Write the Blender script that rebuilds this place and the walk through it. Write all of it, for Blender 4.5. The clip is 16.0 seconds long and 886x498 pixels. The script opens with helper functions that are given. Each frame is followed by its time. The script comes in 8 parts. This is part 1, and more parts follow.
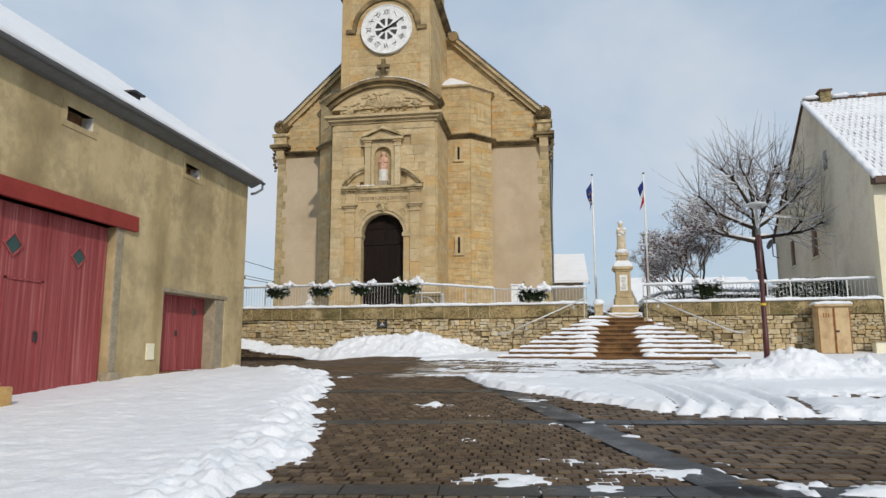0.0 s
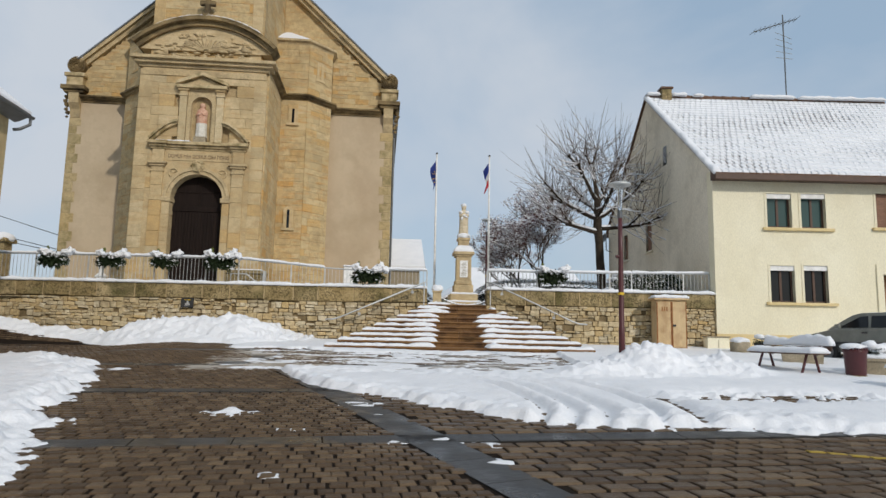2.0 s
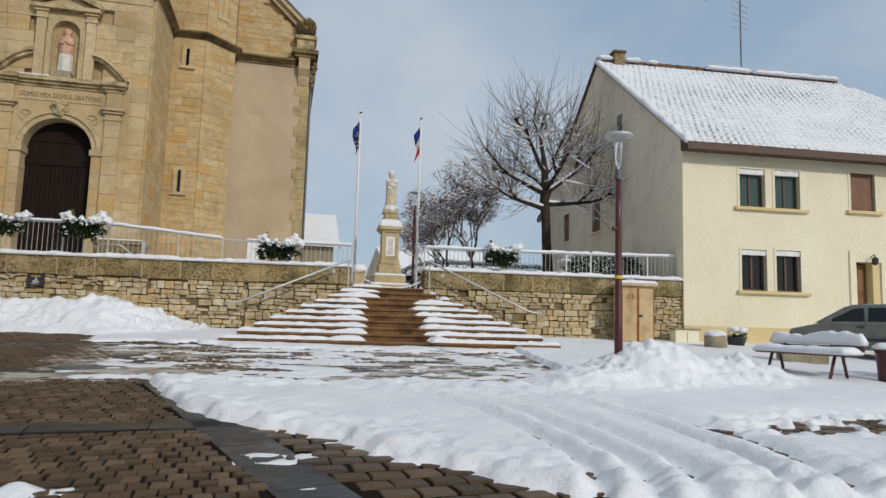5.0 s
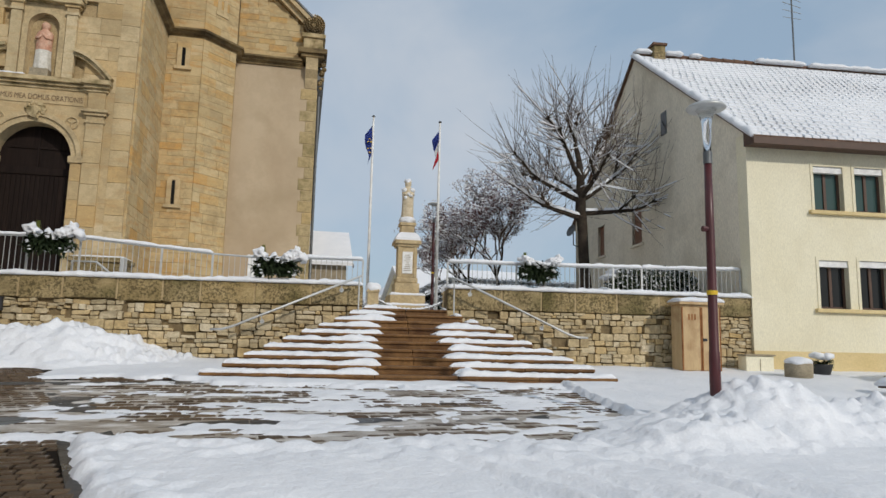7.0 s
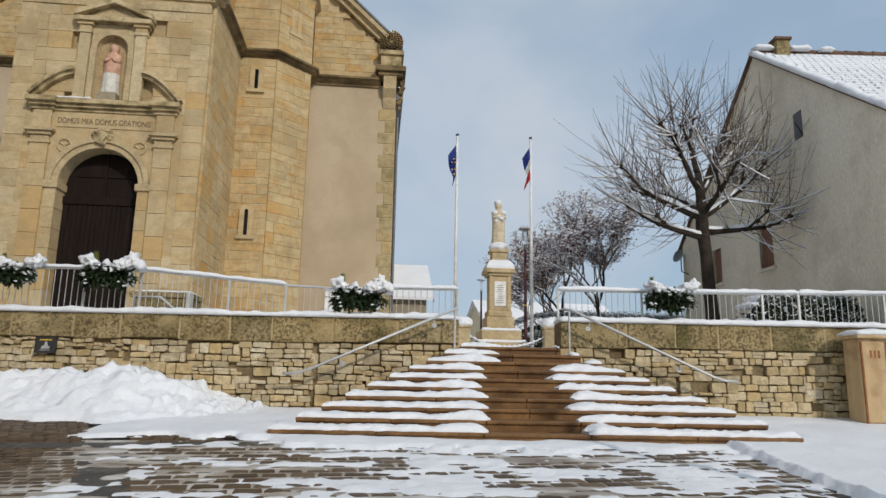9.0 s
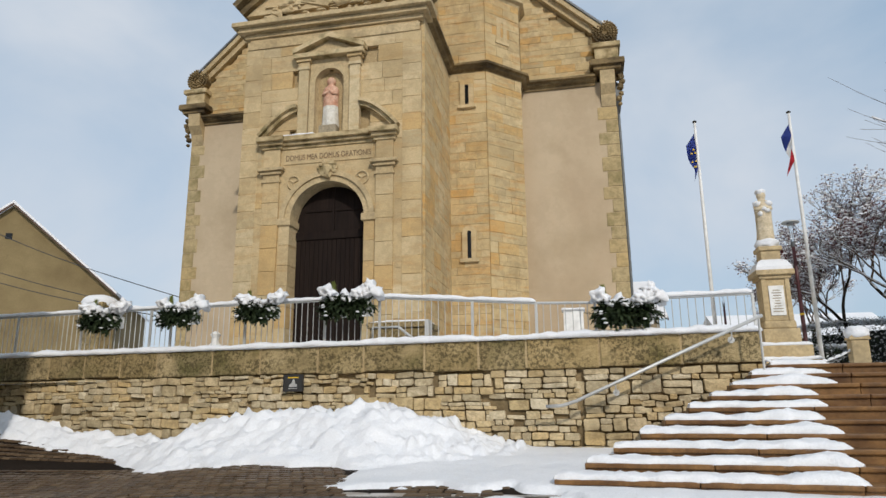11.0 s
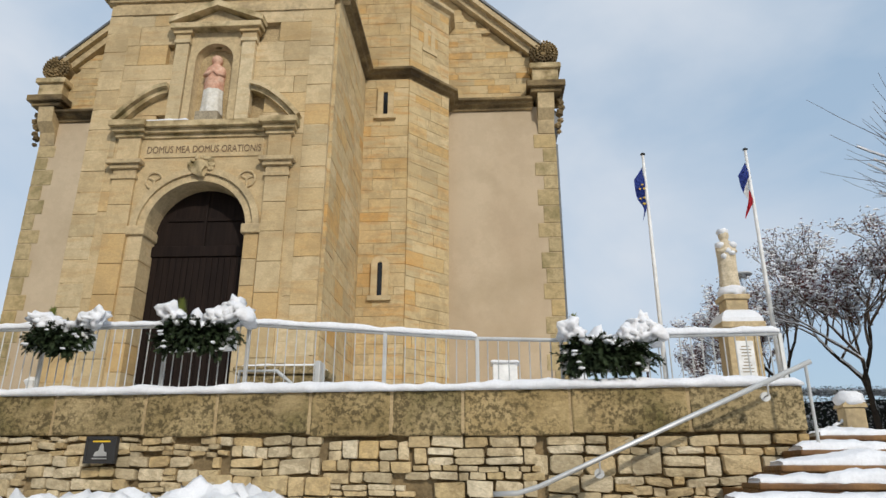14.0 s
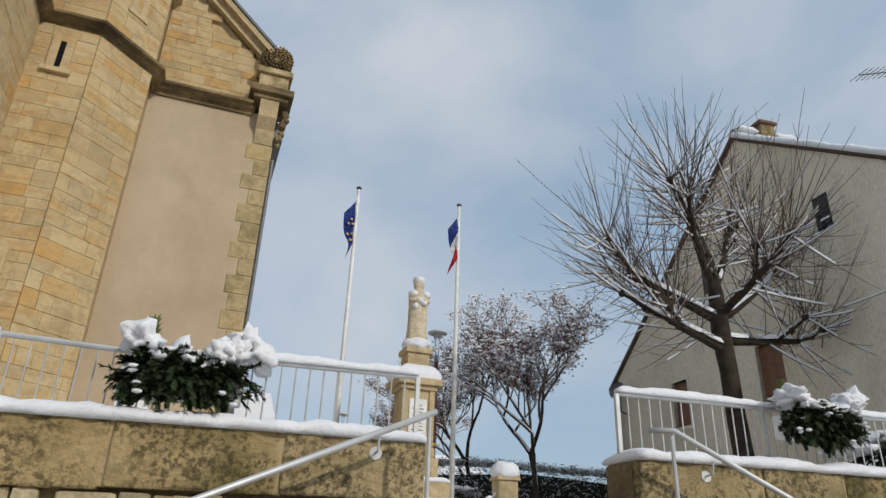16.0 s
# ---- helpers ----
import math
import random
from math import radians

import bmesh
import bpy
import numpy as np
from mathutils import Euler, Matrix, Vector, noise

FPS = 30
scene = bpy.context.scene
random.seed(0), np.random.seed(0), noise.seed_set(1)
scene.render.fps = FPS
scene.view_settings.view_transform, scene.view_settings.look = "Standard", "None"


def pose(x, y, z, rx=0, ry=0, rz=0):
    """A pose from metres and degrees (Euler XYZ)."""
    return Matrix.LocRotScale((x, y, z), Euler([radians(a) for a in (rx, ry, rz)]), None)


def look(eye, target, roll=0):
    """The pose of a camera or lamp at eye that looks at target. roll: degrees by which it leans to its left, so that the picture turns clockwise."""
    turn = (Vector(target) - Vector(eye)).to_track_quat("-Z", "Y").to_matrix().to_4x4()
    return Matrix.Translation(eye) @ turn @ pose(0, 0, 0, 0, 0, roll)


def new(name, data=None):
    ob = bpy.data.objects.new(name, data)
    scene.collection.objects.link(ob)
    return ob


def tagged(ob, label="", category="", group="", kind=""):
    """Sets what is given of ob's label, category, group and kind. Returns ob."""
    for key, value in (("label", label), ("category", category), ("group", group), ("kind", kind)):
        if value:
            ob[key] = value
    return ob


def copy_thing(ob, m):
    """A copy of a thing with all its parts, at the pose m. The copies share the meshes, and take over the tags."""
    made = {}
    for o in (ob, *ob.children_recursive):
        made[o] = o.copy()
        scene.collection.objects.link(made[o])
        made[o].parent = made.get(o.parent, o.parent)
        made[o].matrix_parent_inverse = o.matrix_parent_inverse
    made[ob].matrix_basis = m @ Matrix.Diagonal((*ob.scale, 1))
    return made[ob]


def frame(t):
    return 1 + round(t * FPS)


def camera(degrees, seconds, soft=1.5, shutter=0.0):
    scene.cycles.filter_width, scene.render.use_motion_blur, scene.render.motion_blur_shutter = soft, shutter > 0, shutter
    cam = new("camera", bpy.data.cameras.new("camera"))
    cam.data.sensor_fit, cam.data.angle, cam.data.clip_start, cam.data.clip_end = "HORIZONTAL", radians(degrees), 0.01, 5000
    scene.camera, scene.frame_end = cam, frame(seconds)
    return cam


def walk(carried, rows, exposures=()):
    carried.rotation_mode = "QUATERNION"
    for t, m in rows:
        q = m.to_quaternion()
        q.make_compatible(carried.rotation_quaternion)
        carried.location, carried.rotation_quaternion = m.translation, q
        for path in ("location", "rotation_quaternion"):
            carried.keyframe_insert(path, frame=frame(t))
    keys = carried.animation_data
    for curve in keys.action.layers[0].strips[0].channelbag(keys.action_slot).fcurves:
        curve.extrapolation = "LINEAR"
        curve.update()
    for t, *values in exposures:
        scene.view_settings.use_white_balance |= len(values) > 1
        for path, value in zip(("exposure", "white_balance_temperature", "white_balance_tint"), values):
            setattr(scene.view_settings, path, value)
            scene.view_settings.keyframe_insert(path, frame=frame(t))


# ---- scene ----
cam = camera(67.4, 16.0)
# seconds, place, tilt, roll, heading
ROWS = [
    (0.0, -0.026, 0.72, 1.635, 98.45, 0.08, 9.13),
    (0.5, -0.021, 1.439, 1.636, 98.02, -0.03, 7.28),
    (1.0, -0.081, 2.12, 1.635, 97.84, -0.59, 3.64),
    (1.5, -0.154, 2.752, 1.637, 97.68, -0.89, -0.64),
    (2.0, -0.191, 3.372, 1.648, 97.5, -1.16, -5.41),
    (2.5, -0.24, 3.976, 1.663, 97.37, -1.52, -9.06),
    (3.0, -0.299, 4.599, 1.684, 97.04, -1.75, -12.11),
    (3.5, -0.409, 5.181, 1.713, 96.81, -1.76, -12.68),
    (6.0, -0.326, 8.276, 1.879, 96.05, -1.58, -13.83),
    (6.5, -0.185, 8.89, 1.907, 96.83, -1.38, -13.35),
    (7.0, -0.043, 9.483, 1.941, 97.96, -1.25, -12.03),
    (7.5, 0.104, 10.101, 1.976, 99.09, -1.26, -12.04),
    (8.0, 0.16, 10.702, 2.021, 99.7, -1.24, -12.03),
    (8.5, 0.02, 11.207, 2.065, 100.33, -1.43, -12.11),
    (9.0, -0.242, 11.799, 2.085, 100.87, -1.04, -5.7),
    (9.5, -0.504, 12.25, 2.102, 101.48, -0.56, 2.43),
    (10.0, -0.736, 12.684, 2.116, 101.91, -0.25, 6.32),
    (12.5, -1.88, 15.268, 2.148, 105.63, 1.07, 16.5),
    (13.0, -1.983, 15.838, 2.182, 106.41, 1.11, 16.28),
    (13.5, -1.993, 16.441, 2.228, 107.58, 0.56, 12.11),
    (14.0, -1.917, 16.947, 2.253, 108.83, -0.15, 3.24),
    (14.5, -1.726, 17.396, 2.279, 110.22, -1.45, -9.85),
    (15.0, -1.401, 17.862, 2.31, 111.64, -1.59, -14.07),
    (15.5, -1.031, 18.267, 2.333, 112.86, -1.75, -16.94),
    (16.0, -0.493, 18.701, 2.381, 114.04, -1.94, -20.43),
]
walk(cam, [(t, pose(x, y, z, rx, ry, rz)) for t, x, y, z, rx, ry, rz in ROWS], [(0.0, -0.06), (1.5, -0.12), (3.0, -0.3), (7.5, -0.28), (9.5, -0.16), (10.5, -0.06), (12.5, -0.05), (14.0, 0.03), (14.5, -0.08), (15.0, -0.15), (16.0, -0.22)])

# ---- world, sun ----
world = bpy.data.worlds.new("sky")
scene.world = world
world.use_nodes = True
wt = world.node_tree
sky = wt.nodes.new("ShaderNodeTexSky")
sky.sky_type = "NISHITA"
sky.sun_disc = False
sky.sun_elevation, sky.sun_rotation = radians(30), radians(150)
sky.air_density, sky.dust_density = 1.0, 1.5
coord = wt.nodes.new("ShaderNodeTexCoord")
wmap = wt.nodes.new("ShaderNodeMapping")
wmap.inputs["Scale"].default_value = (1.0, 1.0, 1.7)
wmap.inputs["Rotation"].default_value = (0.0, 0.35, 0.0)
wt.links.new(coord.outputs["Generated"], wmap.inputs["Vector"])
cloud = wt.nodes.new("ShaderNodeTexNoise")
cloud.inputs["Scale"].default_value, cloud.inputs["Detail"].default_value, cloud.inputs["Roughness"].default_value, cloud.inputs["Distortion"].default_value = 1.9, 7.0, 0.5, 0.35
wt.links.new(wmap.outputs[0], cloud.inputs["Vector"])
cramp = wt.nodes.new("ShaderNodeValToRGB")
cramp.color_ramp.elements[0].position, cramp.color_ramp.elements[0].color = 0.36, (0.0, 0.0, 0.0, 1)
cramp.color_ramp.elements[1].position, cramp.color_ramp.elements[1].color = 0.66, (0.92, 0.92, 0.92, 1)
wt.links.new(cloud.outputs["Fac"], cramp.inputs["Fac"])
# thin high haze over the clear blue, then the broken cloud
haze = wt.nodes.new("ShaderNodeMixRGB")
haze.inputs["Fac"].default_value = 0.66
haze.inputs["Color2"].default_value = (4.55, 6.1, 7.8, 1)
wt.links.new(sky.outputs[0], haze.inputs["Color1"])
cover = wt.nodes.new("ShaderNodeMixRGB")
cover.inputs["Color2"].default_value = (6.35, 6.85, 7.55, 1)
wt.links.new(cramp.outputs["Color"], cover.inputs["Fac"])
wt.links.new(haze.outputs[0], cover.inputs["Color1"])
wt.links.new(cover.outputs[0], wt.nodes["Background"].inputs[0])
wt.nodes["Background"].inputs[1].default_value = 0.105
sun = new("sun", bpy.data.lights.new("sun", "SUN"))
sun.data.energy, sun.data.angle, sun.data.color = 2.35, radians(1.2), (1.0, 0.93, 0.84)
sun.matrix_world = look((0, 0, 0), (-0.40, 0.80, -0.52))


# ---- materials ----
def nodes_of(name):
    m = bpy.data.materials.new(name)
    m.use_nodes = True
    return m, m.node_tree, m.node_tree.nodes["Principled BSDF"]


def noise_node(t, vec, scale, detail=4.0, rough=0.55):
    n = t.nodes.new("ShaderNodeTexNoise")
    n.inputs["Scale"].default_value, n.inputs["Detail"].default_value, n.inputs["Roughness"].default_value = scale, detail, rough
    t.links.new(vec, n.inputs["Vector"])
    return n.outputs["Fac"]


def ramp_node(t, fac, stops):
    r = t.nodes.new("ShaderNodeValToRGB")
    e = r.color_ramp.elements
    while len(e) < len(stops):
        e.new(0.5)
    for k, (p, c) in enumerate(stops):
        e[k].position, e[k].color = p, (*c, 1)
    t.links.new(fac, r.inputs["Fac"])
    return r.outputs["Color"]


def mix_node(t, kind, fac, a, b):
    n = t.nodes.new("ShaderNodeMixRGB")
    n.blend_type = kind
    for key, v in (("Fac", fac), ("Color1", a), ("Color2", b)):
        if isinstance(v, (int, float)):
            n.inputs[key].default_value = v
        elif isinstance(v, tuple):
            n.inputs[key].default_value = (*v, 1)
        else:
            t.links.new(v, n.inputs[key])
    return n.outputs[0]


def surface(name, stops, rough=0.85, scale=1.2, fine=18.0, bump=0.3, stretch=(1, 1, 1), each=None, stain=None, metal=0.0, bump_scale=None, spec=0.3, gloss_var=0.0, vein=None, spots=None, pick_mix=0.72, speck=None):
    """A worn surface: broad patches through stops, fine grain, relief; each: colours that differ from piece to piece; stain: (colour, amount, scale)."""
    m, t, p = nodes_of(name)
    geo = t.nodes.new("ShaderNodeNewGeometry")
    mp = t.nodes.new("ShaderNodeMapping")
    mp.inputs["Scale"].default_value = stretch
    t.links.new(geo.outputs["Position"], mp.inputs["Vector"])
    vec = mp.outputs[0]
    broad = noise_node(t, vec, scale, 5.0)
    col = ramp_node(t, broad, stops)
    if each:
        info = t.nodes.new("ShaderNodeObjectInfo")
        isl = geo.outputs["Random Per Island"]
        add = t.nodes.new("ShaderNodeMath")
        add.operation = "ADD"
        t.links.new(info.outputs["Random"], add.inputs[0])
        t.links.new(isl, add.inputs[1])
        fr = t.nodes.new("ShaderNodeMath")
        fr.operation = "FRACT"
        t.links.new(add.outputs[0], fr.inputs[0])
        pick = ramp_node(t, fr.outputs[0], each)
        col = mix_node(t, "MIX", pick_mix, col, pick)
    if vein:
        mv = t.nodes.new("ShaderNodeMapping")
        mv.inputs["Scale"].default_value = (1.0, 1.0, 6.0)
        t.links.new(geo.outputs["Position"], mv.inputs["Vector"])
        vn = noise_node(t, mv.outputs[0], 1.5, 5.0, 0.6)
        vk = ramp_node(t, vn, [(0.50, (0, 0, 0)), (0.68, (vein[1],) * 3)])
        col = mix_node(t, "MIX", vk, col, vein[0])
    grain = noise_node(t, vec, fine, 6.0, 0.65)
    g = ramp_node(t, grain, [(0.28, (0.58, 0.58, 0.58)), (0.68, (1.18, 1.18, 1.18))])
    col = mix_node(t, "MULTIPLY", min(0.85, 0.2 + bump * 1.3) if speck is None else speck, col, g)
    if stain:
        sc, amount, ss = stain
        s = noise_node(t, geo.outputs["Position"], ss, 5.0, 0.6)
        k = ramp_node(t, s, [(0.5, (0, 0, 0)), (0.72, (amount, amount, amount))])
        col = mix_node(t, "MIX", k, col, sc)
    if spots:
        sc, amount, ss = spots
        area = ramp_node(t, noise_node(t, geo.outputs["Position"], ss * 0.16, 4.0), [(0.34, (0, 0, 0)), (0.50, (amount, amount, amount))])
        s = ramp_node(t, noise_node(t, geo.outputs["Position"], ss, 6.0, 0.7), [(0.46, (0, 0, 0)), (0.56, (1, 1, 1))])
        col = mix_node(t, "MIX", mix_node(t, "MULTIPLY", 1.0, area, s), col, sc)
    t.links.new(col, p.inputs["Base Color"])
    p.inputs["Roughness"].default_value, p.inputs["Metallic"].default_value = rough, metal
    p.inputs["Specular IOR Level"].default_value = spec
    if gloss_var:
        rr = ramp_node(t, broad, [(0.35, (rough - gloss_var,) * 3), (0.65, (min(1, rough + gloss_var),) * 3)])
        t.links.new(rr, p.inputs["Roughness"])
    if bump:
        b = t.nodes.new("ShaderNodeBump")
        b.inputs["Strength"].default_value, b.inputs["Distance"].default_value = bump, 0.02
        h = noise_node(t, vec, bump_scale or fine * 0.6, 6.0, 0.6)
        t.links.new(h, b.inputs["Height"])
        t.links.new(b.outputs[0], p.inputs["Normal"])
    return m


def plain(name, col, rough=0.5, metal=0.0, spec=0.5):
    m, t, p = nodes_of(name)
    geo = t.nodes.new("ShaderNodeNewGeometry")
    n = noise_node(t, geo.outputs["Position"], 6.0, 4.0)
    c = ramp_node(t, n, [(0.3, tuple(v * 0.82 for v in col)), (0.7, tuple(min(1, v * 1.08) for v in col))])
    t.links.new(c, p.inputs["Base Color"])
    p.inputs["Roughness"].default_value, p.inputs["Metallic"].default_value = rough, metal
    p.inputs["Specular IOR Level"].default_value = spec
    return m


SAND = [(0.0, (0.54, 0.41, 0.22)), (0.13, (0.59, 0.46, 0.26)), (0.24, (0.50, 0.38, 0.20)), (0.36, (0.61, 0.485, 0.28)), (0.46, (0.55, 0.40, 0.19)), (0.50, (0.58, 0.315, 0.08)), (0.55, (0.58, 0.46, 0.265)), (0.68, (0.44, 0.35, 0.20)), (0.80, (0.57, 0.435, 0.235)), (0.86, (0.56, 0.35, 0.12)), (0.91, (0.58, 0.455, 0.26)), (1.0, (0.62, 0.50, 0.30))]
SANDF = [(0.0, (0.49, 0.37, 0.20)), (0.2, (0.58, 0.455, 0.265)), (0.4, (0.52, 0.395, 0.215)), (0.55, (0.61, 0.49, 0.30)), (0.7, (0.54, 0.405, 0.215)), (0.84, (0.55, 0.36, 0.145)), (0.92, (0.45, 0.36, 0.21)), (1.0, (0.64, 0.53, 0.34))]
M_SAND = surface("sandstone", [(0.3, (0.44, 0.32, 0.155)), (0.7, (0.59, 0.455, 0.245))], 0.9, 1.1, 26.0, 0.5, (1, 1, 2.8), SAND, ((0.24, 0.18, 0.095), 0.45, 0.8), vein=((0.53, 0.28, 0.08), 0.6), spots=((0.27, 0.20, 0.105), 0.35, 6.0), pick_mix=0.72, speck=0.45)
M_ASHLAR = surface("dressed_sandstone", [(0.3, (0.50, 0.375, 0.205)), (0.7, (0.65, 0.52, 0.315))], 0.88, 0.8, 24.0, 0.35, (1, 1, 1.6), SANDF, ((0.25, 0.185, 0.095), 0.55, 0.7), vein=((0.46, 0.27, 0.10), 0.4), spots=((0.30, 0.225, 0.12), 0.28, 5.0), pick_mix=0.8, speck=0.38)
M_QUOIN = surface("lichened_corner_stone", [(0.3, (0.36, 0.275, 0.14)), (0.7, (0.54, 0.425, 0.24))], 0.9, 1.6, 24.0, 0.4, (1, 1, 1.5), [(0.0, (0.44, 0.335, 0.175)), (0.4, (0.52, 0.41, 0.235)), (0.7, (0.40, 0.32, 0.18)), (1.0, (0.54, 0.39, 0.18))], ((0.13, 0.115, 0.04), 0.8, 1.4), spots=((0.16, 0.14, 0.06), 0.4, 8.0), pick_mix=0.6, speck=0.35)
M_PORTAL = surface("lichened_portal_moulding", [(0.34, (0.24, 0.18, 0.085)), (0.5, (0.50, 0.39, 0.22)), (0.66, (0.60, 0.48, 0.29))], 0.9, 2.6, 24.0, 0.35, (1, 1, 1.3), None, ((0.09, 0.085, 0.03), 0.7, 3.2), speck=0.35)
M_TRIM = surface("moulded_sandstone", [(0.3, (0.455, 0.346, 0.191)), (0.7, (0.565, 0.446, 0.265))], 0.88, 1.2, 14.0, 0.35, (1, 1, 1), None, ((0.16, 0.13, 0.08), 0.6, 1.6))
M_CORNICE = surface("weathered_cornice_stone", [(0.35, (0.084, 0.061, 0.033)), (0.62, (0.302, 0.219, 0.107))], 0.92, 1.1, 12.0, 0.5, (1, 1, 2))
M_RENDER = surface("beige_render", [(0.3, (0.455, 0.355, 0.24)), (0.7, (0.565, 0.462, 0.325))], 0.95, 0.45, 60.0, 0.25, (1, 1, 0.5), None, ((0.34, 0.265, 0.165), 0.5, 0.55), spots=((0.38, 0.30, 0.20), 0.22, 3.0), speck=0.22)
M_JOINT = surface("lime_mortar", [(0.3, (0.36, 0.265, 0.135)), (0.7, (0.50, 0.385, 0.22))], 0.95, 3.0, 26.0, 0.6)
RUB = [(0.0, (0.50, 0.38, 0.19)), (0.14, (0.68, 0.58, 0.39)), (0.28, (0.45, 0.33, 0.16)), (0.40, (0.74, 0.66, 0.49)), (0.52, (0.60, 0.42, 0.18)), (0.64, (0.67, 0.58, 0.41)), (0.76, (0.40, 0.34, 0.22)), (0.88, (0.63, 0.51, 0.31)), (1.0, (0.56, 0.41, 0.20))]
M_RUBBLE = surface("rubble_limestone", [(0.3, (0.36, 0.26, 0.125)), (0.7, (0.62, 0.51, 0.32))], 0.92, 4.0, 30.0, 0.7, (1, 1, 1.6), RUB, ((0.15, 0.115, 0.06), 0.5, 2.2), spots=((0.20, 0.15, 0.08), 0.4, 11.0), pick_mix=0.75, speck=0.6)
# wall mortar, its colour darkened to paint the shadow in the joints
M_MORTAR = surface("shade_darkened_wall_mortar", [(0.3, (0.12, 0.088, 0.045)), (0.7, (0.28, 0.21, 0.115))], 0.95, 1.6, 26.0, 0.7)
M_COPING = surface("mossy_coping_stone", [(0.36, (0.16, 0.12, 0.05)), (0.49, (0.31, 0.235, 0.115)), (0.62, (0.46, 0.36, 0.195))], 0.93, 1.8, 34.0, 0.9, (1, 1, 1.3), [(0.0, (0.41, 0.315, 0.16)), (0.2, (0.29, 0.215, 0.10)), (0.4, (0.47, 0.37, 0.205)), (0.6, (0.31, 0.24, 0.115)), (0.8, (0.44, 0.32, 0.145)), (1.0, (0.24, 0.185, 0.085))], ((0.07, 0.07, 0.018), 1.0, 1.0), spots=((0.055, 0.042, 0.018), 0.78, 20.0), pick_mix=0.55, speck=0.55)
M_STEP = surface("wet_brown_step_stone", [(0.3, (0.098, 0.043, 0.013)), (0.7, (0.255, 0.135, 0.048))], 0.5, 2.6, 22.0, 0.4, (1, 1, 1), None, ((0.06, 0.028, 0.010), 0.7, 3.0), 0, None, 0.3, 0.15)
M_SNOW = surface("snow", [(0.3, (0.735, 0.755, 0.785)), (0.7, (0.815, 0.825, 0.845))], 0.7, 1.4, 40.0, 0.85, (1, 1, 1), None, None, 0, 14.0, 0.2, speck=0.2)
M_SLUSH = surface("wet_grey_slush", [(0.34, (0.20, 0.165, 0.125)), (0.5, (0.38, 0.345, 0.30)), (0.64, (0.62, 0.60, 0.57))], 0.35, 2.2, 40.0, 0.5, (1, 2.2, 1), None, None, 0, 20.0, 0.4, speck=0.4)
M_PAVER = surface("wet_brown_paver", [(0.34, (0.050, 0.031, 0.017)), (0.50, (0.088, 0.058, 0.033)), (0.66, (0.125, 0.086, 0.052))], 0.5, 0.7, 40.0, 0.5, (1, 1, 1), [(0.0, (0.044, 0.027, 0.014)), (0.35, (0.078, 0.049, 0.027)), (0.7, (0.108, 0.071, 0.040)), (1.0, (0.165, 0.115, 0.068))], None, 0, None, 0.25, 0.16, speck=0.6)
M_GROUND = surface("wet_joint_sand", [(0.3, (0.009, 0.006, 0.004)), (0.7, (0.020, 0.013, 0.008))], 0.9, 2.0, 30.0, 0.4, (1, 1, 1), None, None, 0, None, 0.1)
M_SLAB = surface("wet_slate_slab", [(0.42, (0.018, 0.019, 0.021)), (0.53, (0.032, 0.033, 0.034)), (0.58, (0.06, 0.058, 0.055)), (0.68, (0.085, 0.08, 0.072))], 0.45, 2.0, 22.0, 0.35, (1, 1, 1), [(0.0, (0.02, 0.021, 0.023)), (0.6, (0.04, 0.04, 0.04)), (1.0, (0.07, 0.066, 0.06))], None, 0, None, 0.35, 0.18, pick_mix=0.4)
M_CREAM = surface("cream_house_paint", [(0.3, (0.76, 0.70, 0.51)), (0.7, (0.83, 0.78, 0.60))], 0.9, 0.7, 40.0, 0.12, (1, 1, 0.4), None, ((0.60, 0.53, 0.36), 0.35, 0.9))
M_PLINTH = surface("ochre_plinth_paint", [(0.3, (0.64, 0.50, 0.25)), (0.7, (0.72, 0.58, 0.32))], 0.9, 0.8, 30.0, 0.15)
M_GABLE = surface("grey_beige_gable_render", [(0.3, (0.70, 0.635, 0.50)), (0.7, (0.84, 0.775, 0.635))], 0.95, 0.5, 30.0, 0.3, (1, 1, 0.35), None, ((0.42, 0.37, 0.27), 0.45, 0.8))
M_BARN = surface("ochre_barn_render", [(0.28, (0.345, 0.262, 0.13)), (0.48, (0.52, 0.405, 0.22)), (0.72, (0.63, 0.505, 0.295))], 0.95, 0.9, 40.0, 0.3, (1, 1, 0.16), None, ((0.17, 0.13, 0.07), 0.65, 0.6), spots=((0.26, 0.20, 0.105), 0.35, 2.2), speck=0.28)
M_RED = surface("faded_red_wood", [(0.3, (0.235, 0.04, 0.04)), (0.55, (0.34, 0.075, 0.075)), (0.72, (0.47, 0.17, 0.16))], 0.7, 1.6, 20.0, 0.3, (9, 9, 0.22))
M_REDB = surface("red_lintel_paint", [(0.3, (0.24, 0.03, 0.022)), (0.7, (0.32, 0.045, 0.035))], 0.65, 1.5, 20.0, 0.15)
M_ZINC = plain("zinc_grey", (0.14, 0.15, 0.155), 0.5, 0.4)
M_GALV = plain("galvanised_steel", (0.55, 0.56, 0.55), 0.5, 0.5)
M_WHITE = plain("white_paint", (0.78, 0.78, 0.76), 0.5)
M_WOODD = surface("dark_door_wood", [(0.3, (0.010, 0.0065, 0.0055)), (0.7, (0.022, 0.014, 0.011))], 0.7, 3.0, 20.0, 0.3, (8, 8, 0.4), spec=0.12)
M_BROWNW = surface("brown_wood", [(0.3, (0.16, 0.075, 0.035)), (0.7, (0.28, 0.14, 0.065))], 0.6, 2.0, 20.0, 0.2, (6, 6, 0.5))
M_EAVE = plain("dark_brown_eave_board", (0.085, 0.045, 0.028), 0.6)
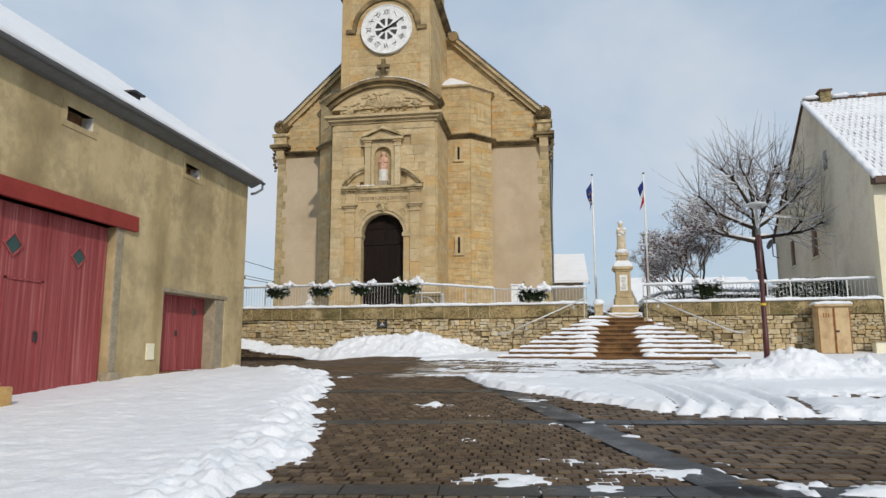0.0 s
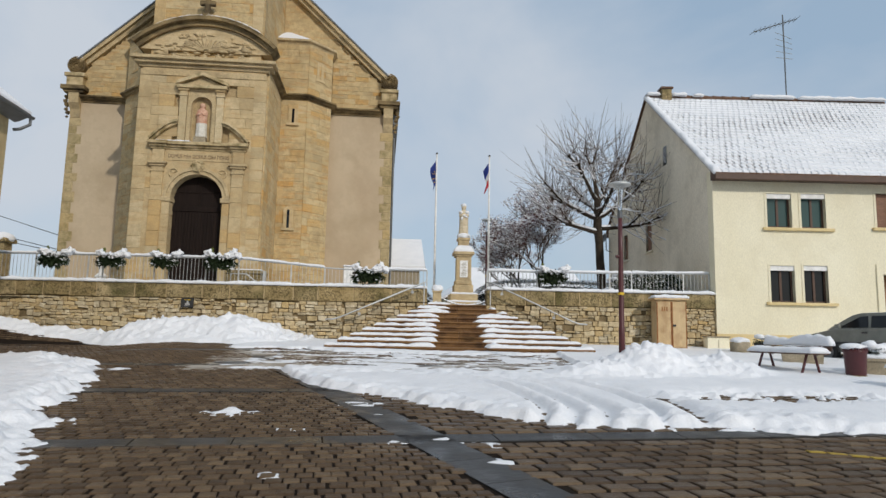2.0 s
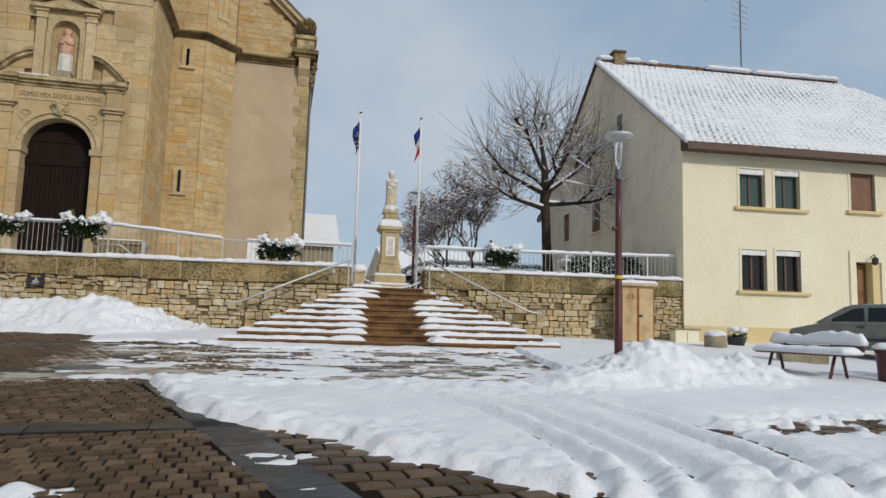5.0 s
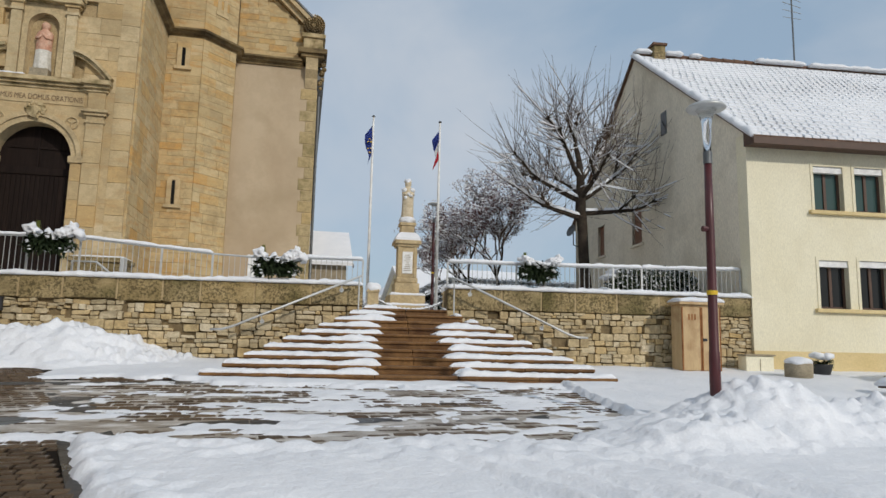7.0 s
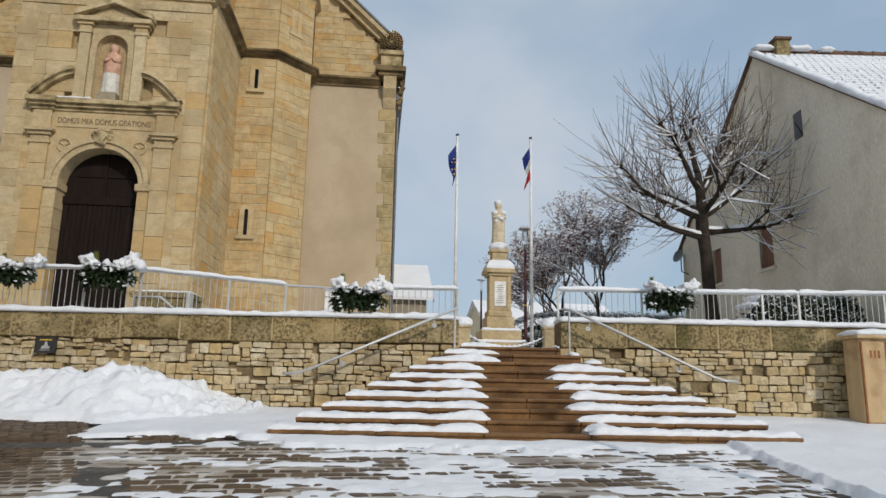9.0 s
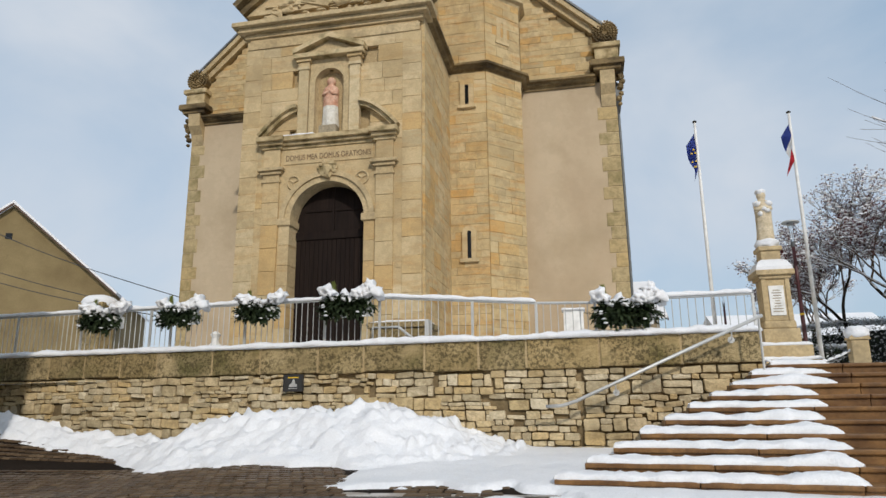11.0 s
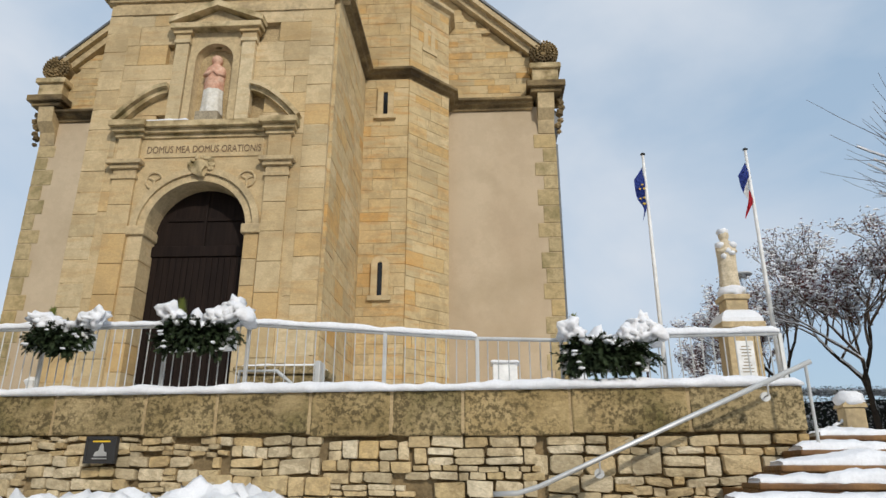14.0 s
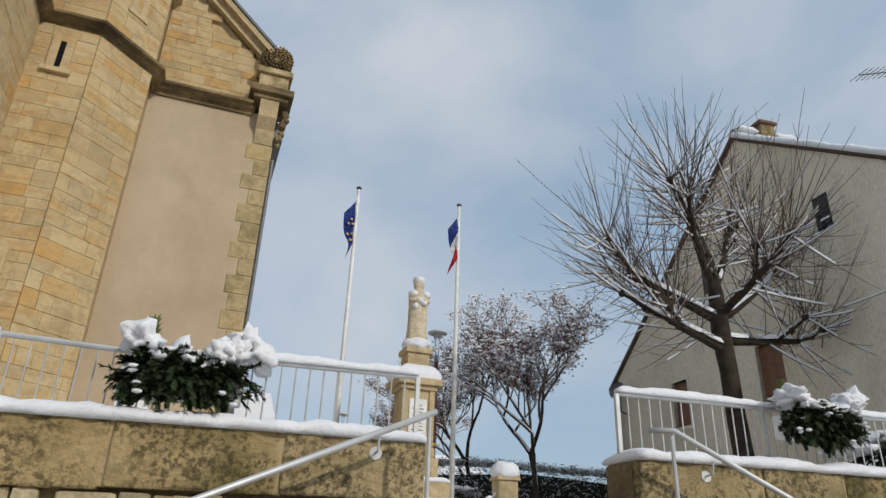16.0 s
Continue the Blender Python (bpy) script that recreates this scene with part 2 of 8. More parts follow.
M_TILE = surface("brown_roof_tile", [(0.3, (0.10, 0.055, 0.035)), (0.7, (0.19, 0.11, 0.07))], 0.8, 3.0, 20.0, 0.3)
# near-black that paints in the darkness of unlit rooms, vents and hedge insides
M_BLACK = plain("unlit_depth_black", (0.012, 0.012, 0.012), 0.6)
M_MAROON = plain("maroon_lamp_paint", (0.075, 0.016, 0.018), 0.4)
M_BARK = surface("dark_bark", [(0.3, (0.024, 0.017, 0.012)), (0.7, (0.062, 0.047, 0.033))], 0.9, 6.0, 40.0, 0.5)
M_TWIG = plain("brown_twig", (0.088, 0.058, 0.038), 0.8)
M_FARWALL = surface("dull_ochre_render", [(0.3, (0.17, 0.125, 0.06)), (0.7, (0.26, 0.20, 0.10))], 0.95, 0.5, 20.0, 0.2)
M_PAINT = plain("worn_yellow_road_paint", (0.42, 0.30, 0.05), 0.8)
M_LEAF = surface("dark_fir_green", [(0.3, (0.010, 0.020, 0.008)), (0.7, (0.035, 0.055, 0.018))], 0.7, 14.0, 30.0, 0.0)
M_YEW = plain("golden_conifer", (0.16, 0.19, 0.035), 0.7)
M_RUST = surface("dead_red_leaves", [(0.3, (0.055, 0.018, 0.02)), (0.7, (0.15, 0.05, 0.045))], 0.8, 3.0, 20.0, 0.0)
M_CABIN = surface("beige_cabinet_paint", [(0.3, (0.46, 0.32, 0.165)), (0.7, (0.57, 0.42, 0.235))], 0.6, 1.5, 14.0, 0.1, (4, 4, 0.5), None, ((0.24, 0.11, 0.04), 0.5, 2.5))
M_RUSTY = surface("rusted_steel_edge", [(0.3, (0.20, 0.075, 0.025)), (0.7, (0.34, 0.15, 0.055))], 0.8, 4.0, 20.0, 0.3)
M_STONEW = surface("pale_statue_stone", [(0.3, (0.50, 0.41, 0.27)), (0.7, (0.72, 0.63, 0.47))], 0.9, 5.0, 25.0, 0.4)
M_PINK = surface("faded_pink_robe_paint", [(0.3, (0.50, 0.24, 0.15)), (0.7, (0.66, 0.44, 0.32))], 0.7, 9.0, 20.0, 0.3)
M_MINT = surface("pale_robe_paint", [(0.3, (0.58, 0.54, 0.45)), (0.7, (0.74, 0.72, 0.66))], 0.7, 8.0, 20.0, 0.2)
M_CAR = plain("grey_green_car_paint", (0.21, 0.215, 0.19), 0.3, 0.4)
M_TYRE = plain("tyre_rubber", (0.02, 0.02, 0.02), 0.9)
M_PLASTIC = plain("dark_plastic", (0.03, 0.03, 0.03), 0.6)
M_TAIL = plain("red_lamp_plastic", (0.35, 0.012, 0.015), 0.3)
M_BLUE = plain("blue_flag_cloth", (0.03, 0.06, 0.30), 0.8)
M_FWHITE = plain("white_flag_cloth", (0.75, 0.75, 0.74), 0.8)
M_FRED = plain("red_flag_cloth", (0.50, 0.015, 0.03), 0.8)
M_YELLOW = plain("yellow_cloth", (0.75, 0.5, 0.03), 0.7)
M_BROWNP = plain("brown_shutter", (0.24, 0.12, 0.07), 0.6)
M_CONC = surface("stained_concrete", [(0.3, (0.26, 0.22, 0.15)), (0.7, (0.40, 0.34, 0.24))], 0.92, 4.0, 30.0, 0.5)


def glass_mat(name, tint, rough=0.03):
    m, t, p = nodes_of(name)
    p.inputs["Base Color"].default_value = (*tint, 1)
    p.inputs["Roughness"].default_value = rough
    p.inputs["Specular IOR Level"].default_value = 0.3
    return m


M_PANE = glass_mat("dark_window_glass", (0.012, 0.014, 0.016))
# lighter grey-green base colour with the reflected sky painted into it
M_PANEL = glass_mat("sky_tinted_window_glass", (0.05, 0.09, 0.085), 0.1)
M_LENS, _t, _p = nodes_of("clear_lantern_plastic")
_p.inputs["Base Color"].default_value = (0.85, 0.87, 0.88, 1)
_p.inputs["Roughness"].default_value = 0.08
_p.inputs["Transmission Weight"].default_value = 0.95
_p.inputs["IOR"].default_value = 1.2


# ---- building blocks ----
def thing(name, loc=(0, 0, 0), rz=0.0, label="", category="", group="", kind=""):
    e = new(name)
    e.empty_display_size = 0.2
    e.matrix_basis = pose(loc[0], loc[1], loc[2], 0, 0, rz)
    return tagged(e, label, category, group, kind)


def part(name, bm, material, parent, label="", world=False, smooth=False):
    """Links a bmesh as one mesh object under a thing or part; world: its points are in world coordinates."""
    me = bpy.data.meshes.new(name)
    if world and parent is not None:
        base, up = Matrix.Identity(4), parent
        while up is not None:
            base = up.matrix_basis @ base
            up = up.parent
        bmesh.ops.transform(bm, matrix=base.inverted(), verts=bm.verts)
    bm.normal_update()
    bm.to_mesh(me)
    bm.free()
    if smooth:
        me.polygons.foreach_set("use_smooth", [True] * len(me.polygons))
    me.materials.append(material)
    ob = new(name, me)
    ob.parent = parent
    return tagged(ob, label)


def piece(name, me, parent, loc, scale, rz=0.0, tilt=0.0):
    ob = new(name, me)
    ob.parent = parent
    ob.matrix_basis = Matrix.LocRotScale(loc, Euler((0, tilt, rz)), scale)
    return ob


def box(bm, x0, x1, y0, y1, z0, z1, bevel=0.0, m=None):
    v = [bm.verts.new((x, y, z)) for z in (z0, z1) for x, y in ((x0, y0), (x1, y0), (x1, y1), (x0, y1))]
    fs = [bm.faces.new([v[i] for i in f]) for f in ((3, 2, 1, 0), (4, 5, 6, 7), (0, 1, 5, 4), (1, 2, 6, 5), (2, 3, 7, 6), (3, 0, 4, 7))]
    if bevel:
        made = bmesh.ops.bevel(bm, geom=list({e for f in fs for e in f.edges}), offset=bevel, segments=2, profile=0.5, affect="EDGES")
        v = list({w for f in made["faces"] for w in f.verts} | {w for w in v if w.is_valid})
    if m is not None:
        bmesh.ops.transform(bm, matrix=m, verts=v)
    return bm


def boxed(x0, x1, y0, y1, z0, z1, bevel=0.0):
    return box(bmesh.new(), x0, x1, y0, y1, z0, z1, bevel)


def prism(bm, pts, f0, f1):
    """Joins two copies of a polygon; f0 and f1 take a plane point to a place in space."""
    a = [bm.verts.new(f0(*p)) for p in pts]
    b = [bm.verts.new(f1(*p)) for p in pts]
    n = len(pts)
    bm.faces.new(a)
    bm.faces.new(b[::-1])
    for i in range(n):
        bm.faces.new((a[i], b[i], b[(i + 1) % n], a[(i + 1) % n]))
    return bm


def slab_y(bm, pts, y0, y1):
    return prism(bm, pts, lambda x, z: (x, y0, z), lambda x, z: (x, y1, z))


def slab_z(bm, pts, z0, z1):
    return prism(bm, pts, lambda x, y: (x, y, z0), lambda x, y: (x, y, z1))


def slab_x(bm, pts, x0, x1):
    return prism(bm, pts, lambda y, z: (x0, y, z), lambda y, z: (x1, y, z))


def tube(bm, pts, radii, seg=8, cap=True):
    rings = []
    pts = [Vector(p) for p in pts]
    for i, p in enumerate(pts):
        d = (pts[min(i + 1, len(pts) - 1)] - pts[max(i - 1, 0)]).normalized()
        a = d.orthogonal().normalized() if i == 0 else (a - d * a.dot(d)).normalized()
        b = d.cross(a)
        r = radii[i] if isinstance(radii, (list, tuple)) else radii
        rings.append([bm.verts.new(p + (a * math.cos(k * math.tau / seg) + b * math.sin(k * math.tau / seg)) * r) for k in range(seg)])
    for q, w in zip(rings, rings[1:]):
        for k in range(seg):
            bm.faces.new((q[k], q[(k + 1) % seg], w[(k + 1) % seg], w[k]))
    if cap:
        bm.faces.new(rings[0][::-1])
        bm.faces.new(rings[-1])
    return bm


def lathe(bm, profile, seg=24, at=(0, 0, 0), squash=(1, 1)):
    rings = []
    for r, z in profile:
        rings.append([bm.verts.new((at[0] + max(r, 1e-4) * squash[0] * math.cos(k * math.tau / seg), at[1] + max(r, 1e-4) * squash[1] * math.sin(k * math.tau / seg), at[2] + z)) for k in range(seg)])
    for q, w in zip(rings, rings[1:]):
        for k in range(seg):
            bm.faces.new((q[k], q[(k + 1) % seg], w[(k + 1) % seg], w[k]))
    bm.faces.new(rings[0][::-1])
    bm.faces.new(rings[-1])
    return bm


def blob(bm, at, size, lump=0.25, sub=2, seed=0):
    made = bmesh.ops.create_icosphere(bm, subdivisions=sub, radius=1.0)
    for v in made["verts"]:
        n = 1 + lump * noise.noise(v.co * 1.7 + Vector((seed * 3.1, seed * 1.7, 0))) + 0.4 * lump * noise.noise(v.co * 4.3 + Vector((0, seed, 0)))
        v.co = Vector((at[0] + v.co.x * size[0] * n, at[1] + v.co.y * size[1] * n, at[2] + v.co.z * size[2] * n))
    return bm


def snow_strip(bm, p0, p1, width, height, step=0.08, seed=0, side=(0, 1)):
    """A rounded ridge of snow that lies along a line from p0 to p1; side: the direction across."""
    p0, p1 = Vector(p0), Vector(p1)
    n = max(3, int((p1 - p0).length / step))
    sx = Vector((side[0], side[1], 0))
    rings = []
    for i in range(n + 1):
        p = p0.lerp(p1, i / n)
        h = height * (1 + 0.35 * noise.noise(p * 2.1 + Vector((seed, 0, 0))) + 0.25 * noise.noise(p * 7.3 + Vector((0, seed, 0))))
        if i in (0, n):
            h *= 0.55
        w = width * (1 + 0.10 * noise.noise(p * 5.1 + Vector((3, seed, 0))))
        ring = []
        for k, (a, b) in enumerate(((-0.5, 0.0), (-0.54, 0.35), (-0.44, 0.78), (-0.2, 0.98), (0.2, 1.0), (0.44, 0.78), (0.54, 0.35), (0.5, 0.0))):
            j = 0.06 * noise.noise(p * 11 + Vector((k * 2.0, seed, 0)))
            ring.append(bm.verts.new(p + sx * (a + j) * w + Vector((0, 0, b * h - 0.004))))
        rings.append(ring)
    for q, w in zip(rings, rings[1:]):
        for k in range(8):
            bm.faces.new((q[k], q[(k + 1) % 8], w[(k + 1) % 8], w[k]))
    bm.faces.new(rings[0][::-1])
    bm.faces.new(rings[-1])
    return bm


def text_mesh(name, words, size, depth, m, material, parent, spread=1.0):
    cu = bpy.data.curves.new(name, "FONT")
    cu.body, cu.size, cu.extrude, cu.align_x, cu.space_character = words, size, depth, "CENTER", spread
    tmp = new(name + "_curve", cu)
    me = bpy.data.meshes.new_from_object(tmp.evaluated_get(bpy.context.evaluated_depsgraph_get()))
    bpy.data.objects.remove(tmp)
    bpy.data.curves.remove(cu)
    me.materials.clear()
    me.materials.append(material)
    ob = new(name, me)
    ob.parent = parent
    ob.matrix_basis = m
    return ob


def lattice(x, y, scale, seed):
    """Smooth value noise in -1..1 over arrays."""
    r = np.random.RandomState(seed)
    grid = r.rand(256, 256) * 2 - 1
    fx, fy = np.asarray(x, float) / scale, np.asarray(y, float) / scale
    ix, iy = np.floor(fx).astype(int), np.floor(fy).astype(int)
    tx, ty = fx - ix, fy - iy
    tx, ty = tx * tx * (3 - 2 * tx), ty * ty * (3 - 2 * ty)
    g = lambda a, b: grid[a % 256, b % 256]
    return (g(ix, iy) * (1 - tx) + g(ix + 1, iy) * tx) * (1 - ty) + (g(ix, iy + 1) * (1 - tx) + g(ix + 1, iy + 1) * tx) * ty


def ease(t):
    t = np.clip(t, 0, 1)
    return t * t * (3 - 2 * t)


def height(x, y):
    """The lie of the square: it climbs towards the steps, dips by the barn and climbs again in the lane along the wall."""
    x, y = np.asarray(x, float), np.asarray(y, float)
    z = 0.06 * np.clip(y, -10, 24)
    z = z - 0.20 * ease((-x - 5.5) / 3) * ease((y - 14) / 6)
    return z + 0.018 * np.clip(-x - 6, 0, 7) ** 2 * ease((y - 22.4) / 2.2)


def ground_z(x, y):
    return float(height(x, y))


TH = radians(-4.4)
CT, ST = math.cos(TH), math.sin(TH)


def square(u, v):
    """From the wall's own axes (along it, behind it) to the place in the world."""
    return (2.13 + u * CT - v * ST, 23.68 + u * ST + v * CT)


def by_wall(name, u, v, z, **tags):
    x, y = square(u, v)
    return thing(name, (x, y, z), -4.4, **tags)


TERRACE = 2.62


# ---- the ground ----
def sheet(name, xs, ys, zf, material, label="", kind="structure", parent=None):
    gx, gy = np.meshgrid(xs, ys)
    z = zf(gx, gy)
    nx, ny = len(xs), len(ys)
    co = np.stack([gx, gy, z], -1).reshape(-1, 3)
    i = np.arange(nx * ny).reshape(ny, nx)
    f = np.stack([i[:-1, :-1], i[:-1, 1:], i[1:, 1:], i[1:, :-1]], -1).reshape(-1, 4)
    me = bpy.data.meshes.new(name)
    me.vertices.add(len(co))
    me.vertices.foreach_set("co", co.ravel())
    me.loops.add(f.size)
    me.loops.foreach_set("vertex_index", f.ravel().astype(np.int32))
    me.polygons.add(len(f))
    me.polygons.foreach_set("loop_start", (np.arange(len(f)) * 4).astype(np.int32))
    me.polygons.foreach_set("use_smooth", np.ones(len(f), bool))
    me.update(calc_edges=True)
    me.materials.append(material)
    ob = new(name, me)
    ob.parent = parent
    return tagged(ob, label, "", "", kind)


far = np.array([30, 60, 120, 300, 900, 2500.0])
gxs = np.concatenate([-far[::-1], np.arange(-28, 28.1, 0.7), far])
gys = np.concatenate([-far[::-1], np.arange(-28, 28.1, 0.7), far])
ground = sheet("ground", gxs, gys, height, M_GROUND, "dark wet joint sand and earth under the paving")


# ---- retaining wall ----
def wall_run(name, u0, u1, label, box_from, box_to, base_z, seed):
    """A rubble wall with a band of dressed coping blocks; stones between box_from and box_to are single pieces."""
    w = by_wall(name, (u0 + u1) / 2, 0.25, 0.9, label=label, kind="structure")
    off = (u0 + u1) / 2
    part("core", boxed(u0 - off, u1 - off, -0.185, 0.25, 0.0, 3.08 - 0.9), M_MORTAR, w)
    rnd = random.Random(seed)
    shapes = []
    for k in range(14):
        bm = bmesh.new()
        ring = []
        for sx, sz in ((-1, -1), (1, -1), (1, 1), (-1, 1)):
            x, q = sx * 0.5 * rnd.uniform(0.92, 1.03), sz * 0.5 * rnd.uniform(0.88, 1.04)
            cx_, cz_ = rnd.uniform(0.02, 0.13) * sx, rnd.uniform(0.04, 0.22) * sz
            two = [(x - cx_, q), (x, q - cz_)]
            ring += two if sx * sz > 0 else two[::-1]
        ring.sort(key=lambda c: math.atan2(c[1], c[0]))
        n = len(ring)
        tilt = rnd.uniform(-0.10, 0.10)
        levels = []
        for y, k2 in ((0.5, 1.0), (-0.34, 0.985), (-0.47, 0.91)):
            levels.append([bm.verts.new((x * k2, y + (rnd.uniform(-0.06, 0.06) + tilt * x if y < -0.4 else 0), q * k2)) for x, q in ring])
        for lo, hi in zip(levels, levels[1:]):
            for i in range(n):
                bm.faces.new((lo[i], lo[(i + 1) % n], hi[(i + 1) % n], hi[i]))
        mid = bm.verts.new((rnd.uniform(-0.2, 0.2), -0.50 + rnd.uniform(-0.07, 0.07), rnd.uniform(-0.1, 0.1)))
        for i in range(n):
            bm.faces.new((levels[-1][i], levels[-1][(i + 1) % n], mid))
        bmesh.ops.recalc_face_normals(bm, faces=bm.faces)
        me = bpy.data.meshes.new("stone")
        bm.to_mesh(me)
        bm.free()
        me.materials.append(M_RUBBLE)
        shapes.append(me)
    rest_v, rest_f, count = [], [], 0
    start = u0
    while start < u1 - 0.05:
        stop = min(u1, start + rnd.uniform(0.7, 1.5))
        if u1 - stop < 0.5:
            stop = u1
        z = base_z
        while z < 2.60:
            h = min(rnd.choice((0.06, 0.08, 0.09, 0.11, 0.12, 0.14, 0.17, 0.20)), 2.66 - z)
            if 2.66 - z - h < 0.06:
                h = 2.64 - z
            u = start + (rnd.uniform(-0.12, 0.08) if start > u0 else 0)
            end = stop + (rnd.uniform(-0.08, 0.10) if stop < u1 else 0)
            while u < end - 0.05:
                l = rnd.uniform(0.12, 0.36) * (0.7 + h * 2.2)
                if end - u - l < 0.08:
                    l = end - u
                rows = [(z, h)]
                if h > 0.13 and rnd.random() < 0.3:
                    c = rnd.uniform(0.4, 0.6)
                    rows = [(z, h * c), (z + h * c, h * (1 - c))]
                for zz, hh in rows:
                    if rnd.random() < 0.035:
                        continue
                    loc = (u + l / 2 - off, -0.200 + rnd.uniform(-0.018, 0.018), zz + hh / 2 + rnd.uniform(-0.012, 0.012) - 0.9)
                    sc = (l * 1.0 - 0.008, 0.12, hh * 1.0 - 0.006)
                    me = rnd.choice(shapes)
                    if box_from < u < box_to and count < 298:
                        count += 1
                        piece("stone", me, w, loc, sc, 0, rnd.uniform(-0.06, 0.06))
                    else:
                        base = len(rest_v)
                        lean = rnd.uniform(-0.12, 0.12)
                        rest_v += [(loc[0] + v.co.x * sc[0], loc[1] + v.co.y * sc[1], loc[2] + v.co.z * sc[2] + lean * v.co.x * sc[0]) for v in me.vertices]
                        rest_f += [tuple(base + i for i in p.vertices) for p in me.polygons]
                u += l
            z += h
        start = stop
    me = bpy.data.meshes.new("rubble")
    me.from_pydata(rest_v, [], rest_f)
    me.materials.append(M_RUBBLE)
    ob = tagged(new("rubble", me), "rough honey-coloured limestone rubble in lime mortar", "", "", "stuff")
    ob.parent = w
    u = u0
    while u < u1 - 0.02:
        l = rnd.uniform(0.75, 1.25)
        if u1 - u - l < 0.5:
            l = u1 - u
        bm = boxed(u - off + 0.012, u + l - off - 0.012, -0.285 - rnd.uniform(0, 0.02), 0.25, 2.655 - 0.9 + rnd.uniform(-0.02, 0.02), 3.10 - 0.9, 0.022)
        long = [e for e in bm.edges if e.calc_length() > 0.3]
        bmesh.ops.subdivide_edges(bm, edges=long, cuts=7, use_grid_fill=True)
        for v in bm.verts:
            if v.co.y < 0:
                v.co.y += 0.016 * noise.noise(Vector((v.co.x * 5 + off, 3, v.co.z * 5))) + 0.008 * noise.noise(Vector((v.co.x * 14 + off, 1, v.co.z * 14)))
                v.co.z += 0.010 * noise.noise(Vector((v.co.x * 9 + off, 7, v.co.z * 9)))
        part("coping_block", bm, M_COPING, w)
        if u > u0:
            part("mortar_joint", boxed(u - off - 0.03, u - off + 0.03, -0.278, 0.2, 2.66 - 0.9, 3.09 - 0.9, 0.008), M_JOINT, w)
        u += l
    bm = bmesh.new()
    snow_strip(bm, (u0 - off, -0.02, 3.098 - 0.9), (u1 - off, -0.02, 3.098 - 0.9), 0.62, 0.115, 0.07, seed)
    part("snow_cap", bm, M_SNOW, w, "soft white snow lying along the coping", smooth=True)
    return w


wall_west = wall_run("wall_west", -32.0, -0.91, "retaining wall of honey rubble stone under a snowy mossy coping", -6.0, -0.95, 0.95, 5)
wall_east = wall_run("wall_east", 0.91, 8.02, "short retaining wall of honey rubble stone beside the cream house", 0.9, 5.2, 0.95, 9)
bm = bmesh.new()
for a, b in ((-34, -0.91), (0.91, 34)):
    slab_z(bm, [square(a, 0.48), square(b, 0.48), square(b, 60), square(a, 60)], 0.4, TERRACE - 0.05)
slab_z(bm, [square(-0.92, 0.3), square(0.92, 0.3), square(0.92, 60), square(-0.92, 60)], 0.4, TERRACE - 0.052)
terrace = tagged(new("terrace"), "raised churchyard terrace under trodden snow", "", "", "structure")
terrace.location = (0, 30, 1.0)
part("fill", bm, M_CONC, terrace, world=True)
txs, tys = np.arange(-45, 45.1, 0.5), np.arange(24.6, 90, 0.5)
tsnow = sheet("terrace_snow", txs, tys, lambda x, y: TERRACE - 0.03 + 0.03 * lattice(x, y, 1.1, 3) + 0.012 * lattice(x, y, 0.6, 4), M_SNOW, "churchyard ground under fresh snow")

# ---- steps ----
stairs = by_wall("stone_staircase", 0, -1.5, 1.0, label="broad pyramid of brown stone steps, snow swept from the middle", category="staircase")
RISE = (TERRACE - 1.235) / 10
for i in range(10):
    k = i / 9
    hw = 3.52 * (1 - k) + 0.90 * k
    v0 = -3.08 + 0.325 * i + 1.5
    z1 = 1.235 + RISE * (i + 1) - 1.0
    z0 = -0.1 if i == 0 else z1 - RISE - 0.02
    n = max(2, int(hw * 2 / 1.25))
    edges = [-hw + 2 * hw * j / n for j in range(n + 1)]
    for a, b in zip(edges, edges[1:]):
        part("step_block", boxed(a + 0.003, b - 0.003, v0 + 0.035, 2.0, z0, z1 - 0.05, 0.004), M_STEP, stairs)
        part("tread_slab", boxed(a + 0.003, b - 0.003, v0, v0 + 0.5, z1 - 0.052, z1, 0.014), M_STEP, stairs)


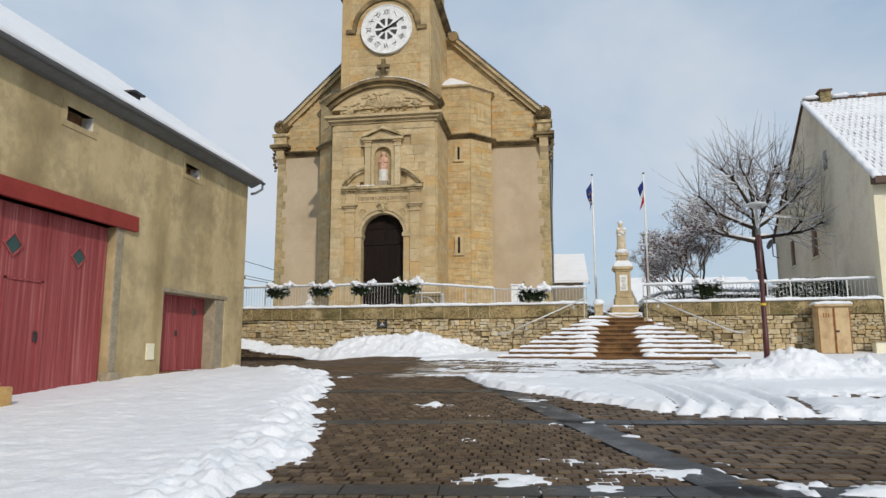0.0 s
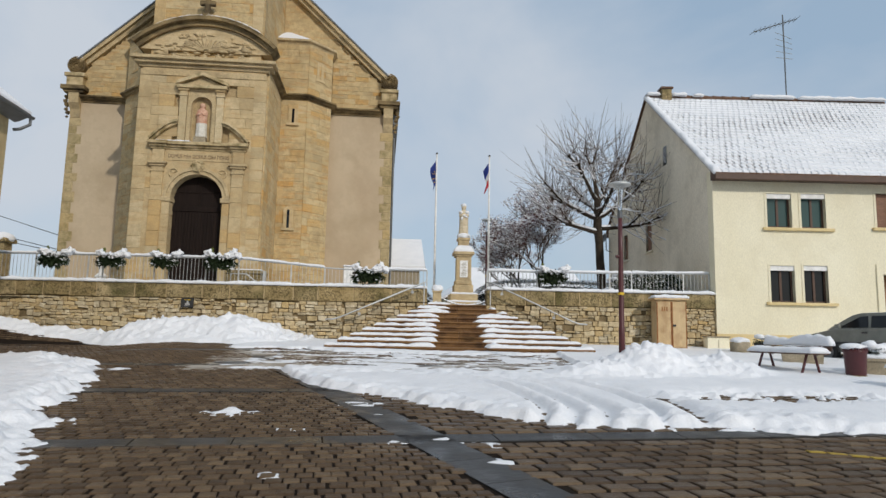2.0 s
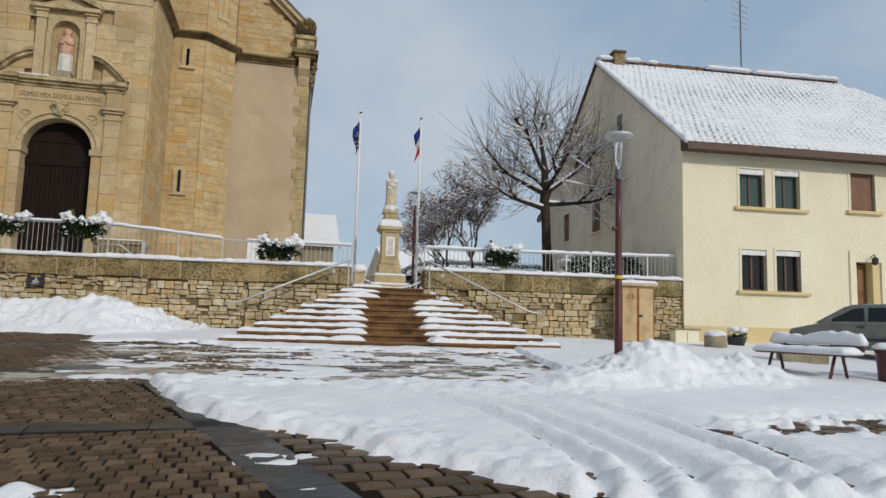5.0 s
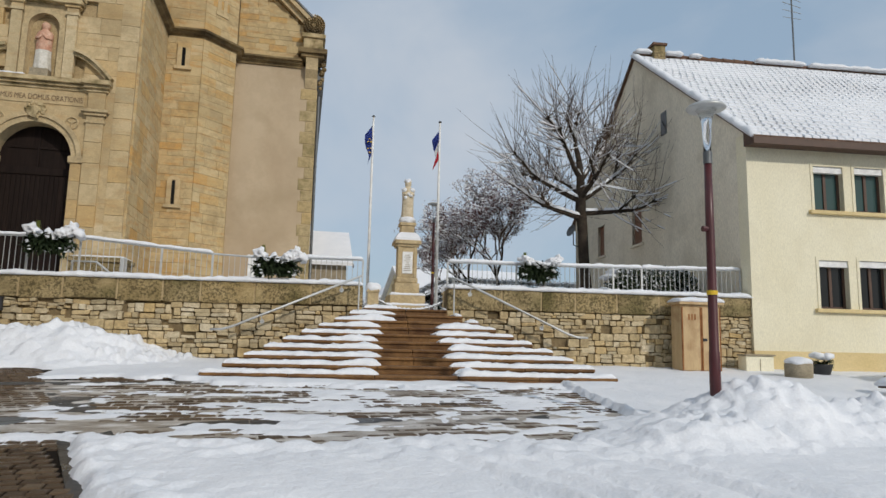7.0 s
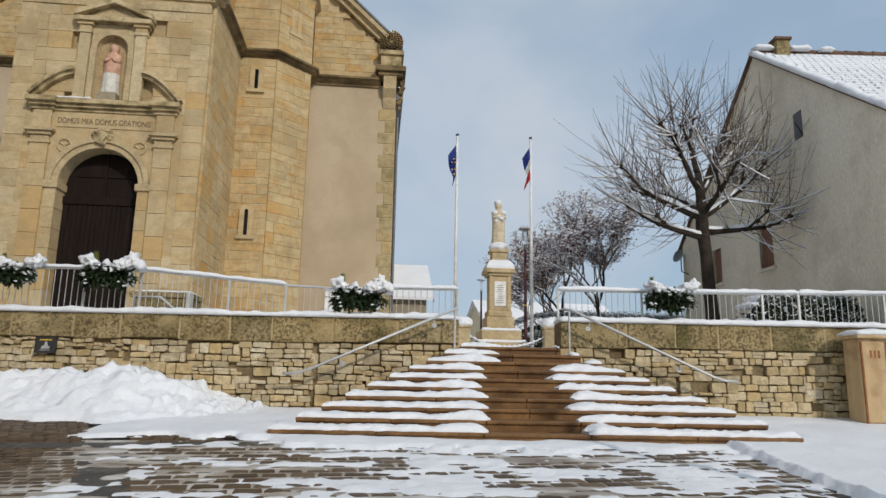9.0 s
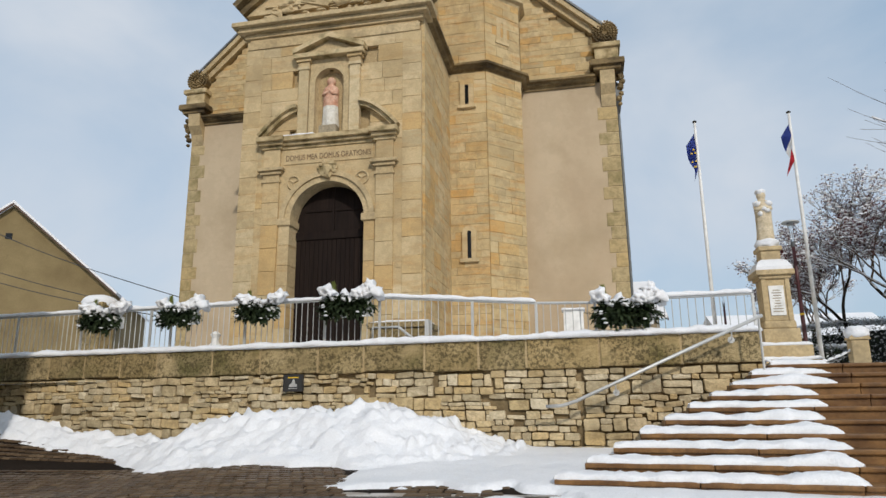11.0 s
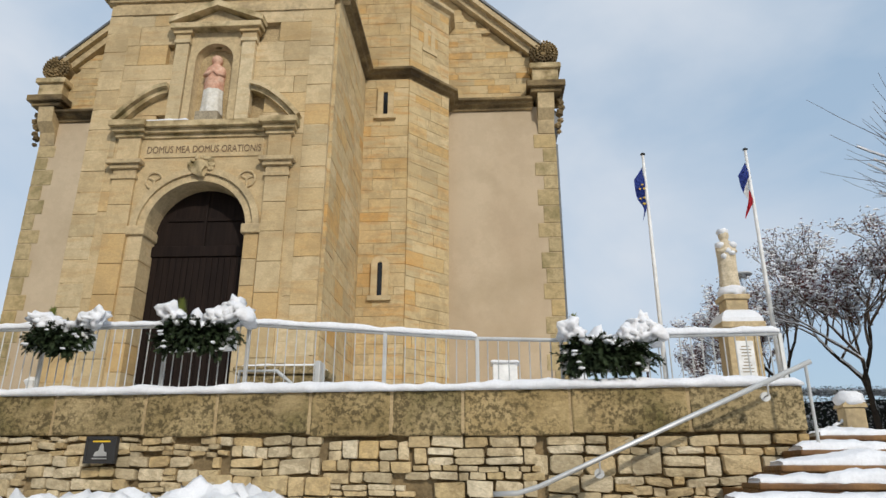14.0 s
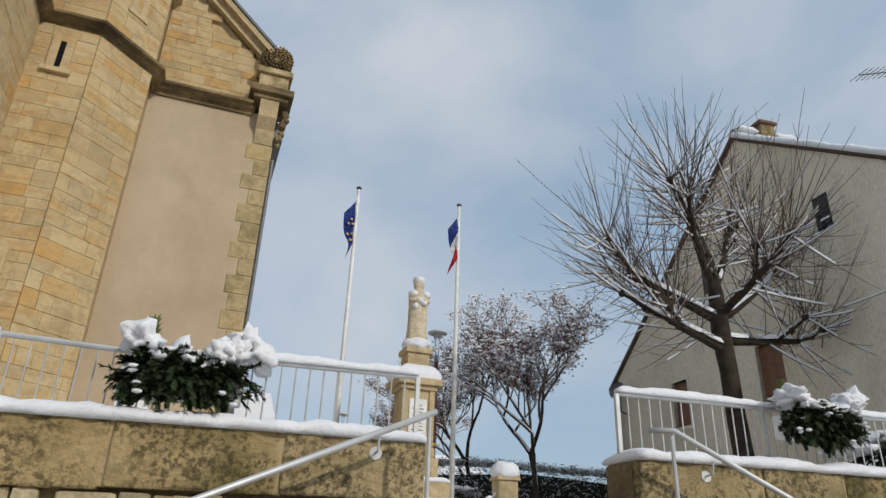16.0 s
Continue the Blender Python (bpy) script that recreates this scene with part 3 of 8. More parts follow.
def step_snow(i, side, seed):
    """Snow on one half of one tread, with its ragged edge towards the swept middle."""
    k = i / 9
    hw = 3.52 * (1 - k) + 0.90 * k
    v0 = -3.08 + 0.325 * i + 1.5
    z1 = 1.235 + RISE * (i + 1) - 1.0
    rnd = random.Random(seed)
    pile, bulge = rnd.uniform(0.02, 0.11), rnd.uniform(0.12, 0.5)
    inner = 0.62 + 0.05 * (9 - i) * 0.3 + rnd.uniform(-0.16, 0.12) if side < 0 else 0.45 + 0.035 * (9 - i) + rnd.uniform(-0.14, 0.22)
    if i > 6 and side > 0:
        inner = hw - rnd.uniform(0.1, 0.35)
    if i > 6 and side < 0:
        inner = 0.05 + rnd.uniform(0.0, 0.25)
    outer = hw - rnd.uniform(-0.01, 0.03)
    bm = bmesh.new()
    nu, nv = max(4, int((outer - inner) / 0.07)), 6
    rows = []
    for a in range(nu + 1):
        t = a / nu
        row = []
        for b in range(nv + 1):
            q = b / nv
            u = side * (inner + (outer - inner) * t)
            v = v0 + 0.012 + 0.318 * q + (0.05 * noise.noise(Vector((u * 6, i * 3.1, 0))) if b == 0 else 0)
            u += side * 0.09 * noise.noise(Vector((v * 9, i * 5.3, side))) * max(0.0, 1 - t * 4)
            along = t * (outer - inner)
            rim = min(1.0, 0.25 + along / 0.12, 0.55 + (outer - inner - along) / 0.15)
            heap = pile * math.exp(-((t * (outer - inner) - bulge) / 0.3) ** 2) * (1 if i < 8 else 0.3)
            h = (0.062 + heap * (0.6 + 0.4 * q) + 0.035 * noise.noise(Vector((u * 4.0, v * 6.0, i * 1.3))) + 0.026 * noise.noise(Vector((u * 13, v * 13, i)))) * rim * (0.55 if b == 0 else 1.0)
            row.append(bm.verts.new((u, v, z1 + max(h, -0.002))))
        rows.append(row)
    for p, q in zip(rows, rows[1:]):
        for b in range(nv):
            f = (p[b], q[b], q[b + 1], p[b + 1])
            bm.faces.new(f if side > 0 else f[::-1])
    low = [bm.verts.new((r[0].co.x, r[0].co.y + 0.006, z1 - 0.004)) for r in rows]
    for a in range(nu):
        f = (low[a], low[a + 1], rows[a + 1][0], rows[a][0])
        bm.faces.new(f if side > 0 else f[::-1])
    for col in (0, nu):
        end = [bm.verts.new((v.co.x + (0.01 if col else -0.01) * side, v.co.y, z1 - 0.004)) for v in rows[col]]
        for b in range(nv):
            bm.faces.new((rows[col][b], end[b], end[b + 1], rows[col][b + 1]))
    part("snow_patch", bm, M_SNOW, stairs, "lumpy snow left on the tread", smooth=True)


for i in range(10):
    for side in (-1, 1):
        step_snow(i, side, 40 + i * 2 + side)

# ---- church ----
CX, FX, FY, WY = -6.97, -6.86, 27.75, 32.5
church = thing("church", (CX, 36, TERRACE), 0, "sandstone village church with clock tower, pedimented portal and rendered side walls", "church")


def cp(name, bm, mat, label="", parent=None, smooth=False):
    return part(name, bm, mat, parent or church, label, True, smooth)


def both(f):
    for s in (-1, 1):
        f(s)


def mirror_x(s, pts):
    return [(CX + s * (x - CX), y) for x, y in pts]


# core volumes
bm = bmesh.new()
T0, T1 = CX - 2.27, CX + 2.27
slab_y(bm, [(T0, 2.3), (CX - 0.94, 2.3), (CX - 0.94, 6.40)] + [(CX + 0.94 * math.cos(a), 6.40 + 0.94 * math.sin(a)) for a in [math.pi * (1 - k / 16) for k in range(1, 16)]] + [(CX + 0.94, 6.40), (CX + 0.94, 2.3), (T1, 2.3), (T1, 11.5), (T0, 11.5)], FY + 0.10, FY + 0.55)
box(bm, T0, T1, FY + 0.55, 33, 7.6, 11.5)
box(bm, T0, CX - 1.0, FY + 0.55, 33, 2.3, 7.6)
box(bm, CX + 1.0, T1, FY + 0.55, 33, 2.3, 7.6)
cp("tower_wall", bm, M_JOINT)
C0, C1 = CX - 1.97, CX + 1.97
cp("belfry_wall", boxed(C0 + 0.06, C1 - 0.06, FY + 0.16, 32.6, 11.4, 24), M_JOINT)
for s in (-1, 1):
    poly = mirror_x(s, [(CX + 2.27, 30.98), (CX + 3.38, 30.98), (CX + 4.28, 31.9), (CX + 4.28, 33.5), (CX + 2.0, 33.5)])
    cp("turret_wall", slab_z(bmesh.new(), poly if s > 0 else poly[::-1], 2.3, 14.0), M_JOINT)
E0, E1 = FX - 6.95, FX + 6.95
bm = bmesh.new()
slab_y(bm, [(E0, 2.3), (E1, 2.3), (E1, 11.5), (E0, 11.5)], WY, WY + 0.6)
cp("facade_wall", bm, M_RENDER, "pinkish beige rendered wall of the nave front")
bm = bmesh.new()
slab_y(bm, [(E0 + 0.5, 11.5), (E1 - 0.5, 11.5), (E1 - 0.55, 12.95), (CX, 19.2), (E0 + 0.55, 12.95)], WY + 0.05, WY + 0.6)
cp("gable_wall", bm, M_SAND, "coursed rough stone in the gable")
bm = boxed(E0, E1, WY + 0.6, 62, 2.3, 11.4)
cp("nave_wall", bm, M_RENDER)
bm = bmesh.new()
slab_y(bm, [(E0 - 0.25, 11.3), (E1 + 0.25, 11.3), (E1 + 0.25, 11.6), (CX, 19.25), (E0 - 0.25, 11.6)], WY + 0.61, 62.3)
cp("nave_roof", bm, M_ZINC, "grey slate nave roof")


def rake(s):
    """The sloping gable cornice, its lead edge and the carved scroll where it starts."""
    bm = bmesh.new()
    dx, dz = 6.4, 6.05
    L = math.hypot(dx, dz)
    ux, uz = -s * dx / L, dz / L
    nx, nz = s * dz / L, dx / L
    x0, z0 = FX + s * 6.46, 12.98
    for (a, b, y0) in ((-0.02, 0.16, WY - 0.18), (0.16, 0.30, WY - 0.32)):
        q = [(x0 + nx * a, z0 + nz * a), (x0 + nx * b, z0 + nz * b), (x0 + ux * L + nx * b, z0 + uz * L + nz * b), (x0 + ux * L + nx * a, z0 + uz * L + nz * a)]
        slab_y(bm, q if s < 0 else q[::-1], y0, WY + 0.62)
    cp("raking_cornice", bm, M_TRIM)
    bm = bmesh.new()
    a, b = 0.31, 0.37
    q = [(x0 + nx * a, z0 + nz * a), (x0 + nx * b, z0 + nz * b), (x0 + ux * L + nx * b, z0 + uz * L + nz * b), (x0 + ux * L + nx * a, z0 + uz * L + nz * a)]
    slab_y(bm, q if s < 0 else q[::-1], WY - 0.36, WY + 0.62)
    cp("lead_edge", bm, M_ZINC)
    # corner pedestal, scroll and console
    cx = FX + s * 6.75
    ped = cp("corner_pedestal", box(box(bmesh.new(), cx - 0.34, cx + 0.34, WY - 0.34, WY + 0.5, 12.02, 12.48, 0.02), cx - 0.42, cx + 0.42, WY - 0.42, WY + 0.55, 12.44, 12.60, 0.03), M_PORTAL)
    box_m = bmesh.new()
    for z0_, z1_, g_ in ((11.84, 12.02, 0.16), (11.72, 11.84, 0.06)):
        box(box_m, cx - 0.34 - g_, cx + 0.34 + g_, WY - 0.34 - g_, WY + 0.5, z0_, z1_, 0.02)
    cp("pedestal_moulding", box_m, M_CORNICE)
    bm = bmesh.new()
    ring = [(cx + 0.38 * math.cos(k * math.tau / 24), 12.98 + 0.38 * math.sin(k * math.tau / 24)) for k in range(24)]
    slab_y(bm, ring, WY - 0.26, WY + 0.35)
    for r, n, d, size in ((0.355, 26, 0.27, 0.046), (0.27, 20, 0.30, 0.046), (0.185, 14, 0.33, 0.042), (0.10, 8, 0.29, 0.036)):
        for k in range(n):
            a = k * math.tau / n + r * 5
            blob(bm, (cx + r * math.cos(a), WY - d, 12.98 + r * math.sin(a)), (size * 0.85, 0.06, size), 0.4, 1, k + n)
    cp("carved_scroll", bm, M_CORNICE, "weathered carved stone rosette")
    snow_ = bmesh.new()
    blob(snow_, (cx - s * 0.1, WY - 0.1, 13.32), (0.24, 0.26, 0.06), 0.4, 2, s + 3)
    cp("scroll_snow", snow_, M_SNOW, smooth=True)
    bm = bmesh.new()
    slab_x(bm, [(WY - 0.36, 11.72), (WY - 0.30, 11.3), (WY - 0.10, 11.05), (WY - 0.02, 10.7), (WY + 0.06, 10.7), (WY + 0.06, 11.72)], FX + s * 6.95 if s < 0 else FX + s * 6.95 - 0.42, FX + s * 6.95 + 0.42 if s < 0 else FX + s * 6.95)
    cp("corner_console", bm, M_TRIM)
    bm = bmesh.new()
    px = FX + s * 7.07
    for k, (dx_, z_, r_) in enumerate(((0.06, 11.6, 0.10), (0.10, 11.42, 0.09), (0.03, 11.25, 0.10), (0.05, 11.05, 0.08), (-0.02, 10.9, 0.09), (0.0, 10.72, 0.06))):
        blob(bm, (px + s * dx_, WY - 0.05, z_), (r_, r_ * 1.2, r_), 0.5, 2, k + s)
    cp("carved_console_leaf", bm, M_CORNICE)
    # corner stones
    z, k = 2.5, 0
    rnd = random.Random(20 + s)
    while z < 10.65:
        h = rnd.uniform(0.36, 0.47)
        w = 0.52 if k % 2 else 0.36
        xa, xb = FX + s * 6.97, FX + s * (6.97 - w - rnd.uniform(-0.05, 0.05))
        cp("quoin", boxed(min(xa, xb), max(xa, xb), WY - 0.012 - rnd.uniform(0, 0.008), WY + 0.5, z + 0.006, min(z + h, 10.7) - 0.006, 0.015), M_QUOIN)
        z += h
        k += 1


both(rake)
# upper little scrolls beside the belfry
for s in (-1, 1):
    bm = bmesh.new()
    ring = [(CX + s * 2.45 + 0.26 * math.cos(k * math.tau / 18), 17.25 + 0.26 * math.sin(k * math.tau / 18)) for k in range(18)]
    slab_y(bm, ring, WY - 0.4, WY + 0.3)
    cp("upper_scroll", bm, M_CORNICE)

# string cornice round tower, turrets and front
def cornice_path(s):
    return mirror_x(s, [(CX, FY), (CX + 2.27, FY), (CX + 2.27, 30.98), (CX + 3.38, 30.98), (CX + 4.28, 31.9), (CX + 4.28, WY), (CX + 6.5, WY)])


def run_cornice(name, pts, s, z0, prof, mat):
    """Sweeps a moulding, given as (out, up) steps, along a plan line that keeps the wall on one side."""
    bm = bmesh.new()
    P = [Vector((x, y, 0)) for x, y in pts]
    norms = []
    for a, b in zip(P, P[1:]):
        d = (b - a).normalized()
        norms.append(Vector((d.y, -d.x, 0)) * s)
    rings = []
    for i, p in enumerate(P):
        if i == 0:
            n = norms[0]
        elif i == len(P) - 1:
            n = norms[-1]
        else:
            n = (norms[i - 1] + norms[i])
            n = n / max(0.3, n.dot(norms[i]))
        rings.append([bm.verts.new(p + n * o + Vector((0, 0, z0 + h))) for o, h in prof])
    for q, w in zip(rings, rings[1:]):
        for k in range(len(prof) - 1):
            f = (q[k], w[k], w[k + 1], q[k + 1])
            bm.faces.new(f if s > 0 else f[::-1])
    return cp(name, bm, mat)


PROF = [(-0.05, 0.0), (0.06, 0.0), (0.08, 0.10), (0.20, 0.16), (0.24, 0.24), (0.34, 0.27), (0.34, 0.36), (0.30, 0.38), (-0.06, 0.44)]
for s in (-1, 1):
    path = cornice_path(s)
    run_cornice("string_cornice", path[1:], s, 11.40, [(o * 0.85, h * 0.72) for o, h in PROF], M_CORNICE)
    run_cornice("frieze_band", path[:2], s, 11.0, [(-0.02, 0.0), (0.05, 0.0), (0.05, 0.22), (-0.02, 0.24)], M_TRIM)
    run_cornice("turret_cornice", mirror_x(s, [(CX + 1.95, 30.98), (CX + 3.38, 30.98), (CX + 4.28, 31.9), (CX + 4.28, WY)]), s, 13.85, [(-0.03, 0), (0.05, 0.0), (0.10, 0.12), (0.20, 0.18), (0.20, 0.27), (-0.05, 0.30)], M_TRIM)
    bm = bmesh.new()
    base = mirror_x(s, [(CX + 1.9, 30.80), (CX + 3.46, 30.80), (CX + 4.44, 31.82), (CX + 4.44, 33.2), (CX + 1.9, 33.2)])
    vs = [bm.verts.new((x, y, 14.13)) for x, y in base]
    top = bm.verts.new((CX + s * 2.2, 32.8, 15.35))
    for k in range(5):
        f = (vs[k], vs[(k + 1) % 5], top)
        bm.faces.new(f if s > 0 else f[::-1])
    cp("turret_roof", bm, M_SNOW if s > 0 else M_ZINC, "small turret roof under snow")
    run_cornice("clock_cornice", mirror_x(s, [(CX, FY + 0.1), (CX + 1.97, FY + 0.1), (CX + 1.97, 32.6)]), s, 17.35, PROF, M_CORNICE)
    bm = bmesh.new()
    tube(bm, [(FX + s * 7.03, WY + 0.45, z) for z in (2.7, 6, 10.6)], 0.05, 8)
    cp("downpipe", bm, M_ZINC)

# segmental pediment over the tower front
R_ = 3.75
AC = 13.28 - R_


def seg_arc(r, n=22, half=2.62):
    a0 = math.asin(half / R_)
    return [(CX + r * math.sin(-a0 + 2 * a0 * k / n), AC + r * math.cos(-a0 + 2 * a0 * k / n)) for k in range(n + 1)]


def ring_slab(bm, r0, r1, y0, y1, half=2.62):
    A, B = seg_arc(r0, 22, half), seg_arc(r1, 22, half)
    for k in range(22):
        slab_y(bm, [A[k], A[k + 1], B[k + 1], B[k]], y0, y1)
    return bm


cp("tympanum", slab_y(bmesh.new(), seg_arc(R_ - 0.3)[::-1], FY - 0.02, FY + 0.6), M_ASHLAR)
cp("arched_moulding", ring_slab(ring_slab(bmesh.new(), R_ - 0.32, R_ - 0.14, FY - 0.16, FY + 0.6), R_ - 0.14, R_, FY - 0.34, FY + 0.6), M_CORNICE)
bm = bmesh.new()
for z0, z1, o in ((11.30, 11.42, 0.08), (11.42, 11.54, 0.22), (11.54, 11.66, 0.34)):
    box(bm, T0 - o, T1 + o, FY - o, FY + 0.4, z0, z1, 0.015)
cp("pediment_cornice", bm, M_TRIM)
bm = bmesh.new()
pa = seg_arc(R_ + 0.005)
for a, b in zip(pa[4:19], pa[5:20]):
    snow_strip(bm, (a[0], FY - 0.10, a[1]), (b[0], FY - 0.10, b[1]), 0.42, 0.07, 0.06, 3)
cp("pediment_snow", bm, M_SNOW, smooth=True)
rnd = random.Random(4)
bm = bmesh.new()
for k in range(90):
    x = rnd.uniform(-1.75, 1.75)
    top = AC + math.sqrt((R_ - 0.45) ** 2 - x * x)
    z = rnd.uniform(11.72, max(11.75, top - 0.1))
    blob(bm, (CX + x, FY - 0.03, z), (rnd.uniform(0.05, 0.20), 0.06, rnd.uniform(0.03, 0.10)), 0.5, 1, k)
for k in range(14):
    a = math.radians(20 + k * 10)
    tube(bm, [(CX + 0.12 * math.cos(a), FY - 0.04, 11.95 + 0.12 * math.sin(a)), (CX + 1.0 * math.cos(a), FY - 0.03, 11.95 + 0.55 * math.sin(a))], [0.05, 0.03], 5)
cp("carved_relief", bm, M_TRIM, "carved sandstone relief of scrolls and rays")
bm = bmesh.new()
box(bm, CX - 0.09, CX + 0.09, FY - 0.30, FY - 0.10, 13.3, 14.15, 0.03)
box(bm, CX - 0.28, CX + 0.28, FY - 0.29, FY - 0.11, 13.72, 13.90, 0.03)
box(bm, CX - 0.17, CX + 0.17, FY - 0.32, FY - 0.05, 13.22, 13.38, 0.03)
cp("stone_cross", bm, M_CORNICE)

# portal
DZ = 6.40


def stack(name, x0, x1, y0, y1, z0, z1, course):
    """An upright of dressed stone: blocks laid one on another with fine joints."""
    n = round((z1 - z0) / course)
    for k in range(n):
        cp(name, boxed(x0, x1, y0 + 0.003 * (k % 2), y1, z0 + (z1 - z0) * k / n + 0.004, z0 + (z1 - z0) * (k + 1) / n - 0.004, 0.008), M_ASHLAR)


def arch_ring(bm, r0, r1, y0, y1, cz=DZ, cx=CX, n=20):
    for k in range(n):
        a, b = math.pi * k / n, math.pi * (k + 1) / n
        q = [(cx + r * math.cos(t), cz + r * math.sin(t)) for r, t in ((r0, a), (r1, a), (r1, b), (r0, b))]
        slab_y(bm, q, y0, y1)
    bmesh.ops.remove_doubles(bm, verts=bm.verts, dist=1e-4)
    return bm


bm = arch_ring(bmesh.new(), 0.92, 1.06, FY - 0.02, FY + 0.55)
arch_ring(bm, 1.06, 1.18, FY - 0.07, FY + 0.4)
cp("archivolt", bm, M_TRIM)
for s in (-1, 1):
    x = CX + s * 1.05
    stack("door_jamb", x - 0.13, x + 0.13, FY - 0.03, FY + 0.55, 2.4, 6.30, 0.47)
    cp("impost", boxed(x - 0.19, x + 0.17, FY - 0.08, FY + 0.55, 6.28, 6.46, 0.025), M_TRIM)
    x = CX + s * 1.42
    stack("pilaster_block", x - 0.21, x + 0.21, FY - 0.08, FY + 0.3, 2.4, 7.42, 0.56)
    bm = bmesh.new()
    for z0, z1, o in ((7.36, 7.44, 0.03), (7.56, 7.64, 0.06), (7.64, 7.72, 0.12)):
        box(bm, x - 0.21 - o, x + 0.21 + o, FY - 0.08 - o, FY + 0.3, z0, z1, 0.012)
    box(bm, x - 0.21, x + 0.21, FY - 0.085, FY + 0.3, 7.44, 7.56, 0.008)
    cp("pilaster_capital", bm, M_TRIM)
    cp("frieze_block", boxed(x - 0.21, x + 0.21, FY - 0.09, FY + 0.3, 7.72, 8.22, 0.01), M_ASHLAR)
    # carved roundel
    bm = bmesh.new()
    pts = [(CX + s * 0.86 + 0.155 * math.cos(k * math.tau / 20), FY - 0.03, 7.34 + 0.155 * math.sin(k * math.tau / 20)) for k in range(21)]
    tube(bm, pts, 0.022, 6, False)
    for k in range(3):
        a = k * math.tau / 3 + 0.5
        tube(bm, [(CX + s * 0.86, FY - 0.02, 7.34), (CX + s * 0.86 + 0.12 * math.cos(a), FY - 0.02, 7.34 + 0.12 * math.sin(a))], 0.025, 6)
    cp("carved_roundel", bm, M_TRIM)
bm = bmesh.new()
for z0, z1, o in ((8.20, 8.28, 0.05), (8.28, 8.36, 0.13), (8.36, 8.48, 0.22)):
    box(bm, CX - 1.63 - o * 0.4, CX + 1.63 + o * 0.4, FY - o, FY + 0.3, z0, z1, 0.012)
    for s in (-1, 1):
        box(bm, CX + s * 1.42 - 0.24 - o * 0.5, CX + s * 1.42 + 0.24 + o * 0.5, FY - o - 0.08, FY + 0.3, z0 + 0.002, z1 + 0.002, 0.012)
cp("portal_cornice", bm, M_PORTAL)
cp("inscription_panel", boxed(CX - 1.12, CX + 1.12, FY - 0.035, FY + 0.3, 7.80, 8.16, 0.012), M_ASHLAR)
M_LETTER = plain("dark_cut_letters", (0.19, 0.13, 0.075), 0.9)
inscription = text_mesh("inscription", "DOMUS MEA DOMUS ORATIONIS", 0.205, 0.004, pose(CX - church.location.x, FY - 0.042 - church.location.y, 7.89 - TERRACE, 90, 0, 0), M_LETTER, church)
inscription.scale = (0.70, 1, 1)
def pediment_arm(s):
    """One curved arm of the broken pediment: a moulding that climbs from the cornice's end and stops short of the niche."""
    bm = bmesh.new()
    for lo, hi, front in ((0.0, 0.09, 0.15), (0.09, 0.17, 0.24)):
        line_ = []
        for k in range(11):
            t = k / 10
            x, z = 1.66 - 0.86 * t, 8.46 + 0.66 * (1 - (1 - t) ** 1.6)
            dz = 0.66 * 1.6 * (1 - t) ** 0.6
            n = math.hypot(0.86, dz)
            line_.append((x, z, dz / n, 0.86 / n))
        for p, q in zip(line_, line_[1:]):
            quad = [(CX + s * (p[0] + p[2] * lo), p[1] + p[3] * lo), (CX + s * (p[0] + p[2] * hi), p[1] + p[3] * hi), (CX + s * (q[0] + q[2] * hi), q[1] + q[3] * hi), (CX + s * (q[0] + q[2] * lo), q[1] + q[3] * lo)]
            slab_y(bm, quad if s > 0 else quad[::-1], FY - front, FY + 0.1)
    bmesh.ops.remove_doubles(bm, verts=bm.verts, dist=0.004)
    bmesh.ops.recalc_face_normals(bm, faces=bm.faces)
    cp("broken_pediment", bm, M_PORTAL)


both(pediment_arm)
bm = bmesh.new()
blob(bm, (CX, FY - 0.06, 7.56), (0.17, 0.10, 0.20), 0.5, 2, 2)
for k in range(9):
    a = math.radians(-20 + k * 27)
    blob(bm, (CX + 0.20 * math.cos(a), FY - 0.06, 7.60 + 0.18 * math.sin(a)), (0.07, 0.06, 0.07), 0.6, 1, k)
cp("carved_keystone", bm, M_PORTAL)
# door leaf
bm = bmesh.new()
slab_y(bm, [(CX - 0.93, 2.5), (CX + 0.93, 2.5), (CX + 0.93, 6.05), (CX - 0.93, 6.05)], FY + 0.42, FY + 0.5)
door = cp("church_door", bm, M_WOODD, "tall dark brown wooden double door")
for k in range(16):
    x = CX - 0.90 + k * 0.1125
    part("door_plank", boxed(x + 0.004, x + 0.1085, FY + 0.395, FY + 0.43, 2.5, 6.0, 0.004), M_WOODD, door, "", True)
part("door_transom", boxed(CX - 0.93, CX + 0.93, FY + 0.36, FY + 0.5, 6.0, 6.2, 0.01), M_WOODD, door, "", True)
fan = [(CX + 0.93 * math.cos(math.pi * k / 20), 6.2 + (0.2 if 0 < k < 20 else 0) + 0.93 * math.sin(math.pi * k / 20)) for k in range(21)]
part("fanlight", slab_y(bmesh.new(), fan[::-1], FY + 0.44, FY + 0.5), M_WOODD, door, "dark wooden fanlight panel", True)
part("glazing_bar", boxed(CX - 0.03, CX + 0.03, FY + 0.40, FY + 0.45, 6.2, 7.30, 0.008), M_WOODD, door, "", True)
part("glazing_bar", boxed(CX - 0.72, CX + 0.72, FY + 0.41, FY + 0.45, 6.70, 6.76, 0.008), M_WOODD, door, "", True)
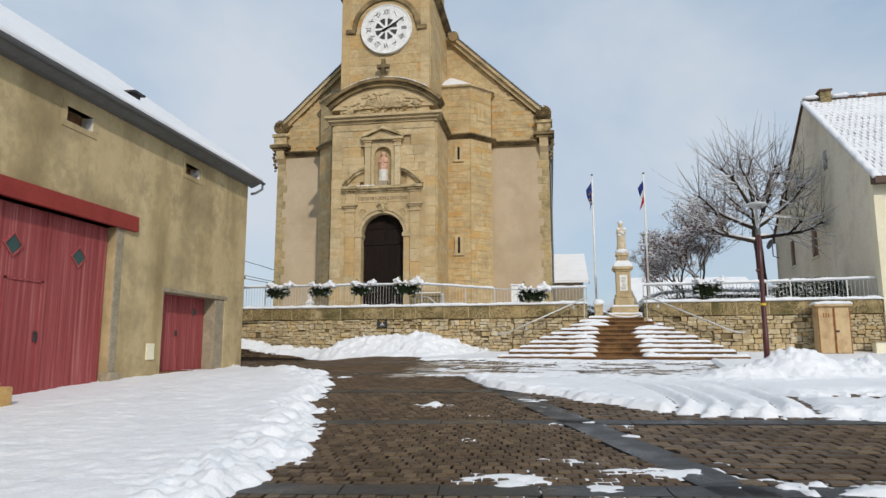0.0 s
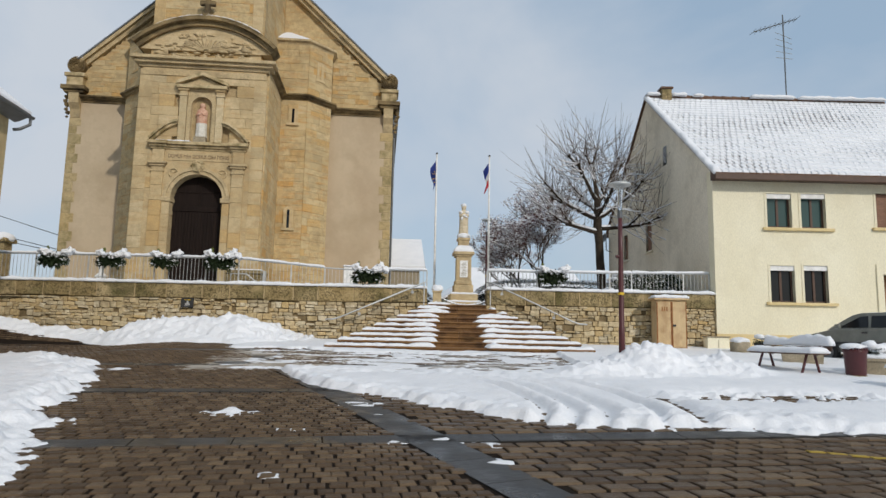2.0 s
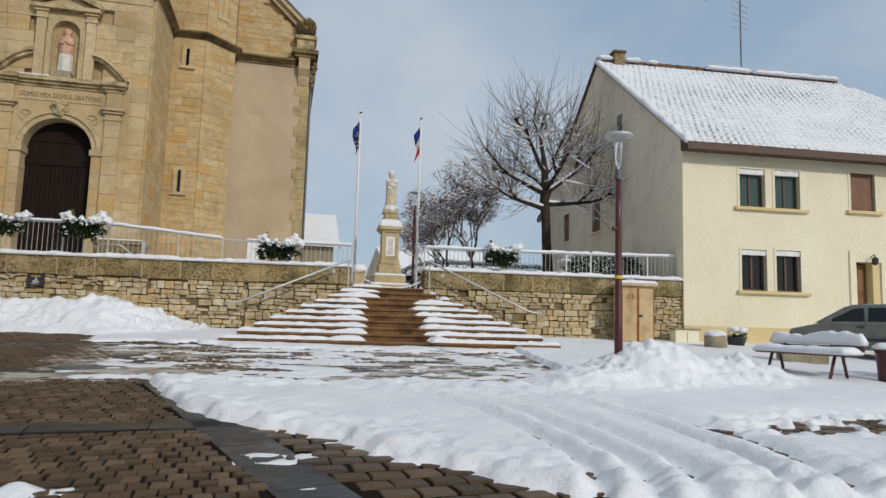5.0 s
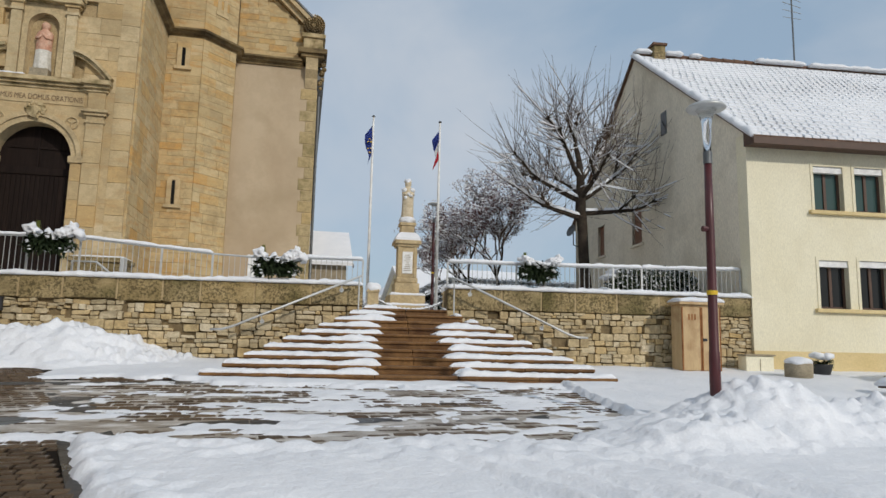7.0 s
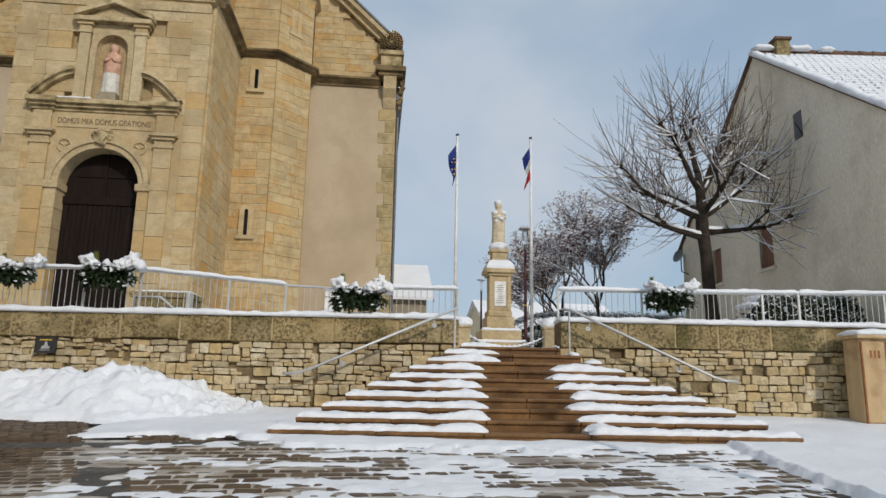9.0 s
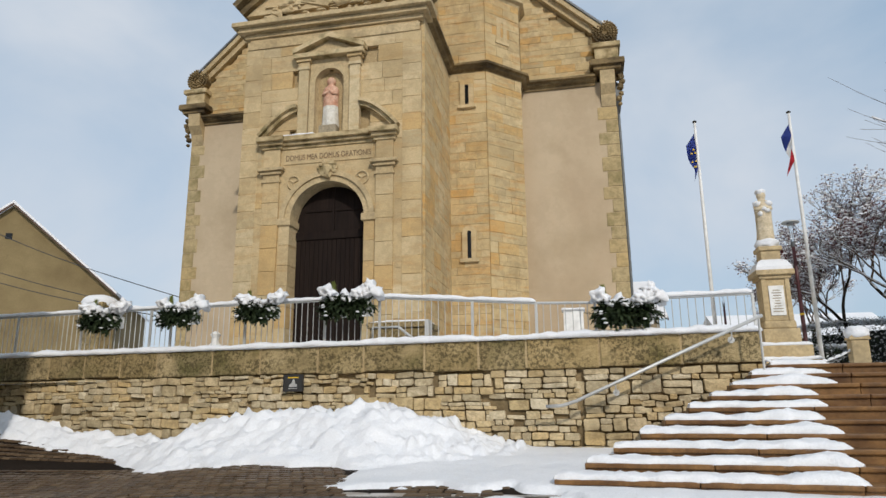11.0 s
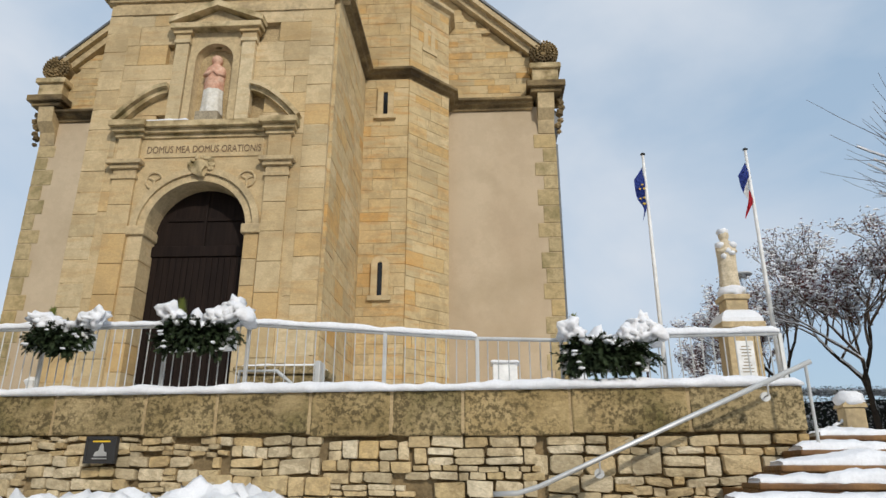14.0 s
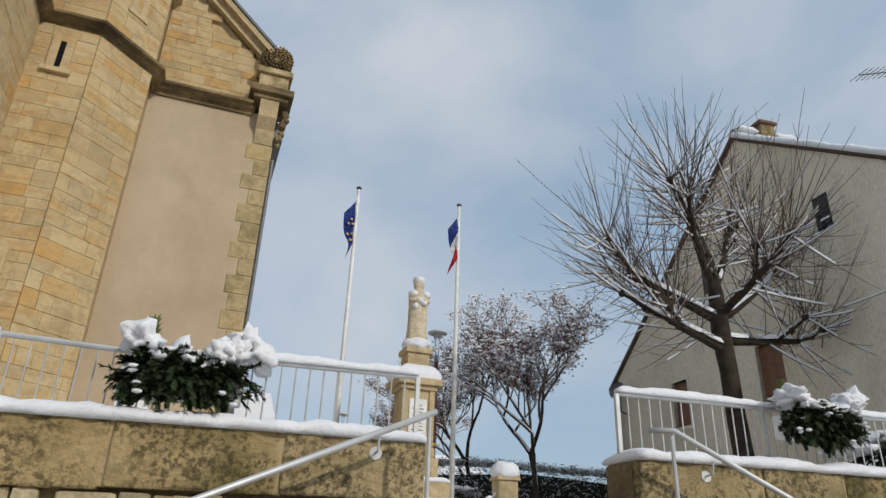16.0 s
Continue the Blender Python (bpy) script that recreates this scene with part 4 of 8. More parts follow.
# niche
NW, NZ = 0.37, 9.85
bm = bmesh.new()
rings = []
for j in range(9):
    a = math.pi * j / 8
    col = [(CX - NW * math.cos(a), FY - 0.04 + 0.02 + NW * 0.95 * math.sin(a), z) for z in (8.5, 9.2, NZ)]
    for q in range(1, 6):
        b = q / 6 * math.pi / 2
        col.append((CX - NW * math.cos(a) * math.cos(b), FY - 0.02 + NW * 0.95 * math.sin(a) * math.cos(b), NZ + NW * math.sin(b)))
    rings.append([bm.verts.new(c) for c in col])
for p, q in zip(rings, rings[1:]):
    for k in range(len(p) - 1):
        bm.faces.new((p[k], q[k], q[k + 1], p[k + 1]))
cp("niche_shell", bm, M_TRIM, smooth=True)
bm = arch_ring(bmesh.new(), NW, NW + 0.14, FY - 0.10, FY + 0.02, NZ, CX, 14)
for s in (-1, 1):
    box(bm, CX + s * (NW + 0.07) - 0.07, CX + s * (NW + 0.07) + 0.07, FY - 0.10, FY + 0.02, 8.5, NZ)
slab_y(bm, [(CX - NW - 0.14, NZ + 0.0), (CX - NW - 0.14, 10.5), (CX, 10.5), (CX, NZ + NW + 0.12)] + [(CX - (NW + 0.12) * math.cos(t), NZ + (NW + 0.12) * math.sin(t)) for t in (1.2, 0.9, 0.6, 0.3)], FY - 0.07, FY + 0.0)
slab_y(bm, [(CX, 10.5), (CX + NW + 0.14, 10.5), (CX + NW + 0.14, NZ)] + [(CX + (NW + 0.12) * math.cos(t), NZ + (NW + 0.12) * math.sin(t)) for t in (0.3, 0.6, 0.9, 1.2)] + [(CX, NZ + NW + 0.12)], FY - 0.07, FY + 0.0)
cp("niche_surround", bm, M_TRIM)
for s in (-1, 1):
    x = CX + s * 0.66
    bm = boxed(x - 0.13, x + 0.13, FY - 0.14, FY + 0.02, 8.5, 10.22, 0.01)
    box(bm, x - 0.16, x + 0.16, FY - 0.17, FY + 0.02, 10.22, 10.30, 0.01)
    box(bm, x - 0.145, x + 0.145, FY - 0.155, FY + 0.02, 10.30, 10.42, 0.01)
    box(bm, x - 0.19, x + 0.19, FY - 0.20, FY + 0.02, 10.42, 10.50, 0.01)
    cp("niche_pilaster", bm, M_ASHLAR)
bm = bmesh.new()
box(bm, CX - 0.90, CX + 0.90, FY - 0.26, FY + 0.02, 10.50, 10.62, 0.012)
for s in (-1, 1):
    q = [(CX + s * 0.93, 10.62), (CX + s * 0.93, 10.74), (CX, 11.12), (CX, 10.99)]
    slab_y(bm, q if s < 0 else q[::-1], FY - 0.28, FY + 0.02)
cp("niche_pediment", bm, M_PORTAL)
cp("pediment_field", slab_y(bmesh.new(), [(CX - 0.8, 10.62), (CX + 0.8, 10.62), (CX, 10.99)], FY - 0.12, FY + 0.02), M_TRIM)
cp("niche_plinth", boxed(CX - 0.22, CX + 0.22, FY - 0.16, FY + 0.2, 8.48, 8.70, 0.02), M_CONC)
bm = bmesh.new()
snow_strip(bm, (CX - 1.55, FY - 0.12, 8.48), (CX - 0.3, FY - 0.12, 8.48), 0.18, 0.05, 0.05, 2)
cp("cornice_snow", bm, M_SNOW, smooth=True)


# slit windows
def slit(at, rz, w, h, sill):
    g = thing_m = pose(at[0], at[1], at[2], 0, 0, rz)
    bm = bmesh.new()
    for s in (-1, 1):
        box(bm, s * (w / 2 + 0.07) - 0.07, s * (w / 2 + 0.07) + 0.07, -0.05, 0.06, 0, h)
    if sill:
        arch_ring(bm, w / 2, w / 2 + 0.14, -0.05, 0.06, h, 0, 12)
    else:
        box(bm, -w / 2 - 0.14, w / 2 + 0.14, -0.05, 0.06, h, h + 0.14)
    box(bm, -w / 2 - 0.20, w / 2 + 0.20, -0.07, 0.06, -0.10, 0)
    bmesh.ops.transform(bm, matrix=g, verts=bm.verts)
    win = cp("slit_window", bm, M_ASHLAR)
    bm = boxed(-w / 2, w / 2, -0.012, 0.05, 0, h + (w * 0.42 if sill else 0))
    bmesh.ops.transform(bm, matrix=g, verts=bm.verts)
    part("slit_pane", bm, M_PANE, win, "", True)


for s in (-1, 1):
    x = CX + s * 2.86
    slit((x, 30.88, 5.95), 0, 0.11, 0.72, True)
    slit((x, 30.88, 10.42), 0, 0.11, 0.62, False)
    ang = math.degrees(math.atan2(0.92, 0.90))
    slit((CX + s * 3.83, 31.38, 12.55), s * ang, 0.10, 0.62, False)

# clock
KC = (CX + 0.08, FY + 0.02, 15.63)
clock = thing("church_clock", KC, 0, "round white church clock with black Roman numerals", "clock")
bm = bmesh.new()
disc = lambda r, n=48: [(r * math.cos(k * math.tau / n), r * math.sin(k * math.tau / n)) for k in range(n)]
part("dial", slab_y(bmesh.new(), disc(1.15), -0.08, 0.10), M_WHITE, clock)
bm = bmesh.new()
tube(bm, [(1.13 * math.cos(k * math.tau / 48), -0.08, 1.13 * math.sin(k * math.tau / 48)) for k in range(49)], 0.035, 6, False)
part("dial_rim", bm, M_WHITE, clock)
bm = bmesh.new()
for k in range(8):
    a = k * math.tau / 8 + math.tau / 16
    q = [(0.14 * math.cos(a), 0.14 * math.sin(a))] + [(0.50 * math.cos(a + d), 0.50 * math.sin(a + d)) for d in (-0.28, -0.1, 0.1, 0.28)]
    slab_y(bm, q, -0.086, -0.05)
part("pierced_centre", bm, M_PLASTIC, clock)
ROMAN = ["XII", "I", "II", "III", "IIII", "V", "VI", "VII", "VIII", "IX", "X", "XI"]
for k, w in enumerate(ROMAN):
    a = math.pi / 2 - k * math.tau / 12
    up = Matrix.Rotation(-(k * math.tau / 12), 4, "Y")
    ob = text_mesh("numeral", w, 0.34, 0.004, Matrix.Translation((0.80 * math.cos(a), -0.088, 0.80 * math.sin(a))) @ up @ pose(0, 0, -0.12, 90, 0, 0), M_PLASTIC, clock)
    ob.scale = (0.72, 1.0, 1.0)
for name, deg, l, w in (("hour_pointer", 62, 0.55, 0.06), ("minute_pointer", 57, 0.88, 0.045)):
    a = math.radians(90 - deg)
    bm = bmesh.new()
    d, n = Vector((math.cos(a), 0, math.sin(a))), Vector((-math.sin(a), 0, math.cos(a)))
    q = [-d * 0.2 + n * w, -d * 0.2 - n * w, d * l - n * w * 0.5, d * (l + 0.06), d * l + n * w * 0.5]
    prism(bm, [(p.x, p.z) for p in q], lambda x, z: (x, -0.11, z), lambda x, z: (x, -0.095, z))
    part(name, bm, M_PLASTIC, clock)
bm = arch_ring(bmesh.new(), 1.36, 1.56, FY - 0.02, FY + 0.3, 15.70, CX + 0.05, 24)
for s in (-1, 1):
    box(bm, CX + 0.05 + s * 1.62 - 0.22, CX + 0.05 + s * 1.62 + 0.22, FY - 0.03, FY + 0.3, 15.55, 15.75, 0.02)
cp("clock_hood_mould", bm, M_CORNICE)
for s in (-1, 1):
    cp("belfry_pilaster", boxed(CX + s * 1.80 - 0.20, CX + s * 1.80 + 0.20, FY + 0.06, FY + 0.5, 11.7, 17.35, 0.01), M_ASHLAR)
    stack("corner_block", CX + s * 2.06 - 0.23, CX + s * 2.06 + 0.23, FY - 0.03, FY + 0.4, 2.4, 11.0, 0.43)

# masonry faces: nearest blocks one by one, the far ones joined
unit = bmesh.new()
box(unit, -0.5, 0.5, -0.5, 0.5, -0.5, 0.5)
for v in unit.verts:
    if v.co.y < 0:
        v.co.x *= 0.994
        v.co.z *= 0.985
ublock = bpy.data.meshes.new("block")
unit.normal_update()
unit.to_mesh(ublock)
unit.free()
ublock.materials.append(M_SAND)
unit2 = ublock.copy()
unit2.materials.clear()
unit2.materials.append(M_ASHLAR)
joined_v, joined_f = {0: [], 1: []}, {0: [], 1: []}
nblocks = [0]


def masonry(p0, p1, z0, z1, course, length, kind, single, skip=None, seed=0, inside=0.05):
    """Courses of blocks on the upright face from p0 to p1 (plan points, wall behind the left-to-right line)."""
    rnd = random.Random(seed)
    a, b = Vector((*p0, 0)), Vector((*p1, 0))
    d = (b - a)
    L = d.length
    d /= L
    n = Vector((d.y, -d.x, 0))
    ang = math.atan2(d.y, d.x)
    z = z0
    me = unit2 if kind else ublock
    while z < z1 - 0.05:
        h = min(rnd.uniform(*course), z1 - z)
        if z1 - z - h < 0.1:
            h = z1 - z
        s = 0.0
        first = True
        while s < L - 0.01:
            l = rnd.uniform(*length) * (0.6 if first and rnd.random() < 0.5 else 1)
            first = False
            if L - s - l < 0.15:
                l = L - s
            c = a + d * (s + l / 2)
            mid = (c.x, z + h / 2)
            if not (skip and skip(c.x, z, z + h, l)):
                out = 0.06 + rnd.uniform(-0.004, 0.006)
                loc = Vector((c.x, c.y, z + h / 2)) + n * (out / 2 - 0.0)
                sc = (l - 0.004, out + 0.08, h - 0.004)
                loc -= n * 0.02
                if single and nblocks[0] < 300:
                    nblocks[0] += 1
                    piece("block", me, church, loc - Vector(church.location), sc, ang)
                else:
                    m = Matrix.LocRotScale(loc - Vector(church.location), Euler((0, 0, ang)), sc)
                    k = len(joined_v[kind])
                    joined_v[kind] += [m @ v.co for v in me.vertices]
                    joined_f[kind] += [tuple(k + i for i in p.vertices) for p in me.polygons]
            s += l
        z += h


def front_skip(x, za, zb, l):
    d = abs(x - CX)
    if za < 8.2 and d < 1.75:
        return True
    return 8.45 < zb and za < 10.3 and d - l / 2 < NW + 0.02


portal = [(CX - 1.85, 2.4), (CX - 0.94, 2.4), (CX - 0.94, 6.40)] + [(CX + 0.94 * math.cos(a), 6.40 + 0.94 * math.sin(a)) for a in [math.pi * (1 - k / 16) for k in range(1, 16)]] + [(CX + 0.94, 6.40), (CX + 0.94, 2.4), (CX + 1.85, 2.4), (CX + 1.85, 8.5), (CX - 1.85, 8.5)]
cp("portal_wall", slab_y(bmesh.new(), portal, FY - 0.012, FY + 0.15), M_ASHLAR, "smooth dressed stone round the portal")
# right turret and tower flank come closest
for s in (1, -1):
    if s > 0:
        masonry((CX + 2.27, 30.98), (CX + 3.405, 30.98), 2.45, 11.42, (0.18, 0.36), (0.30, 0.85), 0, True, None, 31)
        masonry((CX + 3.363, 30.963), (CX + 4.28, 31.9), 2.45, 11.42, (0.18, 0.36), (0.28, 0.75), 0, True, None, 32)
        masonry((CX + 2.27, FY + 0.1), (CX + 2.27, 30.98), 2.45, 11.42, (0.22, 0.40), (0.45, 1.0), 0, True, None, 33)
        masonry((CX + 2.0, 30.98), (CX + 3.405, 30.98), 11.7, 13.9, (0.26, 0.36), (0.4, 0.8), 0, False, None, 34)
        masonry((CX + 3.363, 30.963), (CX + 4.28, 31.9), 11.7, 13.9, (0.26, 0.36), (0.4, 0.7), 0, False, None, 35)
        masonry((CX + 1.97, FY + 0.16), (CX + 1.97, 32.6), 11.5, 17.4, (0.3, 0.42), (0.6, 1.1), 0, False, None, 36)
    else:
        masonry((CX - 3.38, 30.98), (CX - 2.27, 30.98), 2.45, 13.9, (0.22, 0.36), (0.4, 0.8), 0, False, None, 41)
        masonry((CX - 4.28, 31.9), (CX - 3.38, 30.98), 2.45, 13.9, (0.22, 0.36), (0.4, 0.7), 0, False, None, 42)
        masonry((CX - 2.27, 30.98), (CX - 2.27, FY + 0.1), 2.45, 11.3, (0.3, 0.4), (0.5, 1.0), 0, False, None, 43)
masonry((T0 + 0.05, FY + 0.06), (T1 - 0.05, FY + 0.06), 2.45, 11.3, (0.34, 0.46), (0.55, 1.15), 1, False, front_skip, 50)
masonry((C0 + 0.3, FY + 0.16), (C1 - 0.3, FY + 0.16), 11.6, 17.4, (0.30, 0.42), (0.6, 1.1), 0, False, None, 51)
for s in (-1, 1):
    xa, xb = sorted((CX + s * 4.30, CX + s * 6.5))
    masonry((xa, WY + 0.04), (xb, WY + 0.04), 11.72, 15.1, (0.16, 0.26), (0.3, 0.7), 0, False, lambda x, za, zb, l: zb > 13.05 + (6.55 - abs(x - CX) - l / 2) * 0.945 - 0.02, 60 + s)
for k, nm, mt in ((0, "rough_masonry", M_SAND), (1, "dressed_masonry", M_ASHLAR)):
    me = bpy.data.meshes.new(nm)
    me.from_pydata(joined_v[k], [], joined_f[k])
    me.materials.append(mt)
    ob = tagged(new(nm, me), "coursed honey sandstone blocks with rusty streaks", "", "", "stuff")
    ob.parent = church


# niche figure: one plain shape
def robed_figure(name, h, mats, loc, label, folds, rz=0):
    bm = bmesh.new()
    prof = [(0.0, 0.185, 0.15), (0.04, 0.19, 0.155), (0.2, 0.175, 0.145), (0.4, 0.172, 0.14), (0.56, 0.175, 0.14), (0.66, 0.185, 0.14), (0.74, 0.185, 0.125), (0.79, 0.155, 0.10), (0.825, 0.085, 0.08), (0.845, 0.074, 0.072), (0.87, 0.09, 0.09), (0.91, 0.10, 0.10), (0.95, 0.092, 0.094), (0.985, 0.055, 0.058), (1.0, 0.010, 0.010)]
    rings = []
    for z, a, b in prof:
        ring = []
        for k in range(28):
            t = k * math.tau / 28
            f = 1 + (folds * math.sin(t * 7 + z * 4) * max(0, 0.8 - z) if z < 0.8 else 0)
            ring.append(bm.verts.new((a * h * 0.80 * f * math.cos(t), b * h * 0.80 * f * math.sin(t), z * h)))
        rings.append(ring)
    for p, q in zip(rings, rings[1:]):
        for k in range(28):
            bm.faces.new((p[k], p[(k + 1) % 28], q[(k + 1) % 28], q[k]))
    bm.faces.new(rings[0][::-1])
    bm.faces.new(rings[-1])
    for s in (-1, 1):
        tube(bm, [(s * 0.105 * h, 0, 0.75 * h), (s * 0.125 * h, -0.05 * h, 0.64 * h), (s * 0.07 * h, -0.11 * h, 0.63 * h), (s * 0.015 * h, -0.12 * h, 0.68 * h)], [0.036 * h, 0.036 * h, 0.03 * h, 0.022 * h], 8)
    for f in bm.faces:
        c = f.calc_center_median()
        f.material_index = 0 if len(mats) == 1 or c.z > 0.36 * h + 0.05 * h * math.sin(c.x * 20) else 1
    bm.normal_update()
    me = bpy.data.meshes.new(name)
    bm.to_mesh(me)
    bm.free()
    me.polygons.foreach_set("use_smooth", [True] * len(me.polygons))
    for m in mats:
        me.materials.append(m)
    ob = new(name, me)
    ob.matrix_basis = pose(*loc, 0, 0, rz)
    return tagged(ob, label, "statue")


robed_figure("niche_statue", 1.34, [M_PINK, M_MINT], (CX, FY + 0.05, 8.69), "painted robed statue standing in the church niche", 0.14)


# ---- things along the wall ----
def railing(name, u_list, label):
    """A galvanised railing behind the coping: (u, top) corners; posts, bars, top and bottom rails, snow on top."""
    u0 = u_list[0][0]
    r = by_wall(name, u0, 0.30, 3.08, label=label, category="railing")
    bar = tube(bmesh.new(), [(0, 0, 0), (0, 0, 1)], 0.007, 6)
    bar_me = bpy.data.meshes.new("bar")
    bar.to_mesh(bar_me)
    bar.free()
    bar_me.materials.append(M_GALV)
    post_me = bpy.data.meshes.new("post")
    b = boxed(-0.02, 0.02, -0.02, 0.02, 0, 1, 0.004)
    b.to_mesh(post_me)
    b.free()
    post_me.materials.append(M_GALV)
    for (ua, za, snow), (ub, zb, _) in zip(u_list, u_list[1:]):
        n = max(1, round((ub - ua) / 0.115))
        for k in range(n):
            u = ua + (ub - ua) * k / n
            z = za + (zb - za) * k / n
            piece("post" if k % 14 == 0 else "bar", post_me if k % 14 == 0 else bar_me, r, (u - u0, 0, 0), (1, 1, z - 3.08))
        part("top_rail", tube(bmesh.new(), [(ua - u0, 0, za - 3.08), (ub - u0, 0, zb - 3.08)], 0.022, 8), M_GALV, r)
        part("bottom_rail", tube(bmesh.new(), [(ua - u0, 0, 0.10), (ub - u0, 0, 0.10)], 0.012, 6), M_GALV, r)
        if snow:
            bm = bmesh.new()
            snow_strip(bm, (ua - u0, 0, za - 3.08 + 0.015), (ub - u0, 0, zb - 3.08 + 0.015), 0.075, 0.07, 0.06, int(ua * 7))
            part("rail_snow", bm, M_SNOW, r, "ridge of snow on the top rail", smooth=True)
    ue, ze, _ = u_list[-1]
    piece("post", post_me, r, (ue - u0, 0, 0), (1, 1, ze - 3.08))
    return r


railing("railing", [(-26, 3.95, 1), (-11.0, 3.95, 1), (-6.8, 3.93, 1), (-4.12, 3.70, 0), (-3.2, 3.66, 0), (-2.4, 3.68, 1), (-0.93, 3.68, 0)], "long galvanised railing on the churchyard wall, snow on its rail")
railing("railing", [(0.95, 3.71, 1), (3.2, 3.71, 1), (5.5, 3.73, 1), (7.95, 3.77, 0)], "short galvanised railing above the rubble wall, snow on its rail")


def handrail(s):
    h = by_wall("handrail", s * 0.95, -0.42, TERRACE, label="sloping galvanised handrail fixed to the wall beside the steps", category="handrail")
    z0 = TERRACE
    pts = [(0.0, 0, 3.27 - z0 + 0.0), (s * 2.55, 0, 2.16 - z0), (s * 2.75, 0, 2.10 - z0), (s * 2.98, 0, 2.09 - z0)]
    if s > 0:
        pts = [(-0.05, 0.16, 3.30 - z0), (0.08, 0, 3.28 - z0)] + pts[1:]
    part("rail", tube(bmesh.new(), pts, 0.024, 10), M_GALV, h, smooth=True)
    part("upright", tube(bmesh.new(), [(s * 0.05, 0, 3.24 - z0), (s * 0.05, 0, 0.0 - 0.14)], 0.016, 8), M_GALV, h)
    for t in (0.16, 0.78):
        x, z = s * 2.55 * t, (3.27 + (2.16 - 3.27) * t) - z0
        part("bracket", tube(bmesh.new(), [(x, 0, z - 0.02), (x, 0.02, z - 0.12), (x, 0.12, z - 0.13)], 0.009, 6), M_GALV, h)
        bm = bmesh.new()
        ring = [(x + 0.045 * math.cos(k * math.tau / 16), z - 0.13 + 0.045 * math.sin(k * math.tau / 16)) for k in range(16)]
        slab_y(bm, ring, 0.105, 0.128)
        part("wall_plate", bm, M_GALV, h)


handrail(-1)
handrail(1)


def fir_spray(bm, at, out, length, rnd, drop=0.5):
    """A drooping frond: a stem with short flat needles on both sides."""
    at, d = Vector(at), Vector(out).normalized()
    p = at.copy()
    n = 9
    side = d.cross(Vector((0, 0, 1))).normalized()
    for k in range(n):
        q = p + d * (length / n)
        w = 0.042 * (1 - k / n * 0.6)
        for s in (-1, 1):
            for j in range(2):
                b = p.lerp(q, j * 0.5)
                tip = b + side * s * w + d * w * 0.9 + Vector((0, 0, rnd.uniform(-0.02, 0.02)))
                e = d * 0.013
                bm.faces.new([bm.verts.new(b - e), bm.verts.new(b + e), bm.verts.new(tip + e * 0.4)])
        p = q
        d = (d + Vector((0, 0, -drop / n))).normalized()


def flower_box(seed):
    f = thing("planter_box", (0, 0, 0), 0, "railing planter spilling dark fir branches under a heap of snow", "planter", "planters on the railing")
    rnd = random.Random(seed)
    part("trough", boxed(-0.40, 0.40, -0.13, 0.08, -0.20, 0.02, 0.015), M_WHITE, f, "white plastic trough")
    bm = bmesh.new()
    blob(bm, (0, -0.06, -0.06), (0.40, 0.15, 0.15), 0.3, 2, seed)
    for k in range(330):
        a = rnd.uniform(0, math.tau)
        e = math.sqrt(rnd.random())
        x, zz = 0.42 * e * math.cos(a), -0.05 + 0.17 * e * math.sin(a)
        fir_spray(bm, (x, -0.05 - 0.16 * (1 - e * e), zz), (x * 1.6 + rnd.uniform(-0.5, 0.5), -rnd.uniform(0.1, 0.8), zz * 1.2 + rnd.uniform(-0.7, 0.45)), rnd.uniform(0.08, 0.20), rnd, rnd.uniform(0.2, 1.2))
    part("fir_foliage", bm, M_LEAF, f, "dark green fir branches")
    bm = bmesh.new()
    for k in range(130):
        t = k / 130
        a = k * 2.4
        r = 0.055 * (1 - t) + 0.01
        b = Vector((-0.27 + r * math.cos(a), 0.02 + r * math.sin(a), 0.08 + 0.28 * t))
        o = Vector((math.cos(a), math.sin(a), 1.3)).normalized() * 0.06
        w = Vector((-math.sin(a), math.cos(a), 0)) * 0.014
        bm.faces.new([bm.verts.new(b - w), bm.verts.new(b + w), bm.verts.new(b + o)])
    part("dwarf_conifer", bm, M_YEW, f, "small golden-green conifer")
    for k in range(14):
        bm = bmesh.new()
        if rnd.random() < 0.15:
            bm.free()
            continue
        x = -0.30 + 0.74 * k / 13 + rnd.uniform(-0.03, 0.03)
        top = 0.12 + 0.08 * math.sin(x * 7 + seed) + rnd.uniform(-0.04, 0.04) + 0.03 * max(0, x)
        blob(bm, (x, rnd.uniform(-0.10, 0.0), top), (rnd.uniform(0.10, 0.15), rnd.uniform(0.11, 0.17), rnd.uniform(0.07, 0.12)), 1.1, 3, seed + k)
        part("snow_clump", bm, M_SNOW, f, smooth=True)
    bm = bmesh.new()
    for k in range(16):
        blob(bm, (rnd.uniform(-0.4, 0.4), rnd.uniform(-0.30, -0.12), rnd.uniform(-0.22, 0.02)), (0.035, 0.03, 0.016), 0.5, 1, k)
    part("snow_crumbs", bm, M_SNOW, f)
    tagged(f.children[-1], kind="stuff")
    return f


proto = {}
for u, z, sc, kind in ((-2.77, 3.50, 1.08, 0), (2.95, 3.60, 0.98, 1), (-7.32, 3.82, 1.08, 0), (-9.02, 3.82, 0.92, 1), (-10.68, 3.80, 0.95, 0), (-12.4, 3.80, 1.0, 1)):
    x, y = square(u, 0.14)
    m = pose(x, y, z, 0, 0, -4.4)
    if kind not in proto:
        proto[kind] = flower_box(11 + kind * 6)
        proto[kind].matrix_basis = m @ Matrix.Scale(sc, 4)
    else:
        c = copy_thing(proto[kind], m)
        c.scale = (sc, sc, sc)

